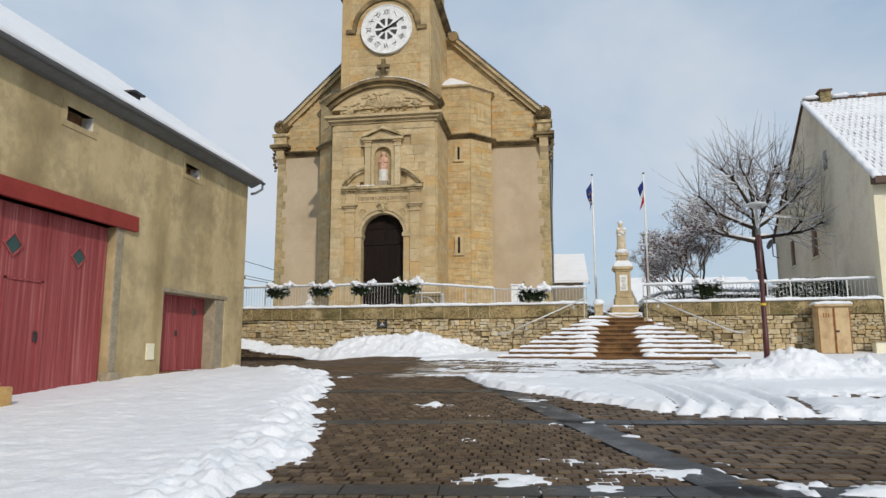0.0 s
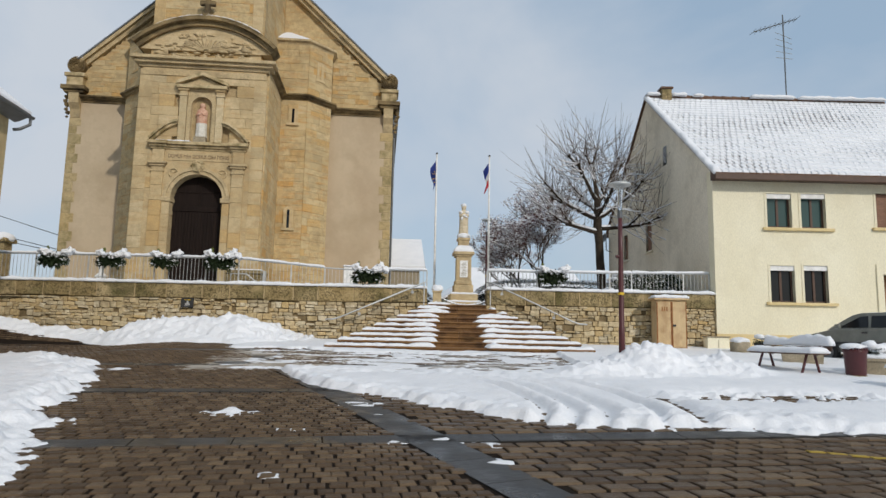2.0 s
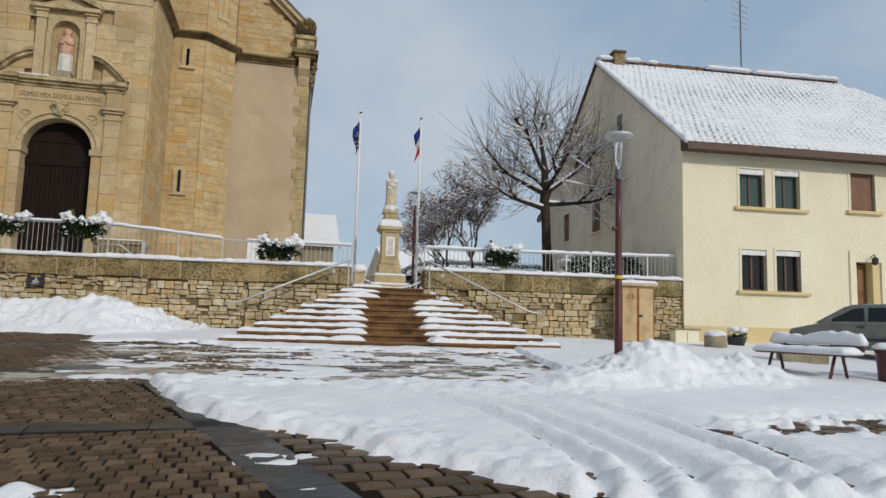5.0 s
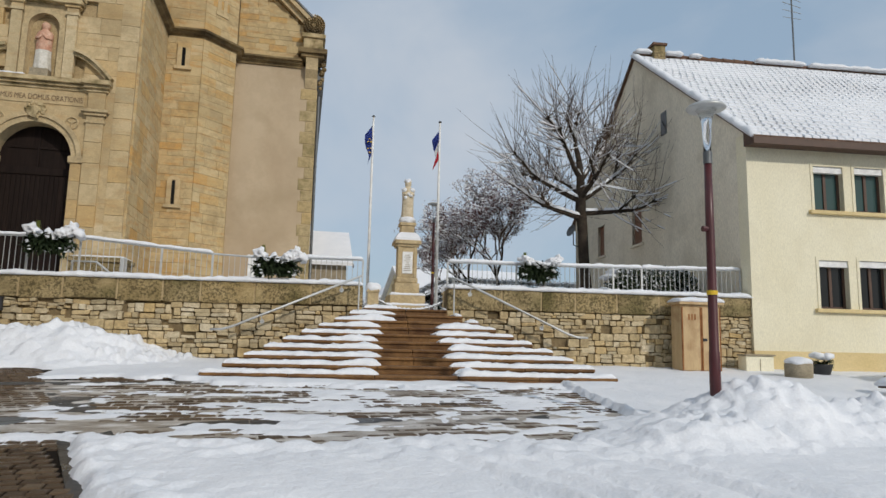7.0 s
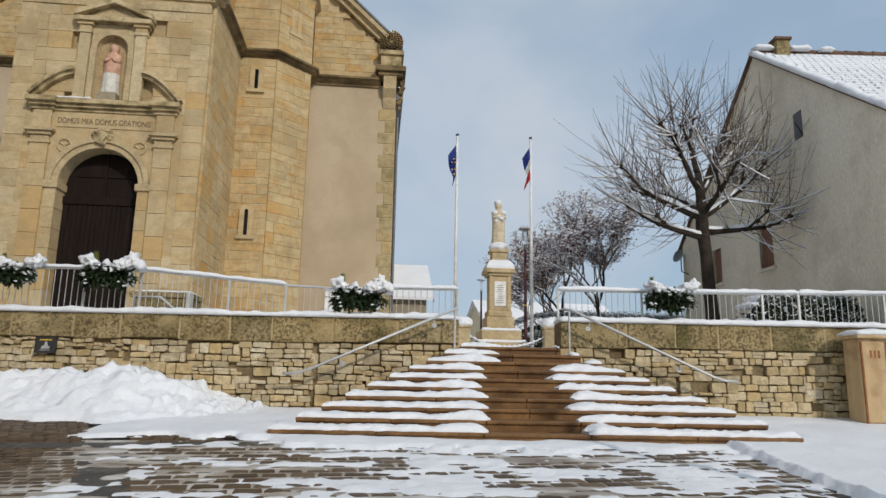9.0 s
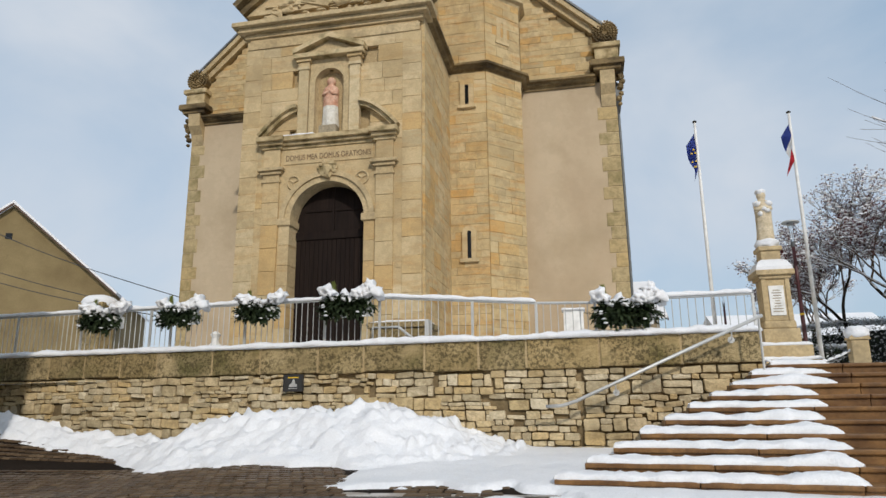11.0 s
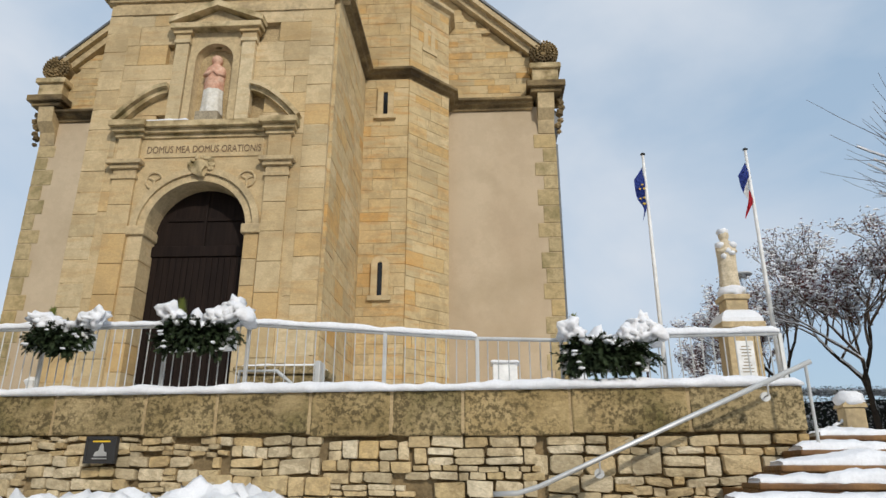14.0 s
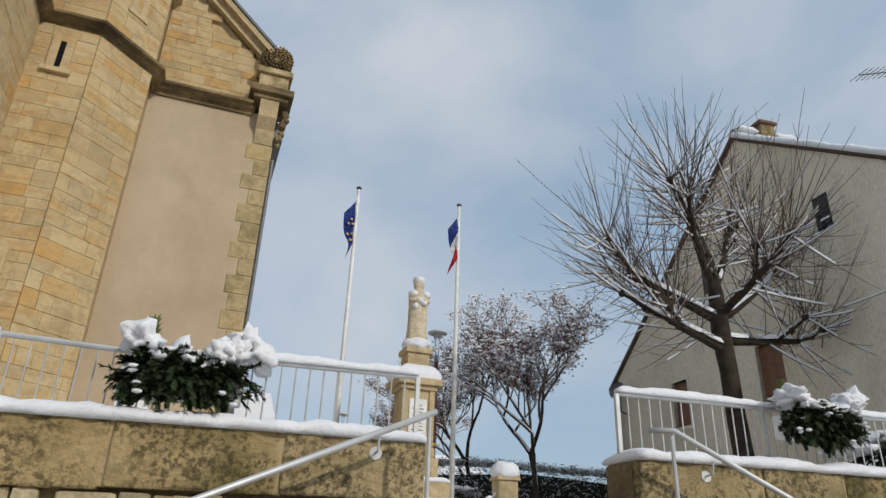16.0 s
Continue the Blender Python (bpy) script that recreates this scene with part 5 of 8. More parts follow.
# plaque on the wall
plaque = by_wall("plaque", -8.18, -0.05, 2.38, label="small black framed plaque with a pale engraved drawing on the wall", category="plaque")
part("plate", boxed(-0.165, 0.165, -0.045, 0.0, 0.0, 0.25, 0.01), M_PLASTIC, plaque)
part("frame", box(box(box(box(bmesh.new(), -0.18, 0.18, -0.055, 0.0, 0.235, 0.265), -0.18, 0.18, -0.055, 0.0, -0.015, 0.012), -0.18, -0.155, -0.055, 0.0, 0.0, 0.25), 0.155, 0.18, -0.055, 0.0, 0.0, 0.25), M_PLASTIC, plaque)
bm = bmesh.new()
slab_y(bm, [(-0.07, 0.06), (0.08, 0.06), (0.075, 0.10), (0.045, 0.11), (0.03, 0.17), (0.012, 0.195), (-0.008, 0.17), (-0.02, 0.12), (-0.06, 0.10)], -0.049, -0.044)
part("engraved_drawing", bm, M_GALV, plaque, "pale engraved drawing of a building")
part("worn_writing", boxed(-0.10, 0.10, -0.048, -0.044, 0.205, 0.222), M_YELLOW, plaque, "worn golden line of writing")
part("worn_writing", boxed(-0.085, 0.085, -0.048, -0.044, 0.03, 0.042), M_GALV, plaque)

# electric cabinet and meter box
cab = by_wall("electric_cabinet", 6.37, -0.55, ground_z(8.5, 22.6), label="beige two-door electric cabinet with rusty edges, snow on top", category="cabinet")
part("body", boxed(-0.46, 0.46, -0.16, 0.28, 0.04, 1.50, 0.012), M_CABIN, cab)
part("base", boxed(-0.47, 0.47, -0.17, 0.28, -0.10, 0.06, 0.01), M_RUSTY, cab)
for s in (-1, 1):
    d = part("door", boxed(s * 0.225 - 0.20, s * 0.225 + 0.20, -0.185, -0.155, 0.10, 1.44, 0.008), M_CABIN, cab)
    for x in (-0.205, 0.205):
        part("rusted_edge", boxed(s * 0.225 + x - 0.014, s * 0.225 + x + 0.014, -0.189, -0.155, 0.08, 1.45), M_RUSTY, d)
part("lock", boxed(0.03, 0.12, -0.21, -0.18, 0.72, 0.78, 0.006), M_PLASTIC, cab)
bm = bmesh.new()
for k in range(3):
    box(bm, -0.30 + k * 0.07, -0.26 + k * 0.07, -0.189, -0.186, 1.17, 1.30)
part("worn_stencil", bm, M_RUSTY, cab)
part("roof", boxed(-0.52, 0.52, -0.24, 0.32, 1.50, 1.57, 0.02), M_CABIN, cab)
bm = bmesh.new()
snow_strip(bm, (-0.52, 0.04, 1.565), (0.52, 0.04, 1.565), 0.55, 0.11, 0.06, 4)
part("snow_cap", bm, M_SNOW, cab, smooth=True)
meter = by_wall("meter_box", 7.83, -0.42, ground_z(10, 22.7), label="low cream meter box beside the house corner", category="meter box")
part("casing", boxed(-0.33, 0.33, -0.12, 0.2, -0.05, 0.42, 0.015), M_CREAM, meter)
part("lid", boxed(-0.36, 0.36, -0.15, 0.2, 0.42, 0.46, 0.01), M_CONC, meter)
bm = bmesh.new()
tube(bm, [(0, -0.125, 0.1), (0, -0.125, 0.36)], 0.008, 6)
part("seam", bm, M_CONC, meter)


# ---- street lamps ----
def street_lamp(name, loc, h, label):
    l = thing(name, loc, 0, label, "street lamp", "street lamps")
    part("pole", tube(bmesh.new(), [(0, 0, -0.2), (0, 0, 0.9), (0, 0, 0.92), (0, 0, h * 0.62), (0, 0, h - 0.75)], [0.066, 0.062, 0.056, 0.05, 0.044], 14), M_MAROON, l, smooth=True)
    part("band", tube(bmesh.new(), [(0, 0, h * 0.40), (0, 0, h * 0.40 + 0.05)], 0.062, 14), M_YELLOW, l, "worn yellow band")
    part("bracket", tube(bmesh.new(), [(0, 0, h * 0.60), (-0.10, 0, h * 0.60)], 0.035, 8), M_MAROON, l)
    part("collar", tube(bmesh.new(), [(0, 0, h - 0.77), (0, 0, h - 0.62)], 0.052, 14), M_ZINC, l)
    lantern = part("lantern", lathe(bmesh.new(), [(0.045, h - 0.62), (0.05, h - 0.45), (0.058, h - 0.28), (0.085, h - 0.16), (0.13, h - 0.08), (0.125, h - 0.07)], 24), M_LENS, l, "clear funnel-shaped lantern", smooth=True)
    part("cap", lathe(bmesh.new(), [(0.225, h - 0.09), (0.235, h - 0.075), (0.205, h - 0.04), (0.10, h - 0.012), (0.02, h)], 28), M_GALV, l, "shallow grey disc cap", smooth=True)
    return l


street_lamp("street_lamp", (4.66, 16.45, ground_z(4.66, 16.45)), 3.92, "maroon street lamp with clear funnel lantern, foot in snow")
street_lamp("street_lamp", (4.53, 33.0, TERRACE), 4.4, "maroon street lamp standing behind the flagpoles")
street_lamp("street_lamp", (4.95, 45.0, TERRACE), 4.4, "distant maroon street lamp in the churchyard lane")


# ---- flagpoles ----
def flagpole(loc, h, colours, label, stars, seed, lean):
    f = thing("flagpole", loc, 0, label, "flagpole", "flagpoles")
    part("pole", tube(bmesh.new(), [(0, 0, -0.05), (0, 0, h * 0.5), (0, 0, h)], [0.055, 0.046, 0.032], 12), M_WHITE, f, smooth=True)
    part("finial", lathe(bmesh.new(), [(0.05, h), (0.06, h + 0.03), (0.02, h + 0.06)], 12), M_PLASTIC, f)
    # limp cloth hanging in folds down the pole
    top, drop, wid = h - 0.30, 1.45, 0.30
    n, mrows = 18, 22

    def cloth(u, v):
        hang = u * 0.25
        z = top - v * 0.38 - u * 1.05 - 0.04 * math.sin(u * 6)
        x = lean * (0.035 + 0.20 * v * (1 - 0.30 * u) + 0.06 * math.sin(u * 5 + seed) * v)
        y = 0.06 * math.sin(u * 9 + v * 3 + seed) - 0.02
        return (x, y, z)

    cols = len(colours)
    for c, mt in enumerate(colours):
        bm = bmesh.new()
        grid = []
        u0, u1 = c / cols, (c + 1) / cols
        for i in range(n // cols + 1):
            grid.append([bm.verts.new(cloth(u0 + (u1 - u0) * i / (n // cols), j / mrows)) for j in range(mrows + 1)])
        for a, b in zip(grid, grid[1:]):
            for j in range(mrows):
                bm.faces.new((a[j], b[j], b[j + 1], a[j + 1]))
        bmesh.ops.solidify(bm, geom=bm.faces[:], thickness=0.008)
        part("flag_cloth", bm, mt, f, smooth=True)
    if stars:
        for k in range(7):
            bm = bmesh.new()
            a = k * math.tau / 7
            p = cloth(0.55 + 0.25 * math.cos(a), 0.5 + 0.3 * math.sin(a))
            q = [(p[0] + r * math.cos(t), p[2] + r * math.sin(t)) for t, r in [(math.pi / 2 + i * math.pi / 5, 0.034 if i % 2 == 0 else 0.014) for i in range(10)]]
            slab_y(bm, q, p[1] - 0.035, p[1] - 0.025)
            part("star", bm, M_YELLOW, f)
    return f


flagpole((2.06, 31.63, TERRACE), 6.96, [M_BLUE], "white flagpole with a limp dark blue starred flag", True, 1.0, -1)
flagpole((4.33, 31.28, TERRACE), 6.85, [M_BLUE, M_FWHITE, M_FRED], "white flagpole with a limp blue, white and red flag", False, 2.2, -1)

# ---- monument ----
MX, MY = 3.10, 30.1
mon = thing("monument_pedestal", (MX, MY, TERRACE - 0.12), 0, "tiered sandstone memorial pedestal with snow on every ledge", "monument")
SLIM = 0.78


def tier(name, half, z0, z1, bev=0.02, mat=M_TRIM):
    half *= SLIM
    return part(name, boxed(-half, half, -half, half, z0 - TERRACE, z1 - TERRACE, bev), mat, mon)


for half, z0, z1 in ((1.05, 2.55, 2.82), (0.86, 2.82, 3.14), (0.70, 3.14, 3.46)):
    tier("base_step", half, z0, z1)
tier("plinth", 0.49, 3.46, 3.84)
tier("plinth_moulding", 0.43, 3.84, 4.02, 0.04)
die = tier("die", 0.36, 4.02, 4.98)
part("inscribed_panel", boxed(-0.16, 0.16, -0.305, -0.26, 1.52, 2.20, 0.008), M_WHITE, mon, "pale marble tablet")
for s in (-1, 1):
    part("corner_pilaster", boxed(s * 0.25 - 0.05, s * 0.25 + 0.05, -0.31, -0.26, 1.40, 2.36, 0.01), M_TRIM, mon)
bm = bmesh.new()
rnd = random.Random(6)
for k in range(9):
    w = rnd.uniform(0.05, 0.12)
    box(bm, -w, w, -0.309, -0.304, 1.60 + k * 0.06, 1.62 + k * 0.06)
part("worn_writing", bm, M_CONC, mon)
tier("cornice", 0.44, 4.98, 5.06)
tier("cornice_edge", 0.53, 5.06, 5.18)
bm = bmesh.new()
lathe(bm, [(0.55, 5.18 - TERRACE), (0.54, 5.26 - TERRACE), (0.42, 5.40 - TERRACE), (0.27, 5.46 - TERRACE)], 4)
bmesh.ops.rotate(bm, cent=(0, 0, 0), matrix=Matrix.Rotation(math.pi / 4, 3, "Z"), verts=bm.verts)
part("sloping_snow", bm, M_SNOW, mon)
tier("neck", 0.27, 5.40, 5.66)
tier("neck_edge", 0.33, 5.66, 5.76)
bm = bmesh.new()
blob(bm, (0, 0, 5.84 - TERRACE), (0.27, 0.27, 0.17), 0.2, 3, 2)
part("neck_snow", bm, M_SNOW, mon, smooth=True)
for k, (x, z, w) in enumerate(((0, 2.815, 0.72), (0, 3.135, 0.57), (0, 3.455, 0.445))):
    bm = bmesh.new()
    snow_strip(bm, (-w - 0.1, -w - 0.08 + 0.06, z - TERRACE), (w + 0.1, -w - 0.08 + 0.06, z - TERRACE), 0.16, 0.07, 0.05, k)
    part("ledge_snow", bm, M_SNOW, mon, smooth=True)
fig = robed_figure("saint_statue", 1.30, [M_STONEW], (MX, MY, 5.74), "weathered sandstone saint with folded arms, snow on head", 0.10)
fs = thing("statue_snow", (MX, MY, 6.88), 0, "snow lying on the stone saint's head and arms", "snow")
bm = bmesh.new()
blob(bm, (0, 0, 0.13), (0.115, 0.115, 0.095), 0.3, 2, 1)
for s in (-1, 1):
    blob(bm, (s * 0.125, -0.05, -0.17), (0.10, 0.11, 0.08), 0.35, 2, s)
blob(bm, (0.0, -0.13, -0.30), (0.07, 0.06, 0.05), 0.4, 2, 5)
blob(bm, (0.07, -0.14, -0.36), (0.07, 0.06, 0.05), 0.4, 2, 6)
blob(bm, (-0.09, -0.12, -0.42), (0.06, 0.06, 0.06), 0.4, 2, 7)
part("snow_clump", bm, M_SNOW, fs, smooth=True)


# chain barrier before the monument
def stone_post(x, y, h=0.75):
    p = thing("stone_post", (x, y, TERRACE - 0.05), -4.4, "short sandstone bollard with a snow cap", "bollard", "bollards round the memorial")
    bm = boxed(-0.16, 0.16, -0.16, 0.16, 0, h, 0.02)
    part("shaft", bm, M_TRIM, p)
    bm = bmesh.new()
    slab_y(bm, [(-0.19, h)] + [(-0.19 * math.cos(math.pi * k / 8), h + 0.13 * math.sin(math.pi * k / 8)) for k in range(1, 8)] + [(0.19, h)], -0.19, 0.19)
    part("head", bm, M_TRIM, p)
    bm = bmesh.new()
    blob(bm, (0, 0, h + 0.13), (0.23, 0.23, 0.15), 0.2, 3, 3)
    part("snow_cap", bm, M_SNOW, p, smooth=True)
    return p


stone_post(4.14, 28.5)
stone_post(1.95, 28.7)
chain = thing("chain", (3.05, 28.6, 3.1), 0, "sagging chain carrying snow between two stone bollards", "chain")
pts = [(-1.0 + 2.0 * k / 16, 0.1 - 0.2 * k / 16, 0.02 - 0.30 * (1 - ((k - 8) / 8) ** 2)) for k in range(17)]
bm = bmesh.new()
for a, b in zip(pts, pts[1:]):
    m = (Vector(a) + Vector(b)) / 2
    ring = [m + Vector((0.075 * math.cos(t), 0.0, 0.035 * math.sin(t))) for t in [k * math.tau / 8 for k in range(9)]]
    tube(bm, ring, 0.010, 5, False)
part("links", bm, M_ZINC, chain)
bm = bmesh.new()
for a, b in zip(pts, pts[1:]):
    snow_strip(bm, (a[0], a[1], a[2] + 0.02), (b[0], b[1], b[2] + 0.02), 0.07, 0.055, 0.04, 3)
part("chain_snow", bm, M_SNOW, chain, smooth=True)

# white box, door steps and rail by the church
wb = thing("white_box", (-1.45, 30.2, TERRACE - 0.02), 0, "white cabinet with a snow cap standing before the church", "box")
part("casing", boxed(-0.24, 0.24, -0.2, 0.2, 0, 1.74, 0.015), M_WHITE, wb)
bm = bmesh.new()
snow_strip(bm, (-0.28, 0, 1.74), (0.28, 0, 1.74), 0.5, 0.08, 0.05, 2)
part("snow_cap", bm, M_SNOW, wb, smooth=True)
bs = thing("stone_buttress_block", (-4.9, 26.9, TERRACE - 0.02), 0, "mossy stone parapet block beside the church door, snow on top", "parapet")
part("block_base", boxed(-0.6, 0.6, -0.3, 0.7, 0, 1.05, 0.03), M_COPING, bs)
part("block_cap", boxed(-0.66, 0.66, -0.36, 0.7, 1.05, 1.17, 0.03), M_COPING, bs)
bm = bmesh.new()
snow_strip(bm, (-0.6, 0.15, 1.165), (0.6, 0.15, 1.165), 0.8, 0.06, 0.08, 2)
part("snow_cap", bm, M_SNOW, bs, smooth=True)
pr = thing("portal_rail", (-4.6, 25.6, TERRACE - 0.02), 0, "bent galvanised rail and panel by the church door steps", "rail")
part("bent_rail", tube(bmesh.new(), [(-0.5, 0, 0.3), (-0.5, 0, 0.95), (0.0, 0, 0.95), (0.75, 0, 0.35), (0.75, 0, 0.1)], 0.025, 8), M_GALV, pr, smooth=True)
part("end_panel", boxed(0.55, 0.62, -0.2, 0.1, 0, 1.05, 0.01), M_GALV, pr)
gp = thing("gate_pillar", (-14.9, 30.3, TERRACE - 0.02), 0, "tall mossy stone gate pillar capped with a dome of snow", "gate pillar")
part("shaft", boxed(-0.30, 0.30, -0.30, 0.30, 0, 2.30, 0.02), M_COPING, gp)
part("cap", boxed(-0.42, 0.42, -0.42, 0.42, 2.30, 2.46, 0.03), M_COPING, gp)
bm = bmesh.new()
blob(bm, (0, 0, 2.48), (0.50, 0.50, 0.24), 0.12, 3, 3)
part("snow_cap", bm, M_SNOW, gp, smooth=True)
cr = thing("small_monument", (-10.9, 29.9, TERRACE - 0.02), 0, "slim white grave monument with a ball finial and snow", "grave monument")
part("shaft", lathe(bmesh.new(), [(0.28, 0), (0.28, 0.25), (0.2, 0.3), (0.17, 1.0), (0.24, 1.08), (0.1, 1.2), (0.09, 1.32), (0.15, 1.42), (0.05, 1.5)], 8), M_WHITE, cr)


# ---- barn ----
BXW = -10.8
barn = thing("barn", (BXW, 14, 0.76), 0, "old ochre rendered barn with faded red doors and a snowy roof", "barn")


def bp(name, bm, mat, label="", parent=None, smooth=False):
    return part(name, bm, mat, parent or barn, label, True, smooth)


def wall_with_holes(bm, holes, a0, a1, z0, z1, place, d0, d1):
    """An upright wall cut into boxes round rectangular holes (a0, a1, z0, z1); place maps (along, depth) to plan."""
    cuts = sorted({a0, a1, *[h[0] for h in holes], *[h[1] for h in holes]})
    for p, q in zip(cuts, cuts[1:]):
        mid = (p + q) / 2
        spans = sorted((h[2], h[3]) for h in holes if h[0] < mid < h[1])
        z = z0
        for s0, s1 in spans + [(z1, z1)]:
            if s0 > z + 1e-4:
                slab_z(bm, [place(p, d0), place(q, d0), place(q, d1), place(p, d1)], z, s0)
            z = max(z, s1)
    bmesh.ops.remove_doubles(bm, verts=bm.verts, dist=1e-4)
    return bm


bplace = lambda a, d: (BXW - d, a)
HOLES = [(9.4, 15.75, 0.3, 4.66), (18.0, 21.6, 0.55, 3.26), (13.72, 14.6, 6.78, 7.12), (18.75, 19.55, 6.86, 7.18)]
bp("side_wall", wall_with_holes(bmesh.new(), HOLES, -6.0, 22.95, -0.5, 7.62, bplace, 0.0, 0.55), M_BARN, "stained ochre rendered wall")
bp("end_wall", slab_y(bmesh.new(), [(BXW - 0.55, -0.5), (BXW - 0.55, 7.6), (BXW - 6.2, 11.9), (BXW - 12, 7.6), (BXW - 12, -0.5)][::-1], 22.4, 22.93), M_BARN)
bp("end_wall", slab_y(bmesh.new(), [(BXW - 0.55, -0.5), (BXW - 0.55, 7.6), (BXW - 6.2, 11.9), (BXW - 12, 7.6), (BXW - 12, -0.5)][::-1], -6.0, -5.5), M_BARN)
bp("back_wall", boxed(BXW - 12, BXW - 11.5, -6, 22.9, -0.5, 7.6), M_BARN)
bm = bmesh.new()
slab_y(bm, [(BXW + 0.42, 7.62), (BXW + 0.42, 7.72), (BXW - 6.0, 12.2), (BXW - 12.4, 7.72), (BXW - 12.4, 7.62), (BXW - 6.0, 12.0)], -6.3, 23.25)
bp("roof", bm, M_TILE)
bm = bmesh.new()
n1, n2 = 90, 26
rows = []
for i in range(n1 + 1):
    y = -6.3 + 29.56 * i / n1
    row = []
    for j in range(n2 + 1):
        t = j / n2
        x = BXW + 0.44 - 6.44 * t
        z = 7.75 + 4.47 * t + (0.10 + 0.03 * noise.noise(Vector((x * 0.9, y * 0.9, 1.0)))) * min(1, 6 * t + 0.35) + 0.02 * noise.noise(Vector((x * 4, y * 4, 2.0)))
        row.append(bm.verts.new((x, y, z)))
    rows.append(row)
for p, q in zip(rows, rows[1:]):
    for j in range(n2):
        bm.faces.new((p[j], q[j], q[j + 1], p[j + 1]))
edge = [bm.verts.new((r[0].co.x - 0.01, r[0].co.y, 7.72)) for r in rows]
for i in range(n1):
    bm.faces.new((edge[i], edge[i + 1], rows[i + 1][0], rows[i][0]))
bp("roof_snow", bm, M_SNOW, "thick snow on the roof slope", smooth=True)
bm = bmesh.new()
slab_y(bm, [(BXW + 0.02, 7.46), (BXW + 0.02, 7.62), (BXW + 0.36, 7.66), (BXW + 0.36, 7.60), (BXW + 0.16, 7.50)], -6.2, 23.2)
bp("eave_board", bm, M_ZINC, "grey boxed eave")
bm = bmesh.new()
pr_ = [(0.42 + 0.075 * math.cos(a), 7.66 + 0.075 * math.sin(a)) for a in [math.pi + k * math.pi / 8 for k in range(9)]]
inn = [(0.42 + 0.066 * math.cos(a), 7.66 + 0.066 * math.sin(a)) for a in [math.tau - k * math.pi / 8 for k in range(9)]]
slab_y(bm, [(BXW + x, z) for x, z in pr_ + inn], -6.3, 23.35)
gut = bp("gutter", bm, M_ZINC)
bp("downpipe", tube(bmesh.new(), [(BXW + 0.42, 23.25, 7.6), (BXW + 0.42, 23.25, 7.42), (BXW + 0.2, 23.15, 7.25), (BXW + 0.08, 23.05, 7.2)], 0.045, 8), M_ZINC, smooth=True)
# great door
gd = bp("barn_door", boxed(BXW - 0.30, BXW - 0.22, 9.45, 15.72, 0.62, 4.64), M_RED, "large faded red plank door")
y = 9.45
rnd = random.Random(12)
while y < 15.70:
    w = min(0.15, 15.70 - y)
    part("plank", boxed(BXW - 0.235, BXW - 0.20 + rnd.uniform(-0.004, 0.004), y + 0.004, y + w - 0.004, 0.66, 4.62), M_RED, gd, "", True)
    y += 0.15
part("door_seam", boxed(BXW - 0.20, BXW - 0.18, 13.66, 13.74, 0.66, 4.62), M_RED, gd, "", True)
wicket = bmesh.new()
for a, b, z0, z1 in ((12.60, 12.65, 0.8, 3.1), (13.62, 13.67, 0.8, 3.1), (12.60, 13.67, 3.05, 3.1)):
    box(wicket, BXW - 0.20, BXW - 0.175, a, b, z0, z1)
part("wicket_frame", wicket, M_RED, gd, "", True)
part("latch", box(boxed(BXW - 0.19, BXW - 0.15, 13.50, 13.58, 1.78, 2.0, 0.01), BXW - 0.17, BXW - 0.11, 13.50, 13.54, 1.93, 1.97), M_PLASTIC, gd, "black iron latch", True)


def diamond(y, z, s):
    bm = bmesh.new()
    for k in range(4):
        a = k * math.pi / 2
        b = a + math.pi / 2
        q = [(y + r * math.cos(t), z + r * math.sin(t)) for r, t in ((s - 0.05, a), (s, a), (s, b), (s - 0.05, b))]
        slab_x(bm, q, BXW - 0.20, BXW - 0.165)
    w = part("diamond_frame", bm, M_RED, gd, "", True)
    part("diamond_pane", slab_x(bmesh.new(), [(y + (s - 0.05) * math.cos(k * math.pi / 2), z + (s - 0.05) * math.sin(k * math.pi / 2)) for k in range(4)], BXW - 0.198, BXW - 0.19), M_PANEL, w, "", True)


diamond(12.75, 3.77, 0.27)
diamond(14.70, 3.76, 0.27)
bp("red_lintel", boxed(BXW - 0.3, BXW + 0.10, 9.0, 16.52, 4.66, 5.06, 0.02), M_REDB, "thick red painted timber lintel")
bm = boxed(BXW - 0.35, BXW + 0.02, 15.76, 16.05, 0.3, 4.64, 0.02)
bp("stone_jamb", bm, M_CONC)
bp("jamb_foot", boxed(BXW - 0.2, BXW + 0.10, 15.72, 16.15, 0.3, 1.05, 0.05), M_CONC)
# small door in its splayed recess
sd = bp("side_door", boxed(BXW - 0.48, BXW - 0.42, 18.0, 21.0, 0.7, 3.24), M_RED, "small faded red double door")
for k in range(16):
    part("plank", boxed(BXW - 0.425, BXW - 0.405, 18.02 + k * 0.186, 18.20 + k * 0.186, 0.98, 3.22), M_RED, sd, "", True)
part("door_seam", boxed(BXW - 0.41, BXW - 0.385, 19.45, 19.51, 0.98, 3.22), M_RED, sd, "", True)
gd = sd
bm = bmesh.new()
for k in range(4):
    a, b = k * math.pi / 2, (k + 1) * math.pi / 2
    q = [(20.35 + r * math.cos(t), 2.75 + r * math.sin(t)) for r, t in ((0.13, a), (0.17, a), (0.17, b), (0.13, b))]
    slab_x(bm, q, BXW - 0.41, BXW - 0.385)
dm = part("diamond_frame", bm, M_RED, sd, "", True)
part("diamond_pane", slab_x(bmesh.new(), [(20.35 + 0.13 * math.cos(k * math.pi / 2), 2.75 + 0.13 * math.sin(k * math.pi / 2)) for k in range(4)], BXW - 0.406, BXW - 0.398), M_PANEL, dm, "", True)
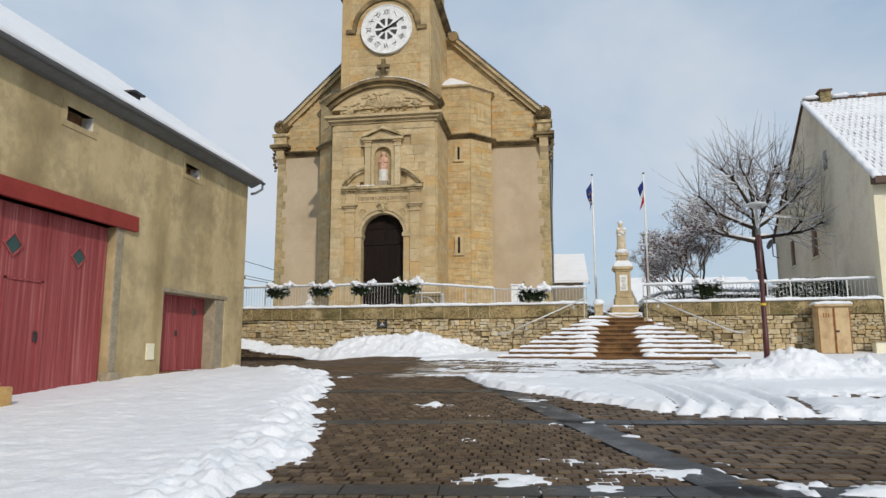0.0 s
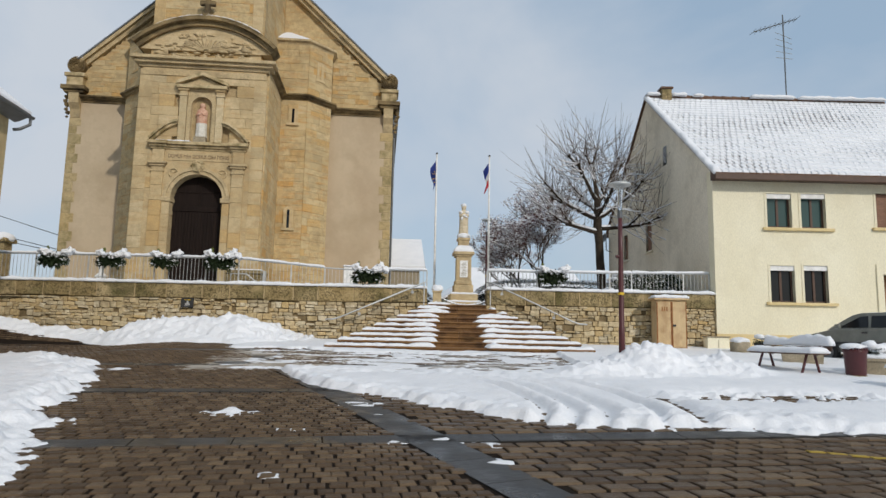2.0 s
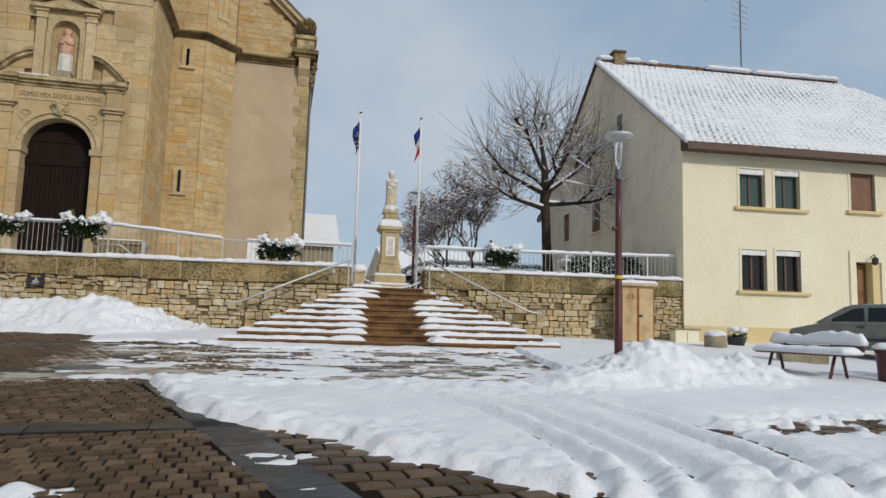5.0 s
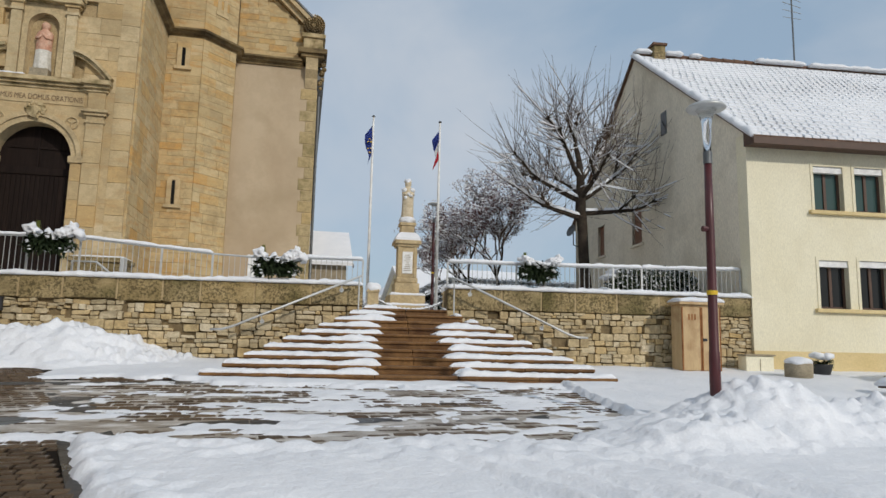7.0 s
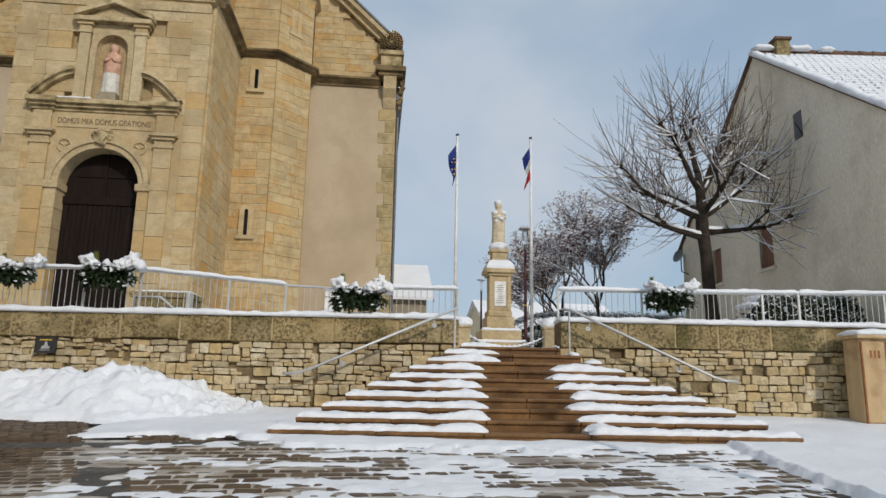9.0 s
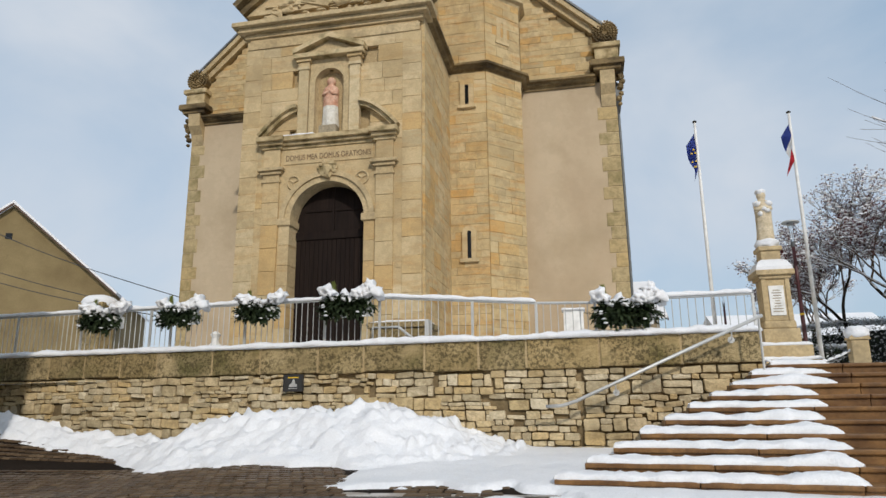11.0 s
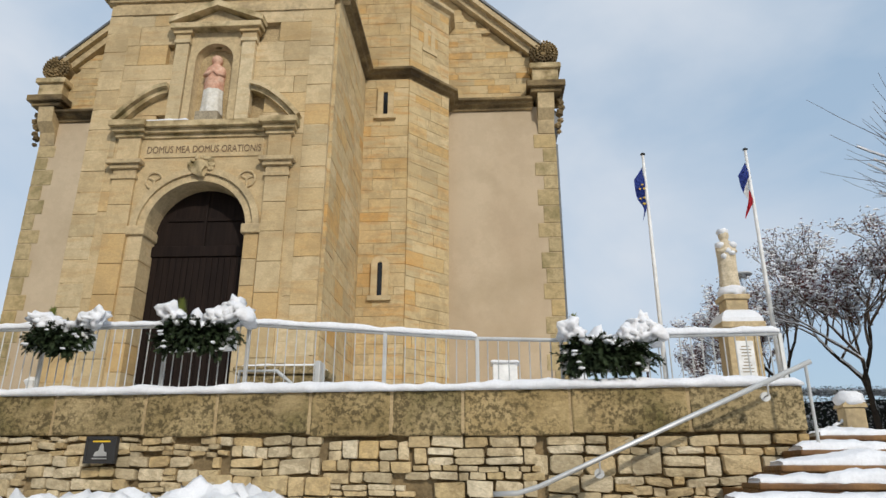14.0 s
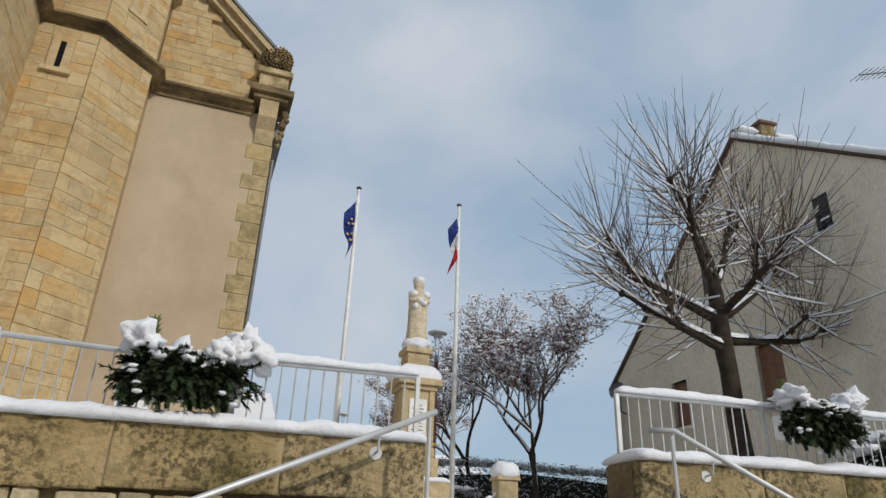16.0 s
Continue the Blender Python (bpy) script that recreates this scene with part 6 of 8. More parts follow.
part("latch", boxed(BXW - 0.40, BXW - 0.36, 19.32, 19.40, 2.0, 2.16, 0.01), M_PLASTIC, sd, "", True)
part("door_sill", boxed(BXW - 0.5, BXW + 0.02, 18.0, 21.6, 0.6, 0.97, 0.02), M_BROWNW, sd, "", True)
bp("recess_jamb", boxed(BXW - 0.52, BXW - 0.02, 21.0, 21.62, 0.6, 3.26, 0.01), M_CONC, "pale cement jamb")
bp("concrete_lintel", boxed(BXW - 0.5, BXW + 0.015, 17.9, 21.75, 3.22, 3.34, 0.01), M_CONC)
bp("meter_plate", boxed(BXW, BXW + 0.035, 17.30, 17.66, 1.32, 1.76, 0.01), M_CREAM)
for y0, y1, z0, z1 in ((13.72, 14.6, 6.78, 7.12), (18.75, 19.55, 6.86, 7.18)):
    bm = bmesh.new()
    for a, b, c, d in ((y0 - 0.16, y1 + 0.16, z1, z1 + 0.15), (y0 - 0.16, y1 + 0.16, z0 - 0.15, z0), (y0 - 0.16, y0, z0, z1), (y1, y1 + 0.16, z0, z1)):
        box(bm, BXW - 0.2, BXW + 0.02, a, b, c, d, 0.01)
    v = bp("vent_surround", bm, M_BARN)
    part("vent_board", boxed(BXW - 0.34, BXW - 0.30, y0, y1, z0, z1), M_BROWNW, v, "", True)
    part("vent_reveal", boxed(BXW - 0.5, BXW - 0.0, y1 - 0.012, y1 + 0.002, z0, z1), M_WHITE, v, "", True)
    # black sheet painting the unlit inside of the vent
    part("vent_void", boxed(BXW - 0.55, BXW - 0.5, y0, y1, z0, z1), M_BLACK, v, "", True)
bp("roof_vent", box(boxed(BXW - 1.0, BXW - 0.8, 17.2, 17.5, 8.4, 8.85), BXW - 1.1, BXW - 0.7, 17.1, 17.6, 8.85, 8.9), M_PLASTIC)
# the whole barn at its true size and distance
BK = 0.86
barn.matrix_basis = Matrix.Translation((-0.026 + (BXW + 0.026) * BK, 0.72 + 13.28 * BK, 1.635 - 0.875 * BK)) @ Matrix.Scale(BK, 4)
trough = thing("stone_trough", (-8.85, 9.75, ground_z(-8.85, 9.75) + 0.03), 0, "square stone trough with snow on it beside the barn", "trough")
part("body", boxed(-0.35, 0.35, -0.55, 0.55, -0.05, 0.42, 0.03), M_SAND, trough)
bm = bmesh.new()
blob(bm, (0, 0, 0.44), (0.36, 0.55, 0.10), 0.2, 3, 2)
part("snow_cap", bm, M_SNOW, trough, smooth=True)

# ---- cream house ----
HX, HY, HA = 10.09, 22.98, -4.4
house = thing("cream_house", (HX, HY, 1.25), HA, "two-storey cream rendered house with brown eaves and a snow-covered tiled roof", "house")
HB = 1.25
Q, RZ, EZ = 12.3, 11.55, 7.02


def hp(name, bm, mat, label="", parent=None, smooth=False):
    """Parts of the house are given along its front, behind it, and in height above its foot."""
    return part(name, bm, mat, parent or house, label, False, smooth)


z_ = lambda z: z - HB
WINS = [(1.70, 2.48, 5.24, 6.32), (2.78, 3.56, 5.24, 6.34), (5.17, 5.96, 5.30, 6.40), (1.72, 2.48, 2.90, 4.04), (2.77, 3.52, 2.90, 4.06)]
DOORH = (5.27, 6.08, 1.2, 3.84)
GAR = (6.66, 9.6, 1.2, 4.1)
hplace = lambda a, d: (a, d)
holes = [(a, b, z_(c), z_(d)) for a, b, c, d in WINS + [DOORH, GAR]]
bm = wall_with_holes(bmesh.new(), holes, 0, 15.0, z_(1.9), z_(EZ), hplace, 0, 0.4)
hp("front_wall", bm, M_CREAM, "smooth cream painted front")
for a, b in ((0.0, DOORH[0]), (DOORH[1], GAR[0]), (GAR[1], 15.0)):
    hp("plinth", boxed(a, b, -0.012, 0.4, -0.6, z_(1.9)), M_PLINTH, "ochre painted plinth")
EZ = 7.02
GW = [(5.80, 6.55, 5.23, 6.52), (9.05, 9.68, 5.23, 6.36), (3.95, 4.32, 8.28, 9.0), (7.6, 7.95, 8.2, 8.85)]
gplace = lambda a, d: (d, a)
bm = bmesh.new()
wall_with_holes(bm, [(a, b, z_(c), z_(d)) for a, b, c, d in GW[:2]], 0.4, Q, -0.6, z_(EZ), lambda a, d: (d, a), 0.0, 0.4)
slab_x(bm, [(0.0, z_(EZ)), (Q, z_(EZ)), (Q / 2, z_(RZ))], 0.0, 0.4)
hp("gable_wall", bm, M_GABLE, "shaded grey-beige gable wall")
hp("rear_wall", boxed(0, 15, Q - 0.4, Q, -0.6, z_(6.7)), M_GABLE)
hp("far_end_wall", boxed(14.6, 15, 0.4, Q - 0.4, -0.6, z_(6.7)), M_CREAM)
hp("floor_slab", boxed(0.4, 14.6, 0.5, Q - 0.4, z_(4.5), z_(4.6)), M_BROWNW)
# roof with a half hip on the far end
ov, sl = 0.42, (RZ - EZ) / (Q / 2)
ez = z_(EZ) - ov * sl
def roof_pt(p, q, lift):
    d = min(q, Q - q)
    return (p, q, z_(EZ) + d * sl + lift)
bm = bmesh.new()
for q0, q1 in ((-ov, Q / 2), (Q + ov, Q / 2)):
    a, b = (-0.06, q0), (-0.06, q1)
    for l0, l1 in ((0.02, 0.12),):
        v = [bm.verts.new(roof_pt(p, q, l)) for l in (l0, l1) for p, q in ((-0.06, q0), (13.8, q0), (9.9, q1), (-0.06, q1))]
        for f in ((0, 1, 2, 3), (7, 6, 5, 4), (0, 4, 5, 1), (1, 5, 6, 2), (2, 6, 7, 3), (3, 7, 4, 0)):
            bm.faces.new([v[k] for k in f])
v = [bm.verts.new(c) for c in (roof_pt(13.8, -ov, 0.11), roof_pt(13.8, Q + ov, 0.11), roof_pt(9.9, Q / 2, 0.11))]
bm.faces.new(v)
roof = hp("roof", bm, M_TILE, "brown flat-tiled roof")
# rows of tiles whose noses break through the snow
TPn, TQn = 62, 26
tile = bmesh.new()
tv = []
bm = bmesh.new()
bs_ = bmesh.new()
rnd = random.Random(77)
slope_len = (Q / 2 + ov) / TQn
for j in range(TQn):
    q0 = -ov + j * slope_len
    pend = 13.8 - (13.8 - 9.9) * (j / TQn)
    count = int((pend + 0.06) / 0.215)
    for i in range(count):
        p0 = -0.06 + i * 0.215 + (0.107 if j % 2 else 0)
        bare = 0.34 + 0.9 * noise.noise(Vector((p0 * 0.25, j * 0.16, 3))) + 0.5 * (j / TQn)
        ca = roof_pt(p0, q0, 0.125)
        cb = roof_pt(p0 + 0.205, q0, 0.125)
        cc = roof_pt(p0 + 0.205, q0 + slope_len * 1.02, 0.125)
        cd = roof_pt(p0, q0 + slope_len * 1.02, 0.125)
        lift = 0.035
        a1 = bm.verts.new((ca[0], ca[1], ca[2] + lift)), bm.verts.new((cb[0], cb[1], cb[2] + lift))
        m1 = bm.verts.new(((ca[0] + cb[0]) / 2, ca[1] - 0.03, ca[2] + lift - 0.02))
        b1 = bm.verts.new(cc), bm.verts.new(cd)
        bm.faces.new((a1[0], m1, a1[1], b1[0], b1[1]))
        lo = bm.verts.new(ca), bm.verts.new(((ca[0] + cb[0]) / 2, ca[1] - 0.03, ca[2] - 0.02)), bm.verts.new(cb)
        bm.faces.new((lo[0], lo[1], m1, a1[0]))
        bm.faces.new((lo[1], lo[2], a1[1], m1))
        # snow pad on the tile, set back from its nose
        back = max(0.0, 0.012 + 0.10 * (bare - 0.55) + rnd.uniform(-0.02, 0.03))
        gap = max(-0.012, 0.02 * (bare - 0.5) + rnd.uniform(-0.012, 0.012))
        if back > 0.19:
            continue
        f = back / slope_len
        h = 0.055
        def pt(p, q, l):
            r = roof_pt(p, q, 0.125 + l)
            return bs_.verts.new(r)
        lift_n = 0.035 * (1 - f)
        top = [pt(p0 + gap + 0.02, q0 + back + 0.015, lift_n + h), pt(p0 + 0.205 - gap - 0.02, q0 + back + 0.015, lift_n + h), pt(p0 + 0.205 - gap, q0 + slope_len * 1.05, h * 0.9), pt(p0 + gap, q0 + slope_len * 1.05, h * 0.9)]
        bot = [pt(p0 + gap, q0 + back, lift_n), pt(p0 + 0.205 - gap, q0 + back, lift_n)]
        bs_.faces.new(top)
        bs_.faces.new((bot[0], bot[1], top[1], top[0]))
        bs_.faces.new((bot[1], top[2], top[1]))
        bs_.faces.new((bot[0], top[0], top[3]))
tiles = part("tiling", bm, M_TILE, roof, "overlapping brown plain tiles")
tagged(tiles, kind="stuff")
rs = part("snow_on_tiles", bs_, M_SNOW, roof, "snow lying tile by tile")
tagged(rs, kind="stuff")
bm = bmesh.new()
rp = roof_pt(0, Q / 2, 0.16)
for a, b in ((-0.06, 0.5), (1.0, 1.6), (1.9, 2.3), (4.3, 6.1), (6.3, 9.9)):
    snow_strip(bm, (a, Q / 2 - 0.12, rp[2] + 0.01), (b, Q / 2 - 0.12, rp[2] + 0.01), 0.38, 0.16, 0.10, 5)
    part("ridge_snow", bm, M_SNOW, roof, smooth=True)
    bm = bmesh.new()
for k in range(25):
    part("ridge_tile", tube(bmesh.new(), [(-0.04 + k * 0.4, Q / 2 - 0.02, rp[2] + 0.01), (0.36 + k * 0.4, Q / 2 - 0.02, rp[2] - 0.01)], [0.125, 0.11], 8), M_TILE, roof)
ra, rb = roof_pt(-0.2, -ov, 0.15), roof_pt(-0.2, Q / 2, 0.15)
snow_strip(bm, (-0.01, ra[1], ra[2] - 0.06), (-0.01, rb[1], rb[2] - 0.06), 0.24, 0.17, 0.10, 8, (1, 0))
part("verge_snow", bm, M_SNOW, roof, smooth=True)
hp("eave_board", boxed(-0.08, 13.8, -ov - 0.03, -ov + 0.02, ez - 0.06, ez + 0.11, 0.01), M_EAVE, "dark brown eave board")
bm = bmesh.new()
slab_x(bm, [(-ov, ez + 0.02), (-ov, ez - 0.05), (0.0, ez - 0.02), (0.0, z_(EZ))], -0.05, 13.8)
hp("eave_soffit", bm, M_EAVE)
for q0, q1 in ((-ov, Q / 2), (Q / 2, Q + ov)):
    a, b = roof_pt(0, q0, 0), roof_pt(0, q1, 0)
    hp("verge_board", slab_x(bmesh.new(), [(a[1], a[2] + 0.03), (b[1], b[2] + 0.03), (b[1], b[2] + 0.11), (a[1], a[2] + 0.11)], -0.09, -0.04), M_EAVE)
ch = hp("chimney", boxed(0.55, 0.95, Q / 2 - 0.35, Q / 2 + 0.05, z_(RZ) - 0.3, z_(RZ) + 0.42, 0.02), M_COPING)
part("chimney_cap", boxed(0.5, 1.0, Q / 2 - 0.4, Q / 2 + 0.1, z_(RZ) + 0.42, z_(RZ) + 0.50, 0.01), M_TILE, ch)


def house_window(a, b, c, d, front, shutter=False, sill=None, face=0.0):
    """A window in its hole: frame, mullion, panes and blind box; front: in the street front, else in the gable."""
    def bx(bm, p0, p1, q0, q1, zz0, zz1, bev=0.0):
        return box(bm, p0, p1, q0, q1, zz0, zz1, bev) if front else box(bm, q0, q1, p0, p1, zz0, zz1, bev)
    c, d = z_(c), z_(d)
    bm = bmesh.new()
    f = 0.06
    bx(bm, a, b, 0.14, 0.20, c, c + f)
    bx(bm, a, b, 0.14, 0.20, d - f, d)
    bx(bm, a, a + f, 0.14, 0.20, c + f, d - f)
    bx(bm, b - f, b, 0.14, 0.20, c + f, d - f)
    w = hp("window", bm, M_EAVE, "dark framed window")
    bm = bmesh.new()
    for p0, p1, z0, z1 in ((a - 0.07, a, c, d), (b, b + 0.07, c, d), (a - 0.07, b + 0.07, d, d + 0.08)):
        bx(bm, p0, p1, -0.015, 0.12, z0, z1)
    part("window_surround", bm, M_CREAM if front else M_GABLE, w)
    if shutter:
        n = int((d - c) / 0.055)
        for k in range(n):
            z0 = c + k * (d - c) / n
            part("shutter_slat", bx(bmesh.new(), a, b, 0.08, 0.105, z0 + 0.004, z0 + (d - c) / n - 0.004, 0.004), M_BROWNP, w)
    else:
        m = (a + b) / 2
        part("mullion", bx(bmesh.new(), m - 0.035, m + 0.035, 0.135, 0.20, c + f, d - f), M_EAVE, w)
        part("blind_box", bx(bmesh.new(), a, b, 0.02, 0.13, d - 0.15, d), M_WHITE, w)
        for p0, p1 in ((a + f, m - 0.035), (m + 0.035, b - f)):
            # upper front panes take the glass with sky reflection in its colour
            part("pane", bx(bmesh.new(), p0, p1, 0.165, 0.175, c + f, d - f), M_PANEL if front and c > 3 else M_PANE, w)
    # black sheet behind the window, standing in for the room's darkness
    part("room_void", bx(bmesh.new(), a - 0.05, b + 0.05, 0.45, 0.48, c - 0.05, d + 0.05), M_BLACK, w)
    return w


for k, (a, b, c, d) in enumerate(WINS):
    house_window(a, b, c, d, True, k == 2)
for a, b, z in ((1.54, 3.78, 5.14), (5.01, 6.15, 5.21), (1.57, 3.77, 2.81)):
    hp("window_sill", boxed(a, b, -0.10, 0.14, z_(z), z_(z) + 0.09, 0.012), M_PLINTH)
for a, b, c, d in GW[:2]:
    house_window(a, b, c, d, False, True)
    hp("window_sill", boxed(-0.08, 0.1, a - 0.1, b + 0.1, z_(c) - 0.08, z_(c), 0.01), M_GABLE)
for a, b, c, d in GW[2:]:
    hp("attic_window", boxed(-0.012, 0.1, a, b, z_(c), z_(d)), M_PANE)
bm = boxed(DOORH[0] + 0.02, DOORH[1] - 0.25, 0.30, 0.36, -0.05, z_(3.80), 0.01)
hd = hp("house_door", bm, M_BROWNW, "brown panelled front door")
for k in range(3):
    part("door_panel", boxed(DOORH[0] + 0.10, DOORH[1] - 0.33, 0.27, 0.31, 0.15 + k * 0.8, 0.8 + k * 0.8, 0.02), M_BROWNW, hd)
part("door_jamb", boxed(DOORH[1] - 0.25, DOORH[1], 0.05, 0.4, -0.05, z_(3.84)), M_PLINTH, hd)
hp("lintel_stone", boxed(6.28, 6.70, -0.03, 0.2, z_(3.80), z_(3.98), 0.01), M_PLINTH)
bm = bmesh.new()
tube(bm, [(5.70, -0.02, z_(3.95)), (5.70, -0.18, z_(4.05)), (5.70, -0.20, z_(3.95))], 0.015, 6)
lathe(bm, [(0.03, z_(3.98)), (0.09, z_(3.92)), (0.08, z_(3.78)), (0.02, z_(3.74))], 10, (5.70, -0.20, 0))
hp("wall_lantern", bm, M_PLASTIC)
hp("wall_pipe", tube(bmesh.new(), [(5.05, -0.03, z_(4.14)), (5.05, -0.03, z_(2.3))], 0.018, 6), M_CREAM)
bm = bmesh.new()
for k in range(6):
    a = k * 1.1
    tube(bm, [(6.55 + 0.1 * math.cos(a), -0.02, z_(3.55) + 0.09 * math.sin(a)), (6.55 + 0.05 * math.cos(a + 1), -0.03, z_(3.55) + 0.10 * math.sin(a + 1))], 0.010, 5)
hp("iron_ornament", bm, M_PLASTIC)
# arched garage
gx0, gx1 = GAR[0], GAR[1]
gc, gr = (gx0 + gx1) / 2, (gx1 - gx0) / 2
arch_pts = [(gx0, -0.2), (gx1, -0.2), (gx1, z_(4.1))] + [(gc + gr * math.cos(t), z_(4.1) + 0.72 * math.sin(t)) for t in [math.pi * k / 14 for k in range(1, 14)]] + [(gx0, z_(4.1))]
hp("garage_door", slab_y(bmesh.new(), arch_pts, -0.02, 0.12), M_BROWNW, "arched brown wooden barn door")
hp("garage_rail", boxed(gx0, gx1, -0.05, 0.0, z_(3.25), z_(3.36), 0.01), M_BROWNW)
# antenna
ant = hp("roof_aerial", tube(bmesh.new(), [(5.9, Q / 2, z_(RZ)), (5.9, Q / 2, z_(15.5))], 0.028, 8), M_ZINC, "tall television aerial mast")
bm = bmesh.new()
tube(bm, [(4.6, Q / 2, z_(14.7)), (6.5, Q / 2, z_(15.35))], 0.02, 6)
for k in range(10):
    t = k / 9
    x, z = 4.6 + 1.9 * t, z_(14.7) + 0.65 * t
    tube(bm, [(x, Q / 2 - 0.3, z), (x, Q / 2 + 0.3, z)], 0.009, 4)
for k in range(5):
    z = z_(13.6) + 0.22 * k
    tube(bm, [(5.55, Q / 2, z + 0.06 * k), (6.25, Q / 2, z - 0.05)], 0.011, 4)
part("aerial_rods", bm, M_ZINC, ant)
dish = hp("satellite_dish", lathe(bmesh.new(), [(0.02, 0.0), (0.14, 0.03), (0.25, 0.09), (0.26, 0.10), (0.14, 0.045)], 16), M_ZINC)
dish.matrix_basis = pose(-0.30, Q - 0.5, z_(6.55), 70, 0, -70)
hp("dish_arm", tube(bmesh.new(), [(0, Q - 0.5, z_(5.9)), (-0.27, Q - 0.5, z_(6.0)), (-0.27, Q - 0.5, z_(6.55))], 0.025, 6), M_ZINC)

na = radians(HA)
nb = thing("neighbour_house", (HX + 16.6 * math.cos(na) - 6.0 * math.sin(na), HY + 16.6 * math.sin(na) + 6.0 * math.cos(na), 1.25), HA, "neighbouring house set back, with a snow-covered roof", "house")
part("wall", boxed(0, 14, 0.3, 12, -0.6, 6.4), M_CREAM, nb)
bm = bmesh.new()
slab_x(bm, [(-0.3, 6.2), (12.5, 6.2), (6.15, 10.8)], -0.4, 14.3)
part("roof", bm, M_TILE, nb)
bm = bmesh.new()
slab_x(bm, [(-0.25, 6.36), (6.15, 11.0), (6.15, 10.82), (-0.2, 6.26)], -0.3, 14.2)
part("roof_snow", bm, M_SNOW, nb)

# ---- distant houses ----
def far_house(loc, rz, w, d, h, r, mats, label, snow=True, wins=()):
    f = thing("distant_house", loc, rz, label, "house", "houses beyond the church")
    bm = bmesh.new()
    slab_y(bm, [(-w / 2, 0), (w / 2, 0), (w / 2, h), (0, h + r), (-w / 2, h)], 0, d)
    part("wall", bm, mats[0], f)
    for s in (-1, 1):
        bm = bmesh.new()
        k = r / (w / 2)
        q = [(s * (w / 2 + 0.35), h - 0.35 * k + 0.02), (0, h + r + 0.02), (0, h + r + 0.22), (s * (w / 2 + 0.35), h - 0.35 * k + 0.18)]
        slab_y(bm, q if s < 0 else q[::-1], -0.35, d + 0.3)
        part("roof", bm, mats[1], f, "roof slope under snow" if snow else "")
    for s in (-1, 1):
        bm = bmesh.new()
        k = r / (w / 2)
        q = [(s * (w / 2 + 0.36), h - 0.36 * k - 0.08), (0, h + r - 0.08), (0, h + r + 0.05), (s * (w / 2 + 0.36), h - 0.36 * k + 0.04)]
        slab_y(bm, q if s < 0 else q[::-1], -0.38, -0.33)
        part("verge_board", bm, M_EAVE, f)
    for x, z, ww, hh in wins:
        part("window", boxed(x - ww / 2, x + ww / 2, -0.03, 0.05, z, z + hh), M_PANE, f)
    return f


fh = far_house((-33.4, 45.0, 1.5), 28, 11.2, 14, 7.4, 4.85, (M_FARWALL, M_SNOW), "ochre gabled house with snow on its roof beyond the lane", True, ((-0.1, 10.2, 0.35, 0.35),))
part("chimney", box(boxed(-4.55, -4.05, 1.8, 2.3, 9.0, 13.0), -4.65, -3.95, 1.7, 2.4, 12.8, 13.0), M_ZINC, fh)
far_house((2.2, 50.0, TERRACE), 90, 9.0, 5.0, 3.4, 2.2, (M_CONC, M_SNOW), "small stone outbuilding with a snowy roof behind the church", True)
far_house((9.0, 62.0, TERRACE - 0.5), 8, 9.0, 8, 2.4, 2.4, (M_CREAM, M_SNOW), "low house under a snow-covered roof among the trees", True, ((-1.5, 1.0, 0.8, 1.0), (1.4, 1.0, 0.8, 1.0)))
far_house((15.5, 58.0, TERRACE - 0.5), 95, 8.0, 9, 2.8, 2.2, (M_CREAM, M_SNOW), "cream bungalow with a snowy roof behind the hedge", True)
wire = thing("overhead_cable", (-16, 35, 8), 0, "thin black overhead cables strung to the church corner", "cable")
for a, b, sag in (((-30.0, 38.2, 11.2), (-13.78, 32.44, 5.55), 0.25), ((-28.0, 36.6, 8.6), (-13.78, 32.44, 4.95), 0.15), ((-28.0, 36.8, 8.1), (-13.78, 32.44, 4.85), 0.18)):
    pts = [Vector(a).lerp(Vector(b), k / 14) - Vector((-16, 35, 8)) - Vector((0, 0, sag * math.sin(math.pi * k / 14))) for k in range(15)]
    part("cable", tube(bmesh.new(), pts, 0.016, 5), M_PLASTIC, wire)



# ---- trees ----
def limb(bm, p, d, length, r0, r1, rnd, bend=0.25, lift=0.0, n=6, seg=6):
    pts, rad = [Vector(p)], [r0]
    d = Vector(d).normalized()
    for k in range(n):
        d = (d + Vector((rnd.uniform(-bend, bend), rnd.uniform(-bend, bend), rnd.uniform(-bend, bend) * 0.6 + lift)) * (1.0 / n * 2)).normalized()
        pts.append(pts[-1] + d * (length / n))
        rad.append(r0 + (r1 - r0) * (k + 1) / n)
    tube(bm, pts, rad, seg, True)
    return pts, d, rad


def snow_on(bm, pts, rad, rnd, thick=0.03):
    for (a, b), r in zip(zip(pts, pts[1:]), rad):
        v = b - a
        if abs(v.normalized().z) < 0.85 and rnd.random() < 0.8:
            lift = Vector((0, -r * 0.55, r * 0.6))
            side = v.cross(Vector((0, 0, 1))).normalized() * r * 0.8
            top = Vector((0, -thick * 0.5, thick))
            a2, b2 = a + lift, b + lift
            q = [bm.verts.new(c) for c in (a2 - side, a2 + side, b2 + side, b2 - side, a2 + top, b2 + top)]
            bm.faces.new((q[0], q[4], q[5], q[3]))
            bm.faces.new((q[1], q[2], q[5], q[4]))
            bm.faces.new((q[0], q[1], q[4]))
            bm.faces.new((q[2], q[3], q[5]))


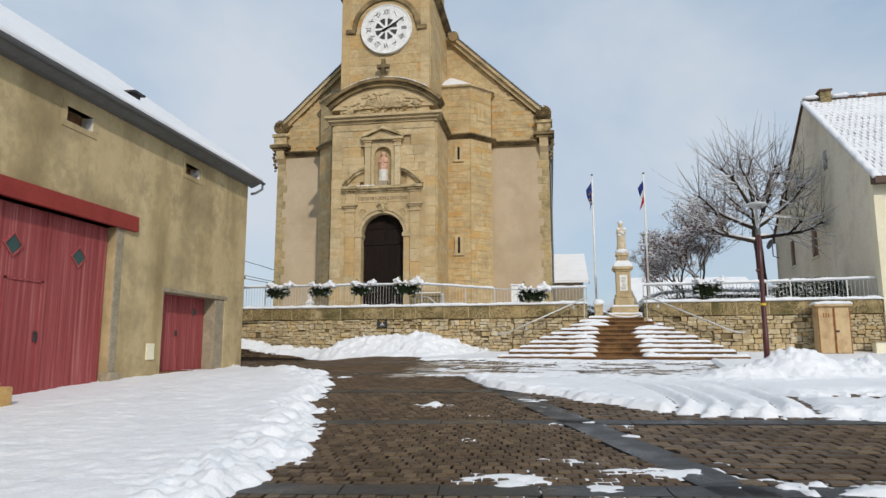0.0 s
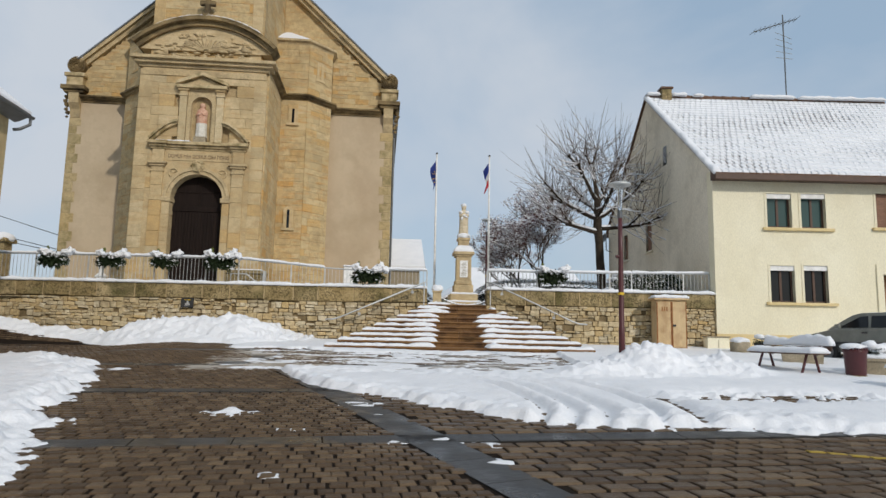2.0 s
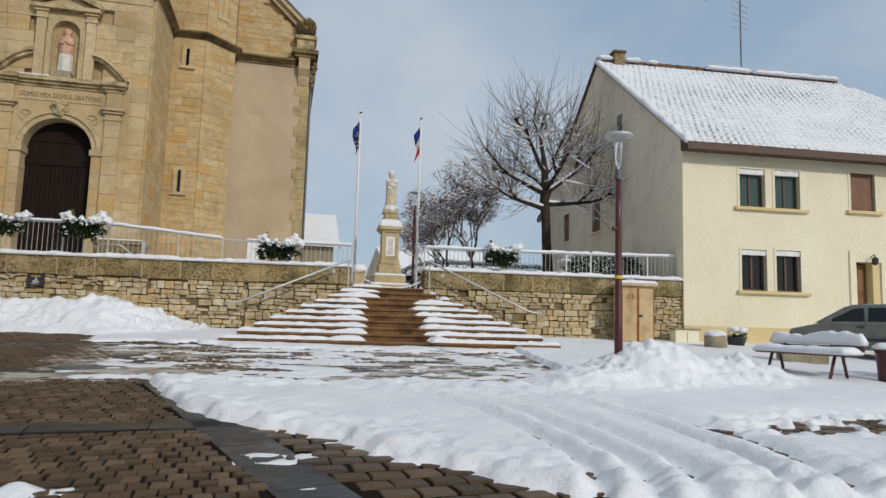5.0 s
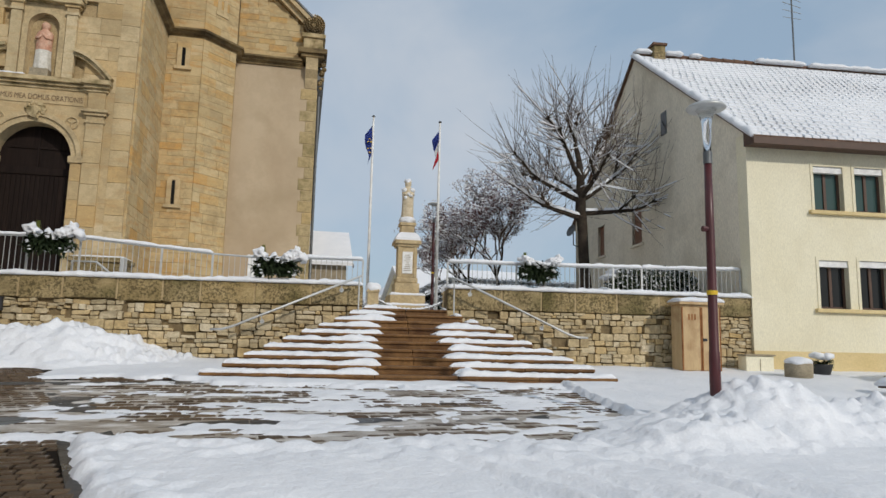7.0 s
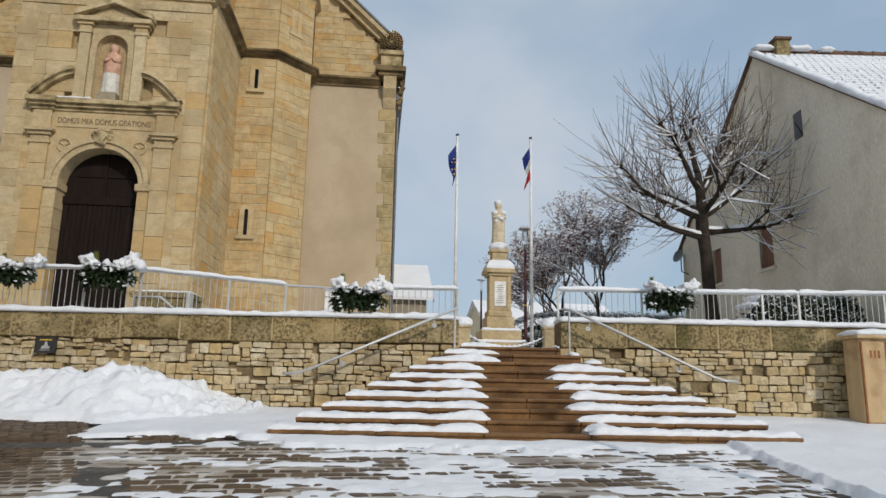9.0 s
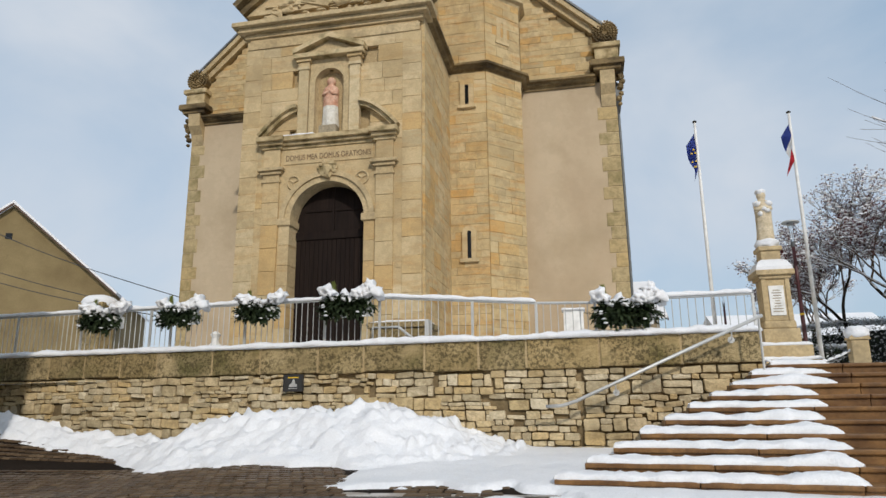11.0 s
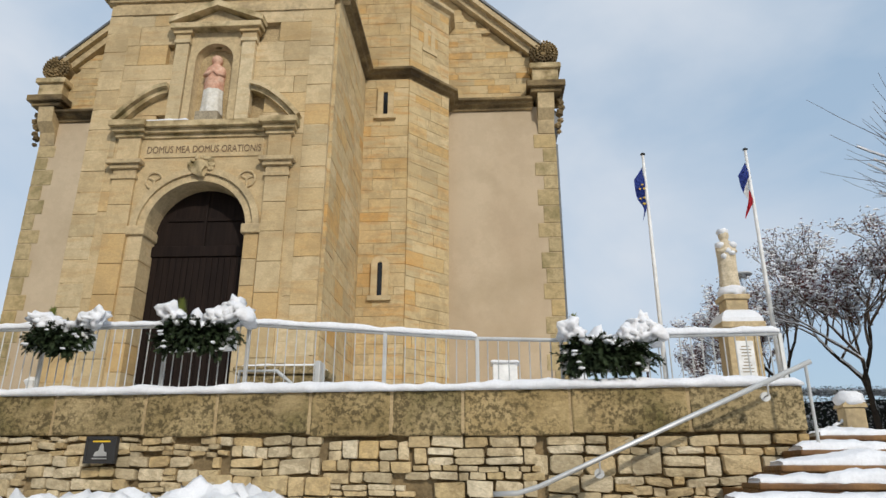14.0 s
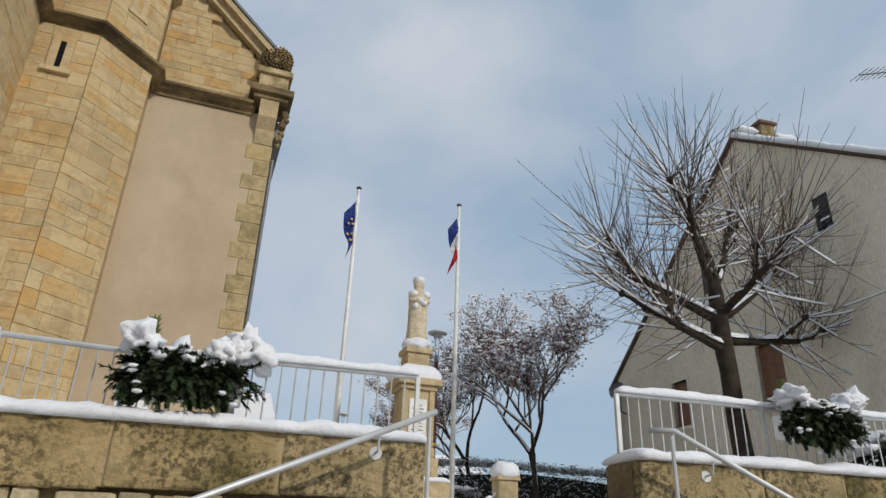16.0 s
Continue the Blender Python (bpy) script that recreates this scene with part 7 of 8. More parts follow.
def big_tree(loc, seed):
    rnd = random.Random(seed)
    t = thing("plane_tree", (*loc, TERRACE - 0.05), 0, "bare pollarded plane tree with long thin shoots and snow-lined limbs", "tree")
    bt, bl, bw, sn = bmesh.new(), bmesh.new(), bmesh.new(), bmesh.new()
    trunk = [(0.16, 0, 0), (0.13, 0, 0.6), (0.10, 0.02, 1.3), (0.05, 0.02, 2.0), (0.02, 0, 2.7), (-0.04, 0, 3.35), (-0.03, 0, 4.1), (-0.08, 0, 4.8)]
    tube(bt, trunk, [0.25, 0.19, 0.165, 0.155, 0.15, 0.165, 0.13, 0.085], 12)
    part("trunk", bt, M_BARK, t, smooth=True)
    starts = [((-0.05, 0, 3.10), (-1.0, -0.3, 0.04), 1.3), ((0, 0, 3.25), (1.0, -0.2, 0.06), 1.55), ((-0.05, 0, 3.6), (-0.95, 0.15, 0.40), 1.75), ((0.0, 0, 3.65), (0.95, -0.1, 0.50), 1.8), ((-0.05, 0, 4.3), (-0.6, -0.3, 0.85), 1.3), ((-0.08, 0, 4.8), (-0.1, 0.2, 1.0), 1.0), ((-0.05, 0, 4.2), (0.6, 0.2, 0.85), 1.5), ((0, 0, 3.8), (0.2, 0.95, 0.40), 1.6), ((-0.03, 0, 3.7), (0.1, -0.95, 0.35), 1.35)]
    knots = []
    for p, d, l in starts:
        pts, dd, rad = limb(bl, p, d, l, 0.082, 0.05, rnd, 0.36, 0.05, 7, 8)
        snow_on(sn, pts, rad, rnd, 0.085)
        knots.append((pts[-1], dd, 0.9))
        for m in (3, 4, 5, 6):
            knots.append((pts[m], dd, 0.22))
        for k in range(2):
            a = rnd.uniform(0, math.tau)
            sub = (dd + Vector((math.cos(a), math.sin(a), rnd.uniform(0.1, 0.8))) * 0.7)
            q, d2, rad2 = limb(bl, pts[-1 - 2 * k], sub, rnd.uniform(0.5, 0.95), 0.042, 0.028, rnd, 0.40, 0.08, 6, 7)
            snow_on(sn, q, rad2, rnd, 0.07)
            knots.append((q[-1], d2, 0.7))
            knots.append((q[3], d2, 0.25))
    for p, d, wgt in knots:
        blob(bl, p, (0.075, 0.075, 0.07), 0.5, 1, rnd.random() * 9)
        flat = Vector((p.x, p.y, 0))
        out = flat.normalized() * min(1.0, flat.length / 0.9)
        for k in range(int(17 * wgt)):
            # shoots fan out of each pollard head and curve upwards
            ball = Vector((rnd.gauss(0, 1), rnd.gauss(0, 1), rnd.gauss(0, 1))).normalized()
            dirn = (d * 0.25 + out * 0.45 + ball + Vector((0, 0, 0.38))).normalized()
            L = rnd.uniform(0.95, 1.85) * (1.0 + 0.42 * max(0.0, dirn.z))
            q, d3, rad3 = limb(bw, p, dirn, L, 0.0085, 0.003, rnd, 0.26, 0.16, 8, 4)
            if rnd.random() < 0.65:
                snow_on(sn, q[:7], [0.013] * 7, rnd, 0.030)
            for m in range(rnd.randint(0, 2)):
                j = rnd.randint(2, 5)
                limb(bw, q[j], (d3 + Vector((rnd.uniform(-1, 1), rnd.uniform(-1, 1), rnd.uniform(0.0, 0.8))) * 0.5), rnd.uniform(0.3, 0.8), 0.006, 0.0025, rnd, 0.15, 0.2, 4, 3)
    part("limb_crown", bl, M_BARK, t, smooth=True)
    part("shoot_mass", bw, M_TWIG, t, "long thin brown shoots")
    tagged(t.children[-1], kind="stuff")
    part("branch_snow", sn, M_SNOW, t, "thin snow along the limbs")
    tagged(t.children[-1], kind="stuff")


def small_tree(loc, seed, h, lean, leaves, spread=0.6):
    rnd = random.Random(seed)
    t = thing("small_tree", (*loc, TERRACE - 0.05), 0, "small spreading tree with a few dead red leaves and snowy twigs", "tree", "small trees behind the memorial")
    bt, bw, sn, lf = bmesh.new(), bmesh.new(), bmesh.new(), bmesh.new()
    tips = []

    def grow(p, d, l, r, depth):
        pts, dd, rad = limb(bt if depth < 2 else bw, p, d, l, r, max(r * 0.66, 0.004), rnd, 0.40, 0.05, 5, 7 if depth < 2 else 4)
        snow_on(sn, pts, rad, rnd, 0.035 if depth < 3 else 0.02)
        if depth >= 6:
            tips.append(pts[-1])
            tips.append(pts[2])
            return
        for k in range(3):
            a = rnd.uniform(0, math.tau)
            grow(pts[-1 if k < 2 else 3], dd + Vector((math.cos(a), math.sin(a), rnd.uniform(-0.1, 0.75))) * spread, l * rnd.uniform(0.62, 0.82), max(0.006, r * 0.62), depth + 1)

    grow((0, 0, 0), (lean, 0, 1), h * 0.30, 0.085, 0)
    part("trunk", bt, M_BARK, t, smooth=True)
    part("twig_mass", bw, M_TWIG, t)
    tagged(t.children[-1], kind="stuff")
    for p in tips:
        for k in range(leaves):
            c = p + Vector((rnd.gauss(0, 0.10), rnd.gauss(0, 0.10), rnd.gauss(0, 0.08)))
            u = Vector((rnd.uniform(-1, 1), rnd.uniform(-1, 1), rnd.uniform(-1, 1))).normalized() * 0.038
            w = u.orthogonal().normalized() * 0.025
            lf.faces.new([lf.verts.new(c - u), lf.verts.new(c + w), lf.verts.new(c + u), lf.verts.new(c - w)])
        if rnd.random() < 0.8:
            c = p + Vector((rnd.gauss(0, 0.07), rnd.gauss(0, 0.07), rnd.gauss(0, 0.05)))
            u, w, hgt = Vector((rnd.uniform(0.04, 0.10), rnd.uniform(-0.03, 0.03), 0)), Vector((0, 0.035, 0)), Vector((0, 0, 0.045))
            q = [sn.verts.new(e) for e in (c - u, c - w, c + u, c + w, c + hgt)]
            for k in range(4):
                sn.faces.new((q[k], q[(k + 1) % 4], q[4]))
    part("leafage", lf, M_RUST, t, "sparse dead reddish leaves")
    tagged(t.children[-1], kind="stuff")
    part("branch_snow", sn, M_SNOW, t)
    tagged(t.children[-1], kind="stuff")


big_tree((7.95, 27.6), 5)
small_tree((7.3, 33.0), 8, 6.2, -0.22, 4, 0.84)
small_tree((6.9, 36.5), 19, 6.4, -0.05, 3, 0.66)
small_tree((7.4, 41.5), 27, 5.6, 0.1, 4, 0.6)


def hedge(name, loc, rz, size, seed, label, dens=900, white=0.22):
    """A clipped bush: leaves all through a rounded block, with snow on top and caught in the face."""
    h = thing(name, loc, rz, label, "hedge", "hedges in the churchyard")
    rnd = random.Random(seed)
    # added black core: shade deep between the leaves, put into colour
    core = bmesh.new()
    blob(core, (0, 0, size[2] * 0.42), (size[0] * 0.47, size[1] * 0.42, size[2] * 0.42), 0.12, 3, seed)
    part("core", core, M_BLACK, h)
    lf, sn = bmesh.new(), bmesh.new()
    for k in range(int(dens * size[0] * size[2])):
        x = rnd.uniform(-0.5, 0.5)
        zz = rnd.random()
        e = (1 - abs(2 * x) ** 6) ** 0.5
        y = -0.5 * e + rnd.uniform(-0.02, 0.10) if rnd.random() < 0.7 else rnd.uniform(-0.5, 0.5) * e
        c = Vector((x * size[0], y * size[1], (0.02 + zz * 0.95 * e) * size[2] + 0.05 * noise.noise(Vector((x * size[0] * 2, 0, seed)))))
        u = Vector((rnd.uniform(-1, 1), rnd.uniform(-1, 0.3), rnd.uniform(-0.6, 1))).normalized() * rnd.uniform(0.03, 0.055)
        w = u.orthogonal().normalized() * 0.022
        tgt = sn if rnd.random() < white else lf
        tgt.faces.new([tgt.verts.new(c - u), tgt.verts.new(c + w), tgt.verts.new(c + u), tgt.verts.new(c - w)])
    n = max(6, int(size[0] / 0.16))
    for k in range(n):
        x = -0.47 + 0.94 * k / (n - 1)
        e = (1 - abs(2 * x) ** 6) ** 0.5
        blob(sn, (x * size[0], rnd.uniform(-0.12, 0.12) * size[1], size[2] * (0.90 * e + 0.02)), (0.17, size[1] * 0.42, 0.09), 0.3, 2, seed + k)
    part("foliage", lf, M_LEAF, h, "dark green leaves")
    tagged(h.children[-1], kind="stuff")
    part("snow_cover", sn, M_SNOW, h, "snow on and among the leaves")
    tagged(h.children[-1], kind="stuff")


hx, hy = square(6.5, 2.2)
hedge("hedge", (hx, hy, TERRACE - 0.05), -4.4, (2.7, 1.2, 1.45), 3, "rounded evergreen bush under snow behind the railing", 1500)
hedge("hedge", (9.6, 37.0, TERRACE - 0.05), 4, (11.0, 1.1, 2.15), 4, "long clipped hedge powdered with snow", 620, 0.40)
hedge("hedge", (5.6, 34.6, TERRACE - 0.05), 0, (1.7, 0.9, 1.15), 6, "small snowy shrub behind the memorial", 700)
hedge("hedge", (1.4, 42.0, TERRACE - 0.05), 0, (3.2, 1.0, 1.7), 7, "snowy shrubs beside the outbuilding", 500)


# ---- bench side of the square ----
def bench(loc, rz):
    b = thing("bench", loc, rz, "dark red wooden bench buried under thick snow", "bench", "benches on the square")
    for k in range(3):
        part("seat_plank", boxed(-0.9, 0.9, -0.24 + k * 0.16, -0.10 + k * 0.16, 0.42, 0.455, 0.008), M_EAVE, b)
    for k in range(2):
        part("back_plank", boxed(-0.9, 0.9, 0.30, 0.335, 0.50 + k * 0.11, 0.60 + k * 0.11, 0.008), M_EAVE, b)
    for s in (-1, 1):
        for y0, y1 in ((-0.10, -0.28), (0.12, 0.26)):
            part("leg", tube(bmesh.new(), [(s * 0.62, y0, 0.43), (s * 0.62, y1, -0.03)], 0.028, 6), M_MAROON, b)
        part("back_support", tube(bmesh.new(), [(s * 0.62, 0.2, 0.4), (s * 0.62, 0.34, 0.70)], 0.022, 6), M_MAROON, b)
    bm = bmesh.new()
    snow_strip(bm, (-0.92, -0.02, 0.455), (0.92, -0.02, 0.455), 0.52, 0.13, 0.07, int(loc[0] * 3))
    part("seat_snow", bm, M_SNOW, b, smooth=True)
    bm = bmesh.new()
    snow_strip(bm, (-0.92, 0.32, 0.62), (0.92, 0.32, 0.62), 0.16, 0.20, 0.07, 3)
    part("back_snow", bm, M_SNOW, b, smooth=True)
    return b


def at(x, y, dz=0.06):
    return (x, y, ground_z(x, y) + dz)


b1 = bench(at(8.35, 16.75), 0)
b1.matrix_basis = pose(*at(8.38, 16.8, 0.04), 0, 0, -76) @ Matrix.Scale(0.92, 4)
b2_ = copy_thing(b1, pose(*at(8.98, 13.5, 0.04), 0, 0, -76))
b2_.scale = (0.92, 0.92, 0.92)
bin_ = thing("litter_bin", at(9.3, 16.0), 0, "round maroon litter bin with a snow cap", "litter bin")
part("drum", lathe(bmesh.new(), [(0.19, 0.02), (0.20, 0.05), (0.225, 0.52), (0.24, 0.55), (0.24, 0.60), (0.2, 0.60)], 24), M_MAROON, bin_, smooth=True)
bm = bmesh.new()
for k in range(20):
    a = k * math.tau / 20
    box(bm, 0.20, 0.245, -0.02, 0.02, 0.56, 0.64, 0.0, Matrix.Rotation(a, 4, "Z"))
part("rim_bars", bm, M_MAROON, bin_)
part("foot", lathe(bmesh.new(), [(0.22, -0.04), (0.22, 0.03)], 20), M_CONC, bin_)
bm = bmesh.new()
blob(bm, (-0.05, 0, 0.67), (0.26, 0.24, 0.08), 0.2, 3, 2)
part("snow_cap", bm, M_SNOW, bin_, smooth=True)
bin_.scale = (0.92, 0.92, 0.88)


def concrete_planter(loc, rz, size, label, plant):
    p = thing("concrete_planter", loc, rz, label, "planter", "planters by the benches")
    bm = bmesh.new()
    hx_, hy_, hz_ = size
    slab_y(bm, [(-hx_ * 0.92, 0), (hx_ * 0.92, 0), (hx_, hz_), (-hx_, hz_)], -hy_, hy_)
    part("tub", bm, M_CONC, p)
    part("rim", boxed(-hx_ - 0.03, hx_ + 0.03, -hy_ - 0.03, hy_ + 0.03, hz_ - 0.06, hz_, 0.015), M_CONC, p)
    bm = bmesh.new()
    snow_strip(bm, (-hx_, 0, hz_ - 0.01), (hx_, 0, hz_ - 0.01), hy_ * 2, 0.12, 0.06, 2)
    if plant:
        for k in range(5):
            blob(bm, (rnd.uniform(-0.2, 0.25), rnd.uniform(-0.1, 0.1), hz_ + 0.16 + rnd.uniform(0, 0.12)), (0.15, 0.15, 0.11), 0.3, 2, k)
    part("snow_heap", bm, M_SNOW, p, smooth=True)
    if plant:
        lf = bmesh.new()
        for k in range(40):
            a = rnd.uniform(0, math.tau)
            fir_spray(lf, (0, 0, hz_ + 0.1), (math.cos(a), math.sin(a), rnd.uniform(0.0, 0.8)), 0.26, rnd, 0.6)
        part("evergreen", lf, M_LEAF, p)
    return p


concrete_planter(at(9.95, 16.3), -30, (0.33, 0.27, 0.34), "square concrete planter with a snow-loaded shrub", True)
concrete_planter(at(9.9, 18.6), -30, (0.45, 0.28, 0.36), "concrete planter half hidden behind the bench, full of snow", False)
tub = thing("stone_tub", at(9.95, 21.45, 0.02), 0, "round pebbled stone tub with snow by the house", "planter", "tubs by the house")
part("body", lathe(bmesh.new(), [(0.22, -0.05), (0.26, 0.05), (0.27, 0.34), (0.24, 0.36)], 20), M_CONC, tub, smooth=True)
bm = bmesh.new()
blob(bm, (0, 0, 0.38), (0.25, 0.25, 0.11), 0.2, 3, 5)
part("snow_cap", bm, M_SNOW, tub, smooth=True)
pot = thing("black_pot", at(10.95, 22.0, 0.02), 0, "black plastic pot with a snowy plant by the house wall", "planter", "tubs by the house")
part("body", lathe(bmesh.new(), [(0.16, -0.03), (0.24, 0.28), (0.25, 0.30), (0.2, 0.3)], 18), M_PLASTIC, pot, smooth=True)
lf = bmesh.new()
for k in range(40):
    a = rnd.uniform(0, math.tau)
    fir_spray(lf, (0, 0, 0.28), (math.cos(a), math.sin(a), rnd.uniform(0.1, 1.0)), 0.28, rnd, 0.8)
part("evergreen", lf, M_LEAF, pot)
bm = bmesh.new()
for k in range(6):
    blob(bm, (rnd.uniform(-0.15, 0.15), rnd.uniform(-0.15, 0.05), 0.42 + rnd.uniform(0, 0.08)), (0.12, 0.12, 0.07), 0.4, 2, k)
part("snow_heap", bm, M_SNOW, pot, smooth=True)

# ---- parked car ----
car = thing("car", (12.80, 19.5, ground_z(12.8, 19.5) + 0.03), -70, "grey-green small family car parked in the snow by the house", "car")


bm = bmesh.new()
prof_l = [(-2.02, 0.30), (-2.06, 0.62), (-1.98, 0.80), (-1.10, 0.98), (-0.98, 1.0), (1.80, 1.02), (1.98, 0.95), (2.02, 0.45), (1.95, 0.28)]
secs = []
for y, k in ((-0.82, 0.93), (-0.84, 1.0), (-0.70, 1.015), (0.70, 1.015), (0.84, 1.0), (0.82, 0.93)):
    secs.append([bm.verts.new((x * (0.99 if abs(y) > 0.8 else 1.0), y * (1.0), 0.30 + (z - 0.30) * k)) for x, z in prof_l])
for a, b in zip(secs, secs[1:]):
    for k in range(len(prof_l)):
        bm.faces.new((a[k], b[k], b[(k + 1) % len(prof_l)], a[(k + 1) % len(prof_l)]))
bm.faces.new(secs[0][::-1])
bm.faces.new(secs[-1])
bmesh.ops.recalc_face_normals(bm, faces=bm.faces)
part("body", bm, M_CAR, car, smooth=False)
bm = bmesh.new()
cab_l = [(-1.30, 0.97), (-0.55, 1.41), (-0.30, 1.47), (1.55, 1.49), (1.82, 1.42), (2.0, 1.0)]
secs = []
for y, k, ins in ((-0.80, 0.0, 0.0), (-0.66, 1.0, 0.03), (0.66, 1.0, 0.03), (0.80, 0.0, 0.0)):
    secs.append([bm.verts.new((x, y if z < 1.05 else (math.copysign(0.62 + 0.18 * (1.47 - z) / 0.5, y)), z)) for x, z in cab_l])
a, b = secs[0], secs[-1]
bm.faces.new(a)
bm.faces.new(b[::-1])
for k in range(len(cab_l) - 1):
    bm.faces.new((a[k], a[k + 1], b[k + 1], b[k]))
for v in list(bm.verts):
    if not v.link_faces:
        bm.verts.remove(v)
bmesh.ops.recalc_face_normals(bm, faces=bm.faces)
cabin = part("cabin", bm, M_CAR, car)


def side_glass(pts, name="side_window"):
    for s in (-1, 1):
        bm = bmesh.new()
        fn = lambda x, z, o: (x, s * (0.62 + 0.18 * (1.47 - z) / 0.5 + o), z)
        prism(bm, pts, lambda x, z: fn(x, z, 0.012), lambda x, z: fn(x, z, -0.01))
        bmesh.ops.recalc_face_normals(bm, faces=bm.faces)
        part(name, bm, M_PANE, cabin)


side_glass([(-0.92, 1.03), (-0.30, 1.36), (-0.05, 1.38), (0.02, 1.03)])
side_glass([(0.10, 1.03), (0.06, 1.38), (0.85, 1.39), (1.0, 1.03)])
side_glass([(1.08, 1.03), (0.95, 1.38), (1.36, 1.37), (1.52, 1.08)])
bm = bmesh.new()
slab_y(bm, [(1.60, 1.37), (1.74, 1.33), (1.95, 1.06), (1.88, 1.03)], -0.56, 0.56)
part("rear_window", bm, M_PANE, cabin)
for s in (-1, 1):
    part("tail_light", boxed(1.80, 1.98, s * 0.735 - 0.07, s * 0.735 + 0.07, 0.84, 1.36, 0.03), M_TAIL, car, "tall red tail light")
    part("mirror", boxed(-0.95, -0.78, s * 0.90 - 0.06, s * 0.90 + 0.06, 1.0, 1.14, 0.03), M_CAR, car)
    for x in (-0.05, 0.95):
        part("door_handle", boxed(x - 0.10, x + 0.08, s * 0.855 - 0.02, s * 0.855 + 0.02, 0.86, 0.90, 0.01), M_PLASTIC, car)
    part("side_strip", boxed(-1.2, 1.4, s * 0.845 - 0.012, s * 0.845 + 0.012, 0.52, 0.60, 0.005), M_PLASTIC, car)
    for x in (-1.27, 1.22):
        w = part("wheel", lathe(bmesh.new(), [(0.16, -0.10), (0.29, -0.10), (0.31, -0.06), (0.31, 0.06), (0.29, 0.10), (0.16, 0.10)], 28), M_TYRE, car, "black tyre")
        w.matrix_basis = pose(x, s * 0.76, 0.30, 90, 0, 0)
        part("rim", lathe(bmesh.new(), [(0.19, -0.112), (0.19, 0.112)], 20), M_ZINC, w)
        bm = bmesh.new()
        tube(bm, [(x + 0.36 * math.cos(math.pi * k / 12), s * 0.845, 0.30 + 0.36 * math.sin(math.pi * k / 12)) for k in range(13)], 0.028, 6)
        part("wheel_arch", bm, M_PLASTIC, car)
part("rear_bumper", boxed(1.80, 2.08, -0.80, 0.80, 0.34, 0.56, 0.05), M_PLASTIC, car)
part("front_bumper", boxed(-2.10, -1.85, -0.78, 0.78, 0.32, 0.56, 0.05), M_PLASTIC, car)
bm = bmesh.new()
snow_strip(bm, (-0.2, 0, 1.465), (1.4, 0, 1.465), 1.1, 0.035, 0.12, 4)
part("roof_snow", bm, M_SNOW, car, smooth=True)
car.scale = (0.83, 0.9, 0.86)

# ---- snow on the square ----
def interp(v, xs, ys):
    return np.interp(v, xs, ys)


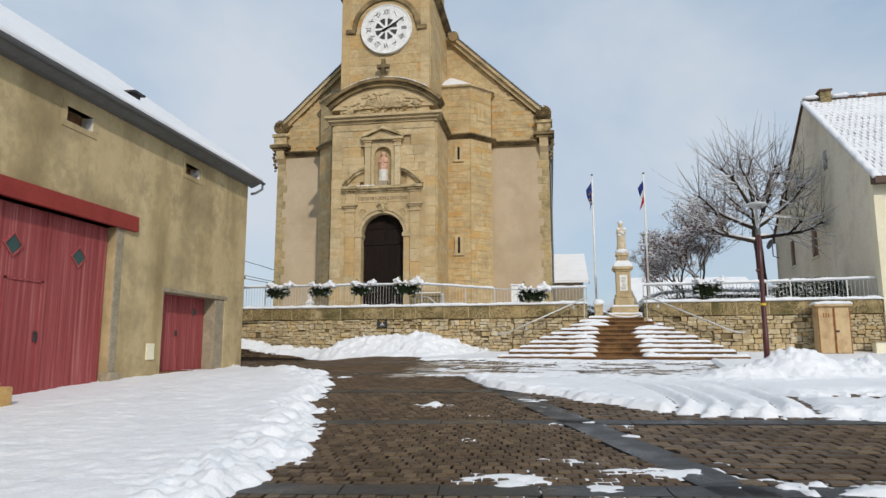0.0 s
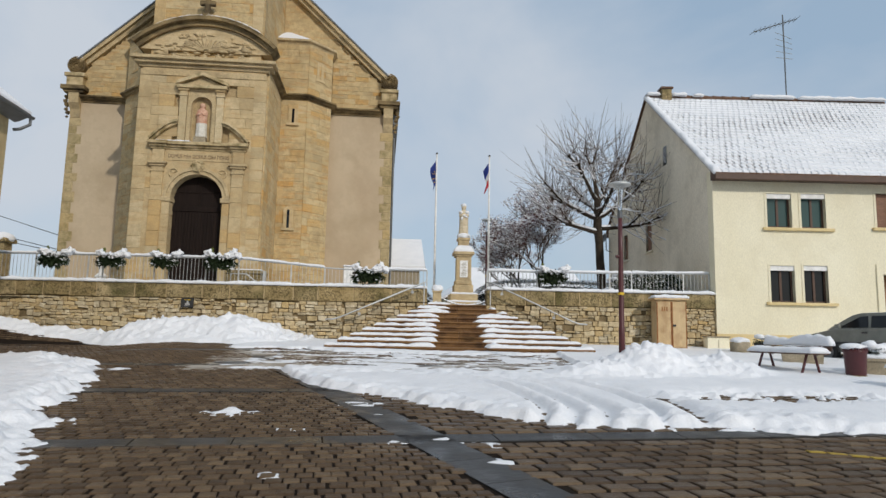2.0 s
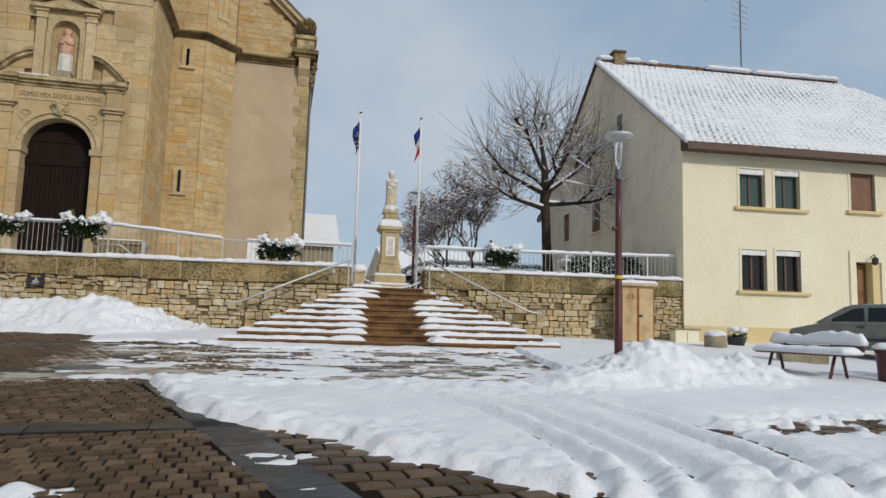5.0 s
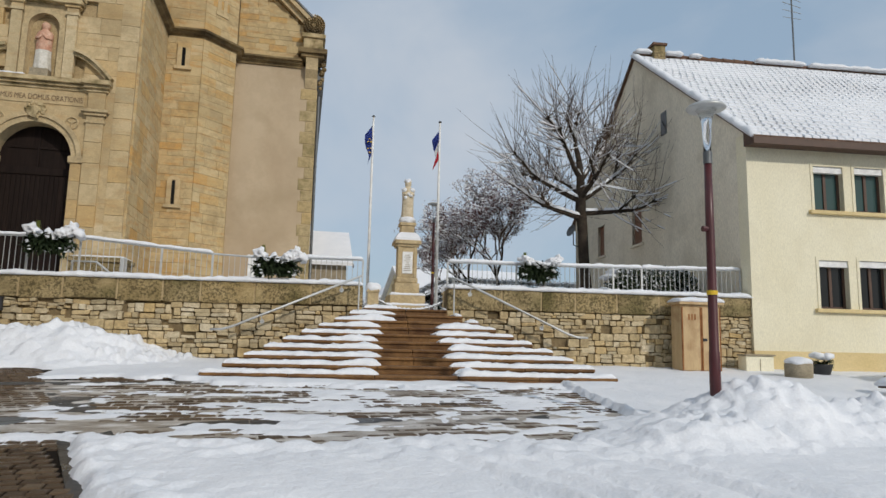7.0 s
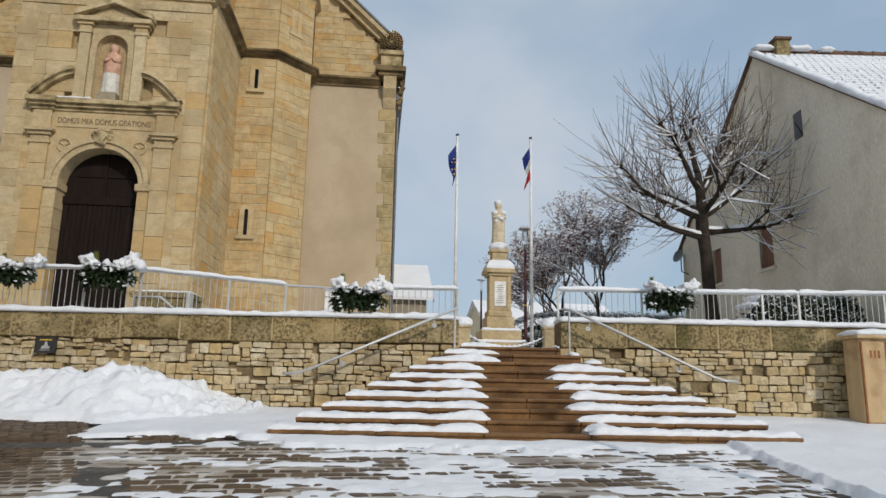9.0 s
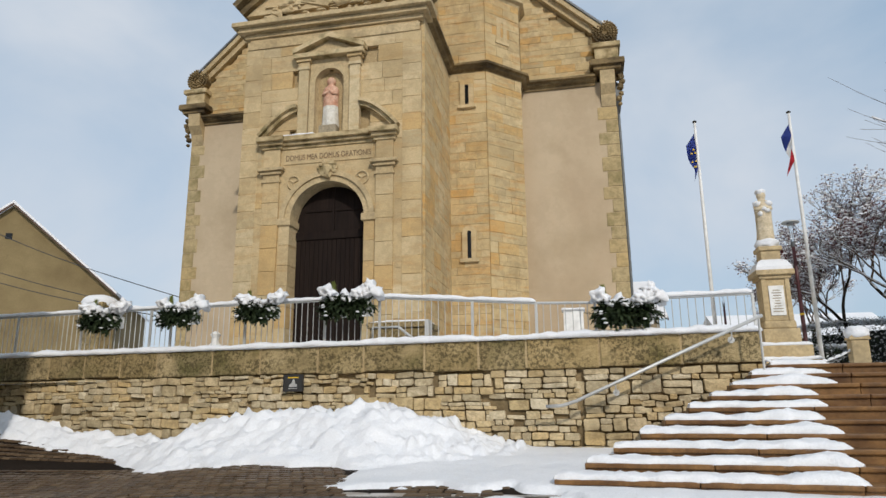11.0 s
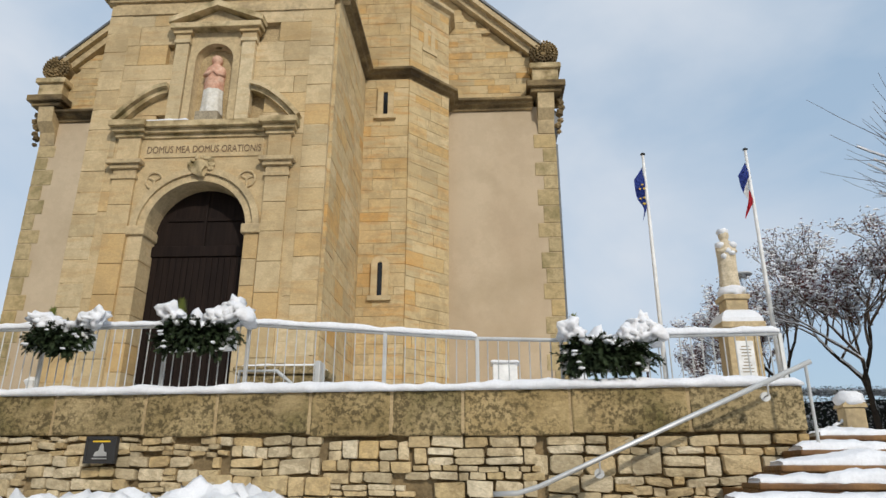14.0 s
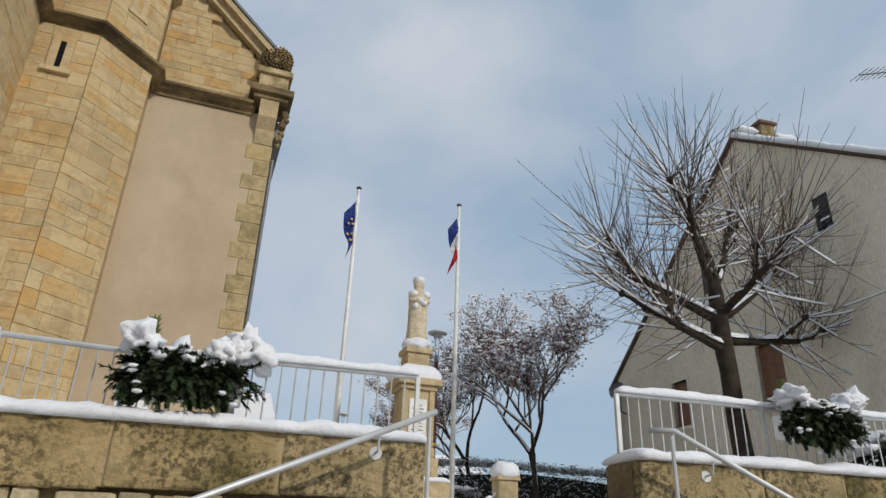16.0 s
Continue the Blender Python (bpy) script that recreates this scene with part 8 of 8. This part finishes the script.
def snow_depth(x, y):
    n1, n2, n3 = lattice(x, y, 1.3, 21), lattice(x, y, 0.42, 22), lattice(x, y, 0.16, 23)
    n4 = lattice(x, y, 0.09, 24)
    lump = 0.5 * np.abs(lattice(x, y, 0.30, 25)) + 0.35 * np.abs(lattice(x, y, 0.15, 26)) + 0.2 * n4
    fb = 0.55 * n1 + 0.34 * n2 + 0.24 * n3 + 0.10 * n4
    t = np.full(x.shape, -0.09)
    # bank before the barn
    e = interp(y, [-6, 4, 6, 8.2, 10, 11, 13.2, 14.6, 17.2, 18.6, 19.6, 20.6, 22], [-2.6, -2.6, -2.7, -2.85, -3.15, -3.55, -4.1, -4.8, -5.9, -7.2, -9.2, -13, -24])
    d = e - x + 0.55 * fb
    d = np.where(e - x < -0.75, np.minimum(d, -0.05), d)
    t = np.maximum(t, np.clip(d * 0.22, -0.09, 0.13) + np.where(d > 0, 0.03 * fb + 0.10 * lump * np.exp(-((d - 0.5) / 0.5) ** 2) + 0.012 * n4, 0))
    # ploughed field before the steps
    yb = interp(x, [-3, -2.0, -1.35, -0.82, 0.07, 0.9, 1.6, 2.2, 4, 5.8, 12, 30], [17.5, 16.0, 14.3, 13.6, 12.7, 11.85, 11.1, 10.85, 10.8, 10.65, 10.5, 10.5])
    yu = interp(x, [-3, -2.1, -1, 1, 3.2, 4.0, 5.0, 30], [15.0, 16.4, 16.2, 15.9, 15.7, 17.0, 26, 26])
    d = np.minimum(y - yb, yu - y) + 0.30 * fb
    berm = (0.040 * lump + 0.012 * n4 + 0.015 * n3) * np.exp(-((d - 0.5) / 0.5) ** 2)
    s = np.clip(d * 0.42, -0.09, 0.10) + np.where(d > 0, 0.025 * fb + berm * np.where(x < 5.5, 1, 0.3), 0)
    bend = 0.34 - 0.125 * (y - 12.5) ** 2 + 0.05 * n1 + 0.02 * n2
    rut, bank = 0, 0
    for xr, w in ((1.60, 0.09), (1.98, 0.11), (2.36, 0.12), (3.06, 0.09), (3.60, 0.14)):
        off_ = x - xr - bend
        rut = rut + np.exp(-(off_ / w) ** 2)
        bank = bank + np.exp(-((np.abs(off_) - 2.2 * w) / (0.8 * w)) ** 2)
    reach = ease((d + 0.1) / 0.3) * ease((15.6 - y) / 1.6)
    s = s + (0.012 * bank * (0.8 + 0.5 * n4) - 0.098 * np.clip(rut, 0, 1) * (0.95 + 0.12 * n4 + 0.1 * n2)) * np.where(y < 16.3, reach, 0)
    bare = np.exp(-(((x - 6.0) / 1.7) ** 2 + ((y - 13.15 - 0.06 * (x - 6)) / 0.50) ** 2) * 1.0)
    s = s - 0.24 * bare * (0.75 + 0.5 * n3 + 0.5 * n4)
    t = np.maximum(t, s)
    # slush left between the wheel tracks before the steps
    streak = lattice(x + 0.1 * y, y * 3.2, 0.9, 31) * 0.6 + lattice(x, y * 2.0, 0.35, 32) * 0.5
    zone = ease((y - 15.4) / 0.5) * ease((20.9 - y) / 0.3) * ease((x + 4.2) / 1.2) * ease((6.5 - x) / 1.5)
    t = np.maximum(t, (-0.002 + 0.014 * ease((x + 2.0) / 2.5) + 0.040 * streak + 0.012 * n4) * zone - 0.09 * (1 - zone))
    foot = ease((y - 19.75 - 0.9 * ease((-x - 0.8) / 1.2) + 0.25 * n2 + 0.2 * n3) / 0.4) * ease((x + 5) / 1.5) * ease((9.5 - x) / 1.0)
    t = np.maximum(t, -0.09 + foot * (0.145 + 0.03 * fb))
    # heaps along the wall and round the lamp
    u = (x - 2.13) * CT + (y - 23.68) * ST
    v = -(x - 2.13) * ST + (y - 23.68) * CT
    top = interp(u, [-32, -16, -12, -10.6, -9.4, -8.7, -7.6, -6.4, -5.5, -4.7, -4.1, -3.4, -3], [0.2, 0.2, 0.2, 0.22, 0.55, 0.72, 0.62, 0.80, 0.50, 0.16, 0.08, 0.03, -0.09])
    wid = interp(u, [-32, -11, -9.4, -6, -4.7, -3.6], [0.5, 0.55, 1.7, 1.8, 1.1, 0.5])
    vv = np.clip((-v - 0.25 + 0.25 * fb) / wid, -0.3, 1.6)
    prof = np.where(vv < 0.25, 1 - 0.6 * (0.25 - vv) ** 2, 1 - ease((vv - 0.25) / 0.85))
    clod = np.abs(lattice(x, y, 0.11, 27)) + 0.6 * np.abs(n4)
    heap = top * prof * (0.86 + 0.20 * n2 + 0.12 * n3) + (0.17 * (lump - 0.2) + 0.075 * (clod - 0.5)) * (top > 0.1) * ease((1.15 - vv) / 0.4)
    t = np.maximum(t, np.where(v < 0.1, heap - 0.09 * (vv > 0.98), -0.09))
    for cx_, cy_, rx_, ry_, hh in ((5.25, 16.35, 1.75, 1.25, 0.60), (6.4, 16.2, 1.8, 1.1, 0.34), (4.0, 15.6, 1.4, 0.9, 0.30)):
        q = np.hypot((x - cx_) / rx_, (y - cy_) / ry_) + 0.22 * n2 * 0.7
        t = np.maximum(t, hh * (1 - ease(q)) * (0.9 + 0.25 * n2) + (0.17 * (lump - 0.15) + 0.06 * (clod - 0.5)) * (1 - ease(q * 0.8)) + 0.05 - 0.16 * (q > 1))
    # by the parked car and benches
    # scraps on the paving
    for cx_, cy_, rx_, ry_, hh in ((-1.96, 11.66, 0.36, 0.24, 0.05), (-1.05, 8.95, 0.18, 0.15, 0.01), (-0.25, 7.0, 0.60, 0.38, 0.008), (0.45, 6.85, 0.45, 0.30, 0.006), (0.1, 7.9, 0.35, 0.16, 0.004), (-0.32, 12.4, 0.42, 0.28, 0.012), (-0.12, 11.7, 0.28, 0.22, 0.006), (-1.1, 10.7, 0.22, 0.13, -0.002), (0.43, 10.24, 0.40, 0.20, 0.006), (-0.07, 10.08, 0.16, 0.10, 0.004), (1.0, 10.0, 0.20, 0.11, 0.004), (0.68, 9.5, 0.26, 0.13, 0.002), (0.86, 9.3, 0.20, 0.10, 0.002), (1.3, 7.55, 0.75, 0.30, 0.008), (3.3, 6.5, 1.5, 0.8, 0.08), (-5.6, 15.8, 0.8, 0.25, 0.03)):
        q = np.hypot((x - cx_) / rx_, (y - cy_) / ry_) + 0.5 * n2 + 0.5 * n3 + 0.55 * n4
        t = np.maximum(t, (hh + 0.016) * (1 - ease(q)) * (1 + 0.9 * n4) - 0.002 - 0.1 * (q > 1.02))
    return t


sxs, sys_ = np.concatenate([np.arange(-14.0, -3.6, 0.07), np.arange(-3.6, 9.5, 0.042), np.arange(9.5, 24.0, 0.10)]), np.concatenate([np.arange(-8.0, 2.0, 0.14), np.arange(2.0, 6.0, 0.06), np.arange(6.0, 17.0, 0.04), np.arange(17.0, 24.45, 0.05)])
snow = sheet("snow_cover", sxs, sys_, lambda x, y: height(x, y) + snow_depth(x, y), M_SNOW, "ploughed and trodden snow lying over the square")


def slush_depth(x, y):
    """Grey half-melted slush that fills the joints where the wheels have run."""
    zone = ease((y - 15.5 + 0.3 * lattice(x, y, 0.5, 44)) / 0.5) * ease((21.0 - y) / 0.4) * ease((x + 4.6 + 0.4 * lattice(x, y, 0.6, 45)) / 1.0) * ease((6.8 - x) / 1.2)
    run = 0.6 * lattice(x + 0.1 * y, y * 3.0, 1.1, 41) + 0.4 * lattice(x, y * 1.6, 0.32, 42) + 0.25 * lattice(x, y, 0.1, 43)
    return (0.0115 + 0.012 * run) * zone - 0.06 * (1 - zone)


slush = sheet("slush", np.arange(-6.0, 7.6, 0.05), np.arange(15.0, 21.4, 0.05), lambda x, y: height(x, y) + slush_depth(x, y), M_SLUSH, "thin grey-brown slush between the setts before the steps")

# ---- paving ----
PA = math.atan(0.094)
pc, ps = math.cos(PA), math.sin(PA)


def in_band(x, y):
    """The dark slab strip that runs down the square, and the cross strips every 3.5 m."""
    d = (x - (1.1 - 0.368 * (y - 8.1))) * 0.938
    if abs(d) < 0.25:
        return 1
    c = (y - 0.094 * x - 10.22) / 3.45
    return 2 if abs(c - round(c)) * 3.45 < 0.17 else 0


def paved(x, y):
    if not (-7.8 < y < 24.0 and -14.5 < x < 12):
        return False
    e = float(np.interp(y, [4, 8.5, 11.4, 13.5, 18.4, 20.2, 22, 24], [-3.4, -3.9, -4.3, -5.7, -9.2, -14, -14.5, -14.5]))
    if x < e:
        return False
    if y > 20.6 and -2.2 < x < 6:
        return False
    side = x - (1.1 - 0.368 * (y - 8.1))
    if side > 0 and 12.9 < y < 15.4 and x > 0.8:
        return 4.0 < x < 8 and y < 14.2
    return True


pave = thing("paving", (0, 12, ground_z(0, 12)), 0, "wet brown stone setts crossed by dark slate strips", "", "", "structure")
pv, pf, single = [], [], 0
rnd = random.Random(99)
sett = bmesh.new()
v8 = [sett.verts.new(c) for c in ((-0.5, -0.5, 0), (0.5, -0.5, 0), (0.5, 0.5, 0), (-0.5, 0.5, 0), (-0.42, -0.40, 1), (0.42, -0.40, 1), (0.42, 0.40, 1), (-0.42, 0.40, 1), (-0.485, -0.48, 0.80), (0.485, -0.48, 0.80), (0.485, 0.48, 0.80), (-0.485, 0.48, 0.80))]
for f in ((4, 5, 6, 7), (8, 9, 5, 4), (9, 10, 6, 5), (10, 11, 7, 6), (11, 8, 4, 7), (0, 1, 9, 8), (1, 2, 10, 9), (2, 3, 11, 10), (3, 0, 8, 11)):
    sett.faces.new([v8[k] for k in f])
sett_me = bpy.data.meshes.new("sett")
sett.normal_update()
sett.to_mesh(sett_me)
sett.free()
sett_me.materials.append(M_PAVER)
SV = np.array([v.co[:] for v in sett_me.vertices])
SF = [tuple(p.vertices) for p in sett_me.polygons]
SW, SD = 0.138, 0.152
cells = []
# small setts on the barn side of the slate strip, larger ones on the other
for east, cw, cd in ((False, SW, SD), (True, 0.262, 0.215)):
    for j in range(int(-9.0 / cd), int(26 / cd)):
        lift_ = rnd.uniform(-0.01, 0.01)
        for i in range(int(-16 / cw), int(13 / cw)):
            a = (i + (0.5 if j % 2 else 0)) * cw + rnd.uniform(-0.012, 0.012)
            b = j * cd + lift_
            x, y = a * pc, b + a * 0.094
            if (x > 1.1 - 0.368 * (y - 8.1)) == east and paved(x, y) and not in_band(x, y):
                cells.append((x, y, cw * rnd.uniform(0.88, 0.96), cd * rnd.uniform(0.86, 0.93), rnd.uniform(-0.003, 0.005), rnd.uniform(-0.04, 0.04)))
hz = height(np.array([c[0] for c in cells]), np.array([c[1] for c in cells]))
loose = []
for (x, y, w, d, dz, r), z in zip(cells, hz):
    if -1.5 < x < 0.35 and 7.6 < y < 10.0 and single < 295:
        single += 1
        piece("sett", sett_me, pave, (x, y - 12, float(z) - pave.location.z - 0.022 + dz), (w, d, 0.035), PA + r)
    else:
        loose.append((x, y - 12, float(z) - pave.location.z - 0.022 + dz, w, d, PA + r))
L = np.array(loose)
c_, s_ = np.cos(L[:, 5])[:, None], np.sin(L[:, 5])[:, None]
lx, ly = SV[None, :, 0] * L[:, 3:4], SV[None, :, 1] * L[:, 4:5]
V = np.stack([L[:, 0:1] + lx * c_ - ly * s_, L[:, 1:2] + lx * s_ + ly * c_, L[:, 2:3] + SV[None, :, 2] * 0.035], -1).reshape(-1, 3)
faces = [tuple(k * 12 + q for q in f) for k in range(len(loose)) for f in SF]
me = bpy.data.meshes.new("setts")
me.from_pydata(V.tolist(), [], faces)
me.materials.append(M_PAVER)
ob = tagged(new("setts", me), "worn wet brown stone setts in running bond", "", "", "stuff")
ob.parent = pave


def slab_piece(cx_, cy_, l, w, ang):
    z = ground_z(cx_, cy_)
    ux, uy = math.cos(ang), math.sin(ang)
    bm = bmesh.new()
    top = []
    for a, b in ((-l / 2, -w / 2), (l / 2, -w / 2), (l / 2, w / 2), (-l / 2, w / 2)):
        x, y = cx_ + a * ux - b * uy, cy_ + a * uy + b * ux
        top.append((x, y, ground_z(x, y) + 0.012))
    hi = [bm.verts.new(p) for p in top]
    lo = [bm.verts.new((p[0], p[1], p[2] - 0.04)) for p in top]
    bm.faces.new(hi)
    for k in range(4):
        bm.faces.new((lo[k], lo[(k + 1) % 4], hi[(k + 1) % 4], hi[k]))
    part("slate_slab", bm, M_SLAB, pave, "", True)


y = -7.5
dang = math.atan2(1.0, -0.368)
while y < 19.5:
    l = rnd.uniform(0.55, 0.95)
    dy = l * math.sin(dang)
    cx_ = 1.1 - 0.368 * (y + dy / 2 - 8.1)
    slab_piece(cx_ , y + dy / 2, l - 0.01, 0.48, dang)
    y += dy
for k in range(-5, 4):
    yb_ = 10.22 + 3.45 * k
    x = -8.0
    while x < 12.0:
        l = rnd.uniform(0.6, 1.1)
        xm, ym = x + l / 2, yb_ + 0.094 * (x + l / 2)
        if paved(xm, ym) and in_band(xm, ym) == 2:
            slab_piece(xm, ym, l - 0.01, 0.33, PA)
        x += l
mh = thing("manhole_cover", (-3.1, 17.3, ground_z(-3.1, 17.3) + 0.006), 0, "round cast-iron manhole cover set in the setts", "manhole cover")
part("lid", lathe(bmesh.new(), [(0.32, -0.02), (0.32, 0.012), (0.30, 0.016)], 28), M_ZINC, mh)
part("rim", lathe(bmesh.new(), [(0.40, -0.02), (0.40, 0.010), (0.33, 0.010), (0.33, -0.02)], 28), M_ZINC, mh)
mark = tagged(new("road_marking"), "worn yellow painted line on the setts", "", "", "structure")
for k in range(5):
    x, y = 4.05 + k * 0.16, 9.78 - k * 0.085
    bm = bmesh.new()
    slab_z(bm, [(x, y - 0.05), (x + 0.13, y - 0.05 - 0.06), (x + 0.14, y + 0.02 - 0.06), (x + 0.01, y + 0.03)], ground_z(x, y) + 0.004, ground_z(x, y) + 0.0165)
    part("paint_patch", bm, M_PAINT, mark)
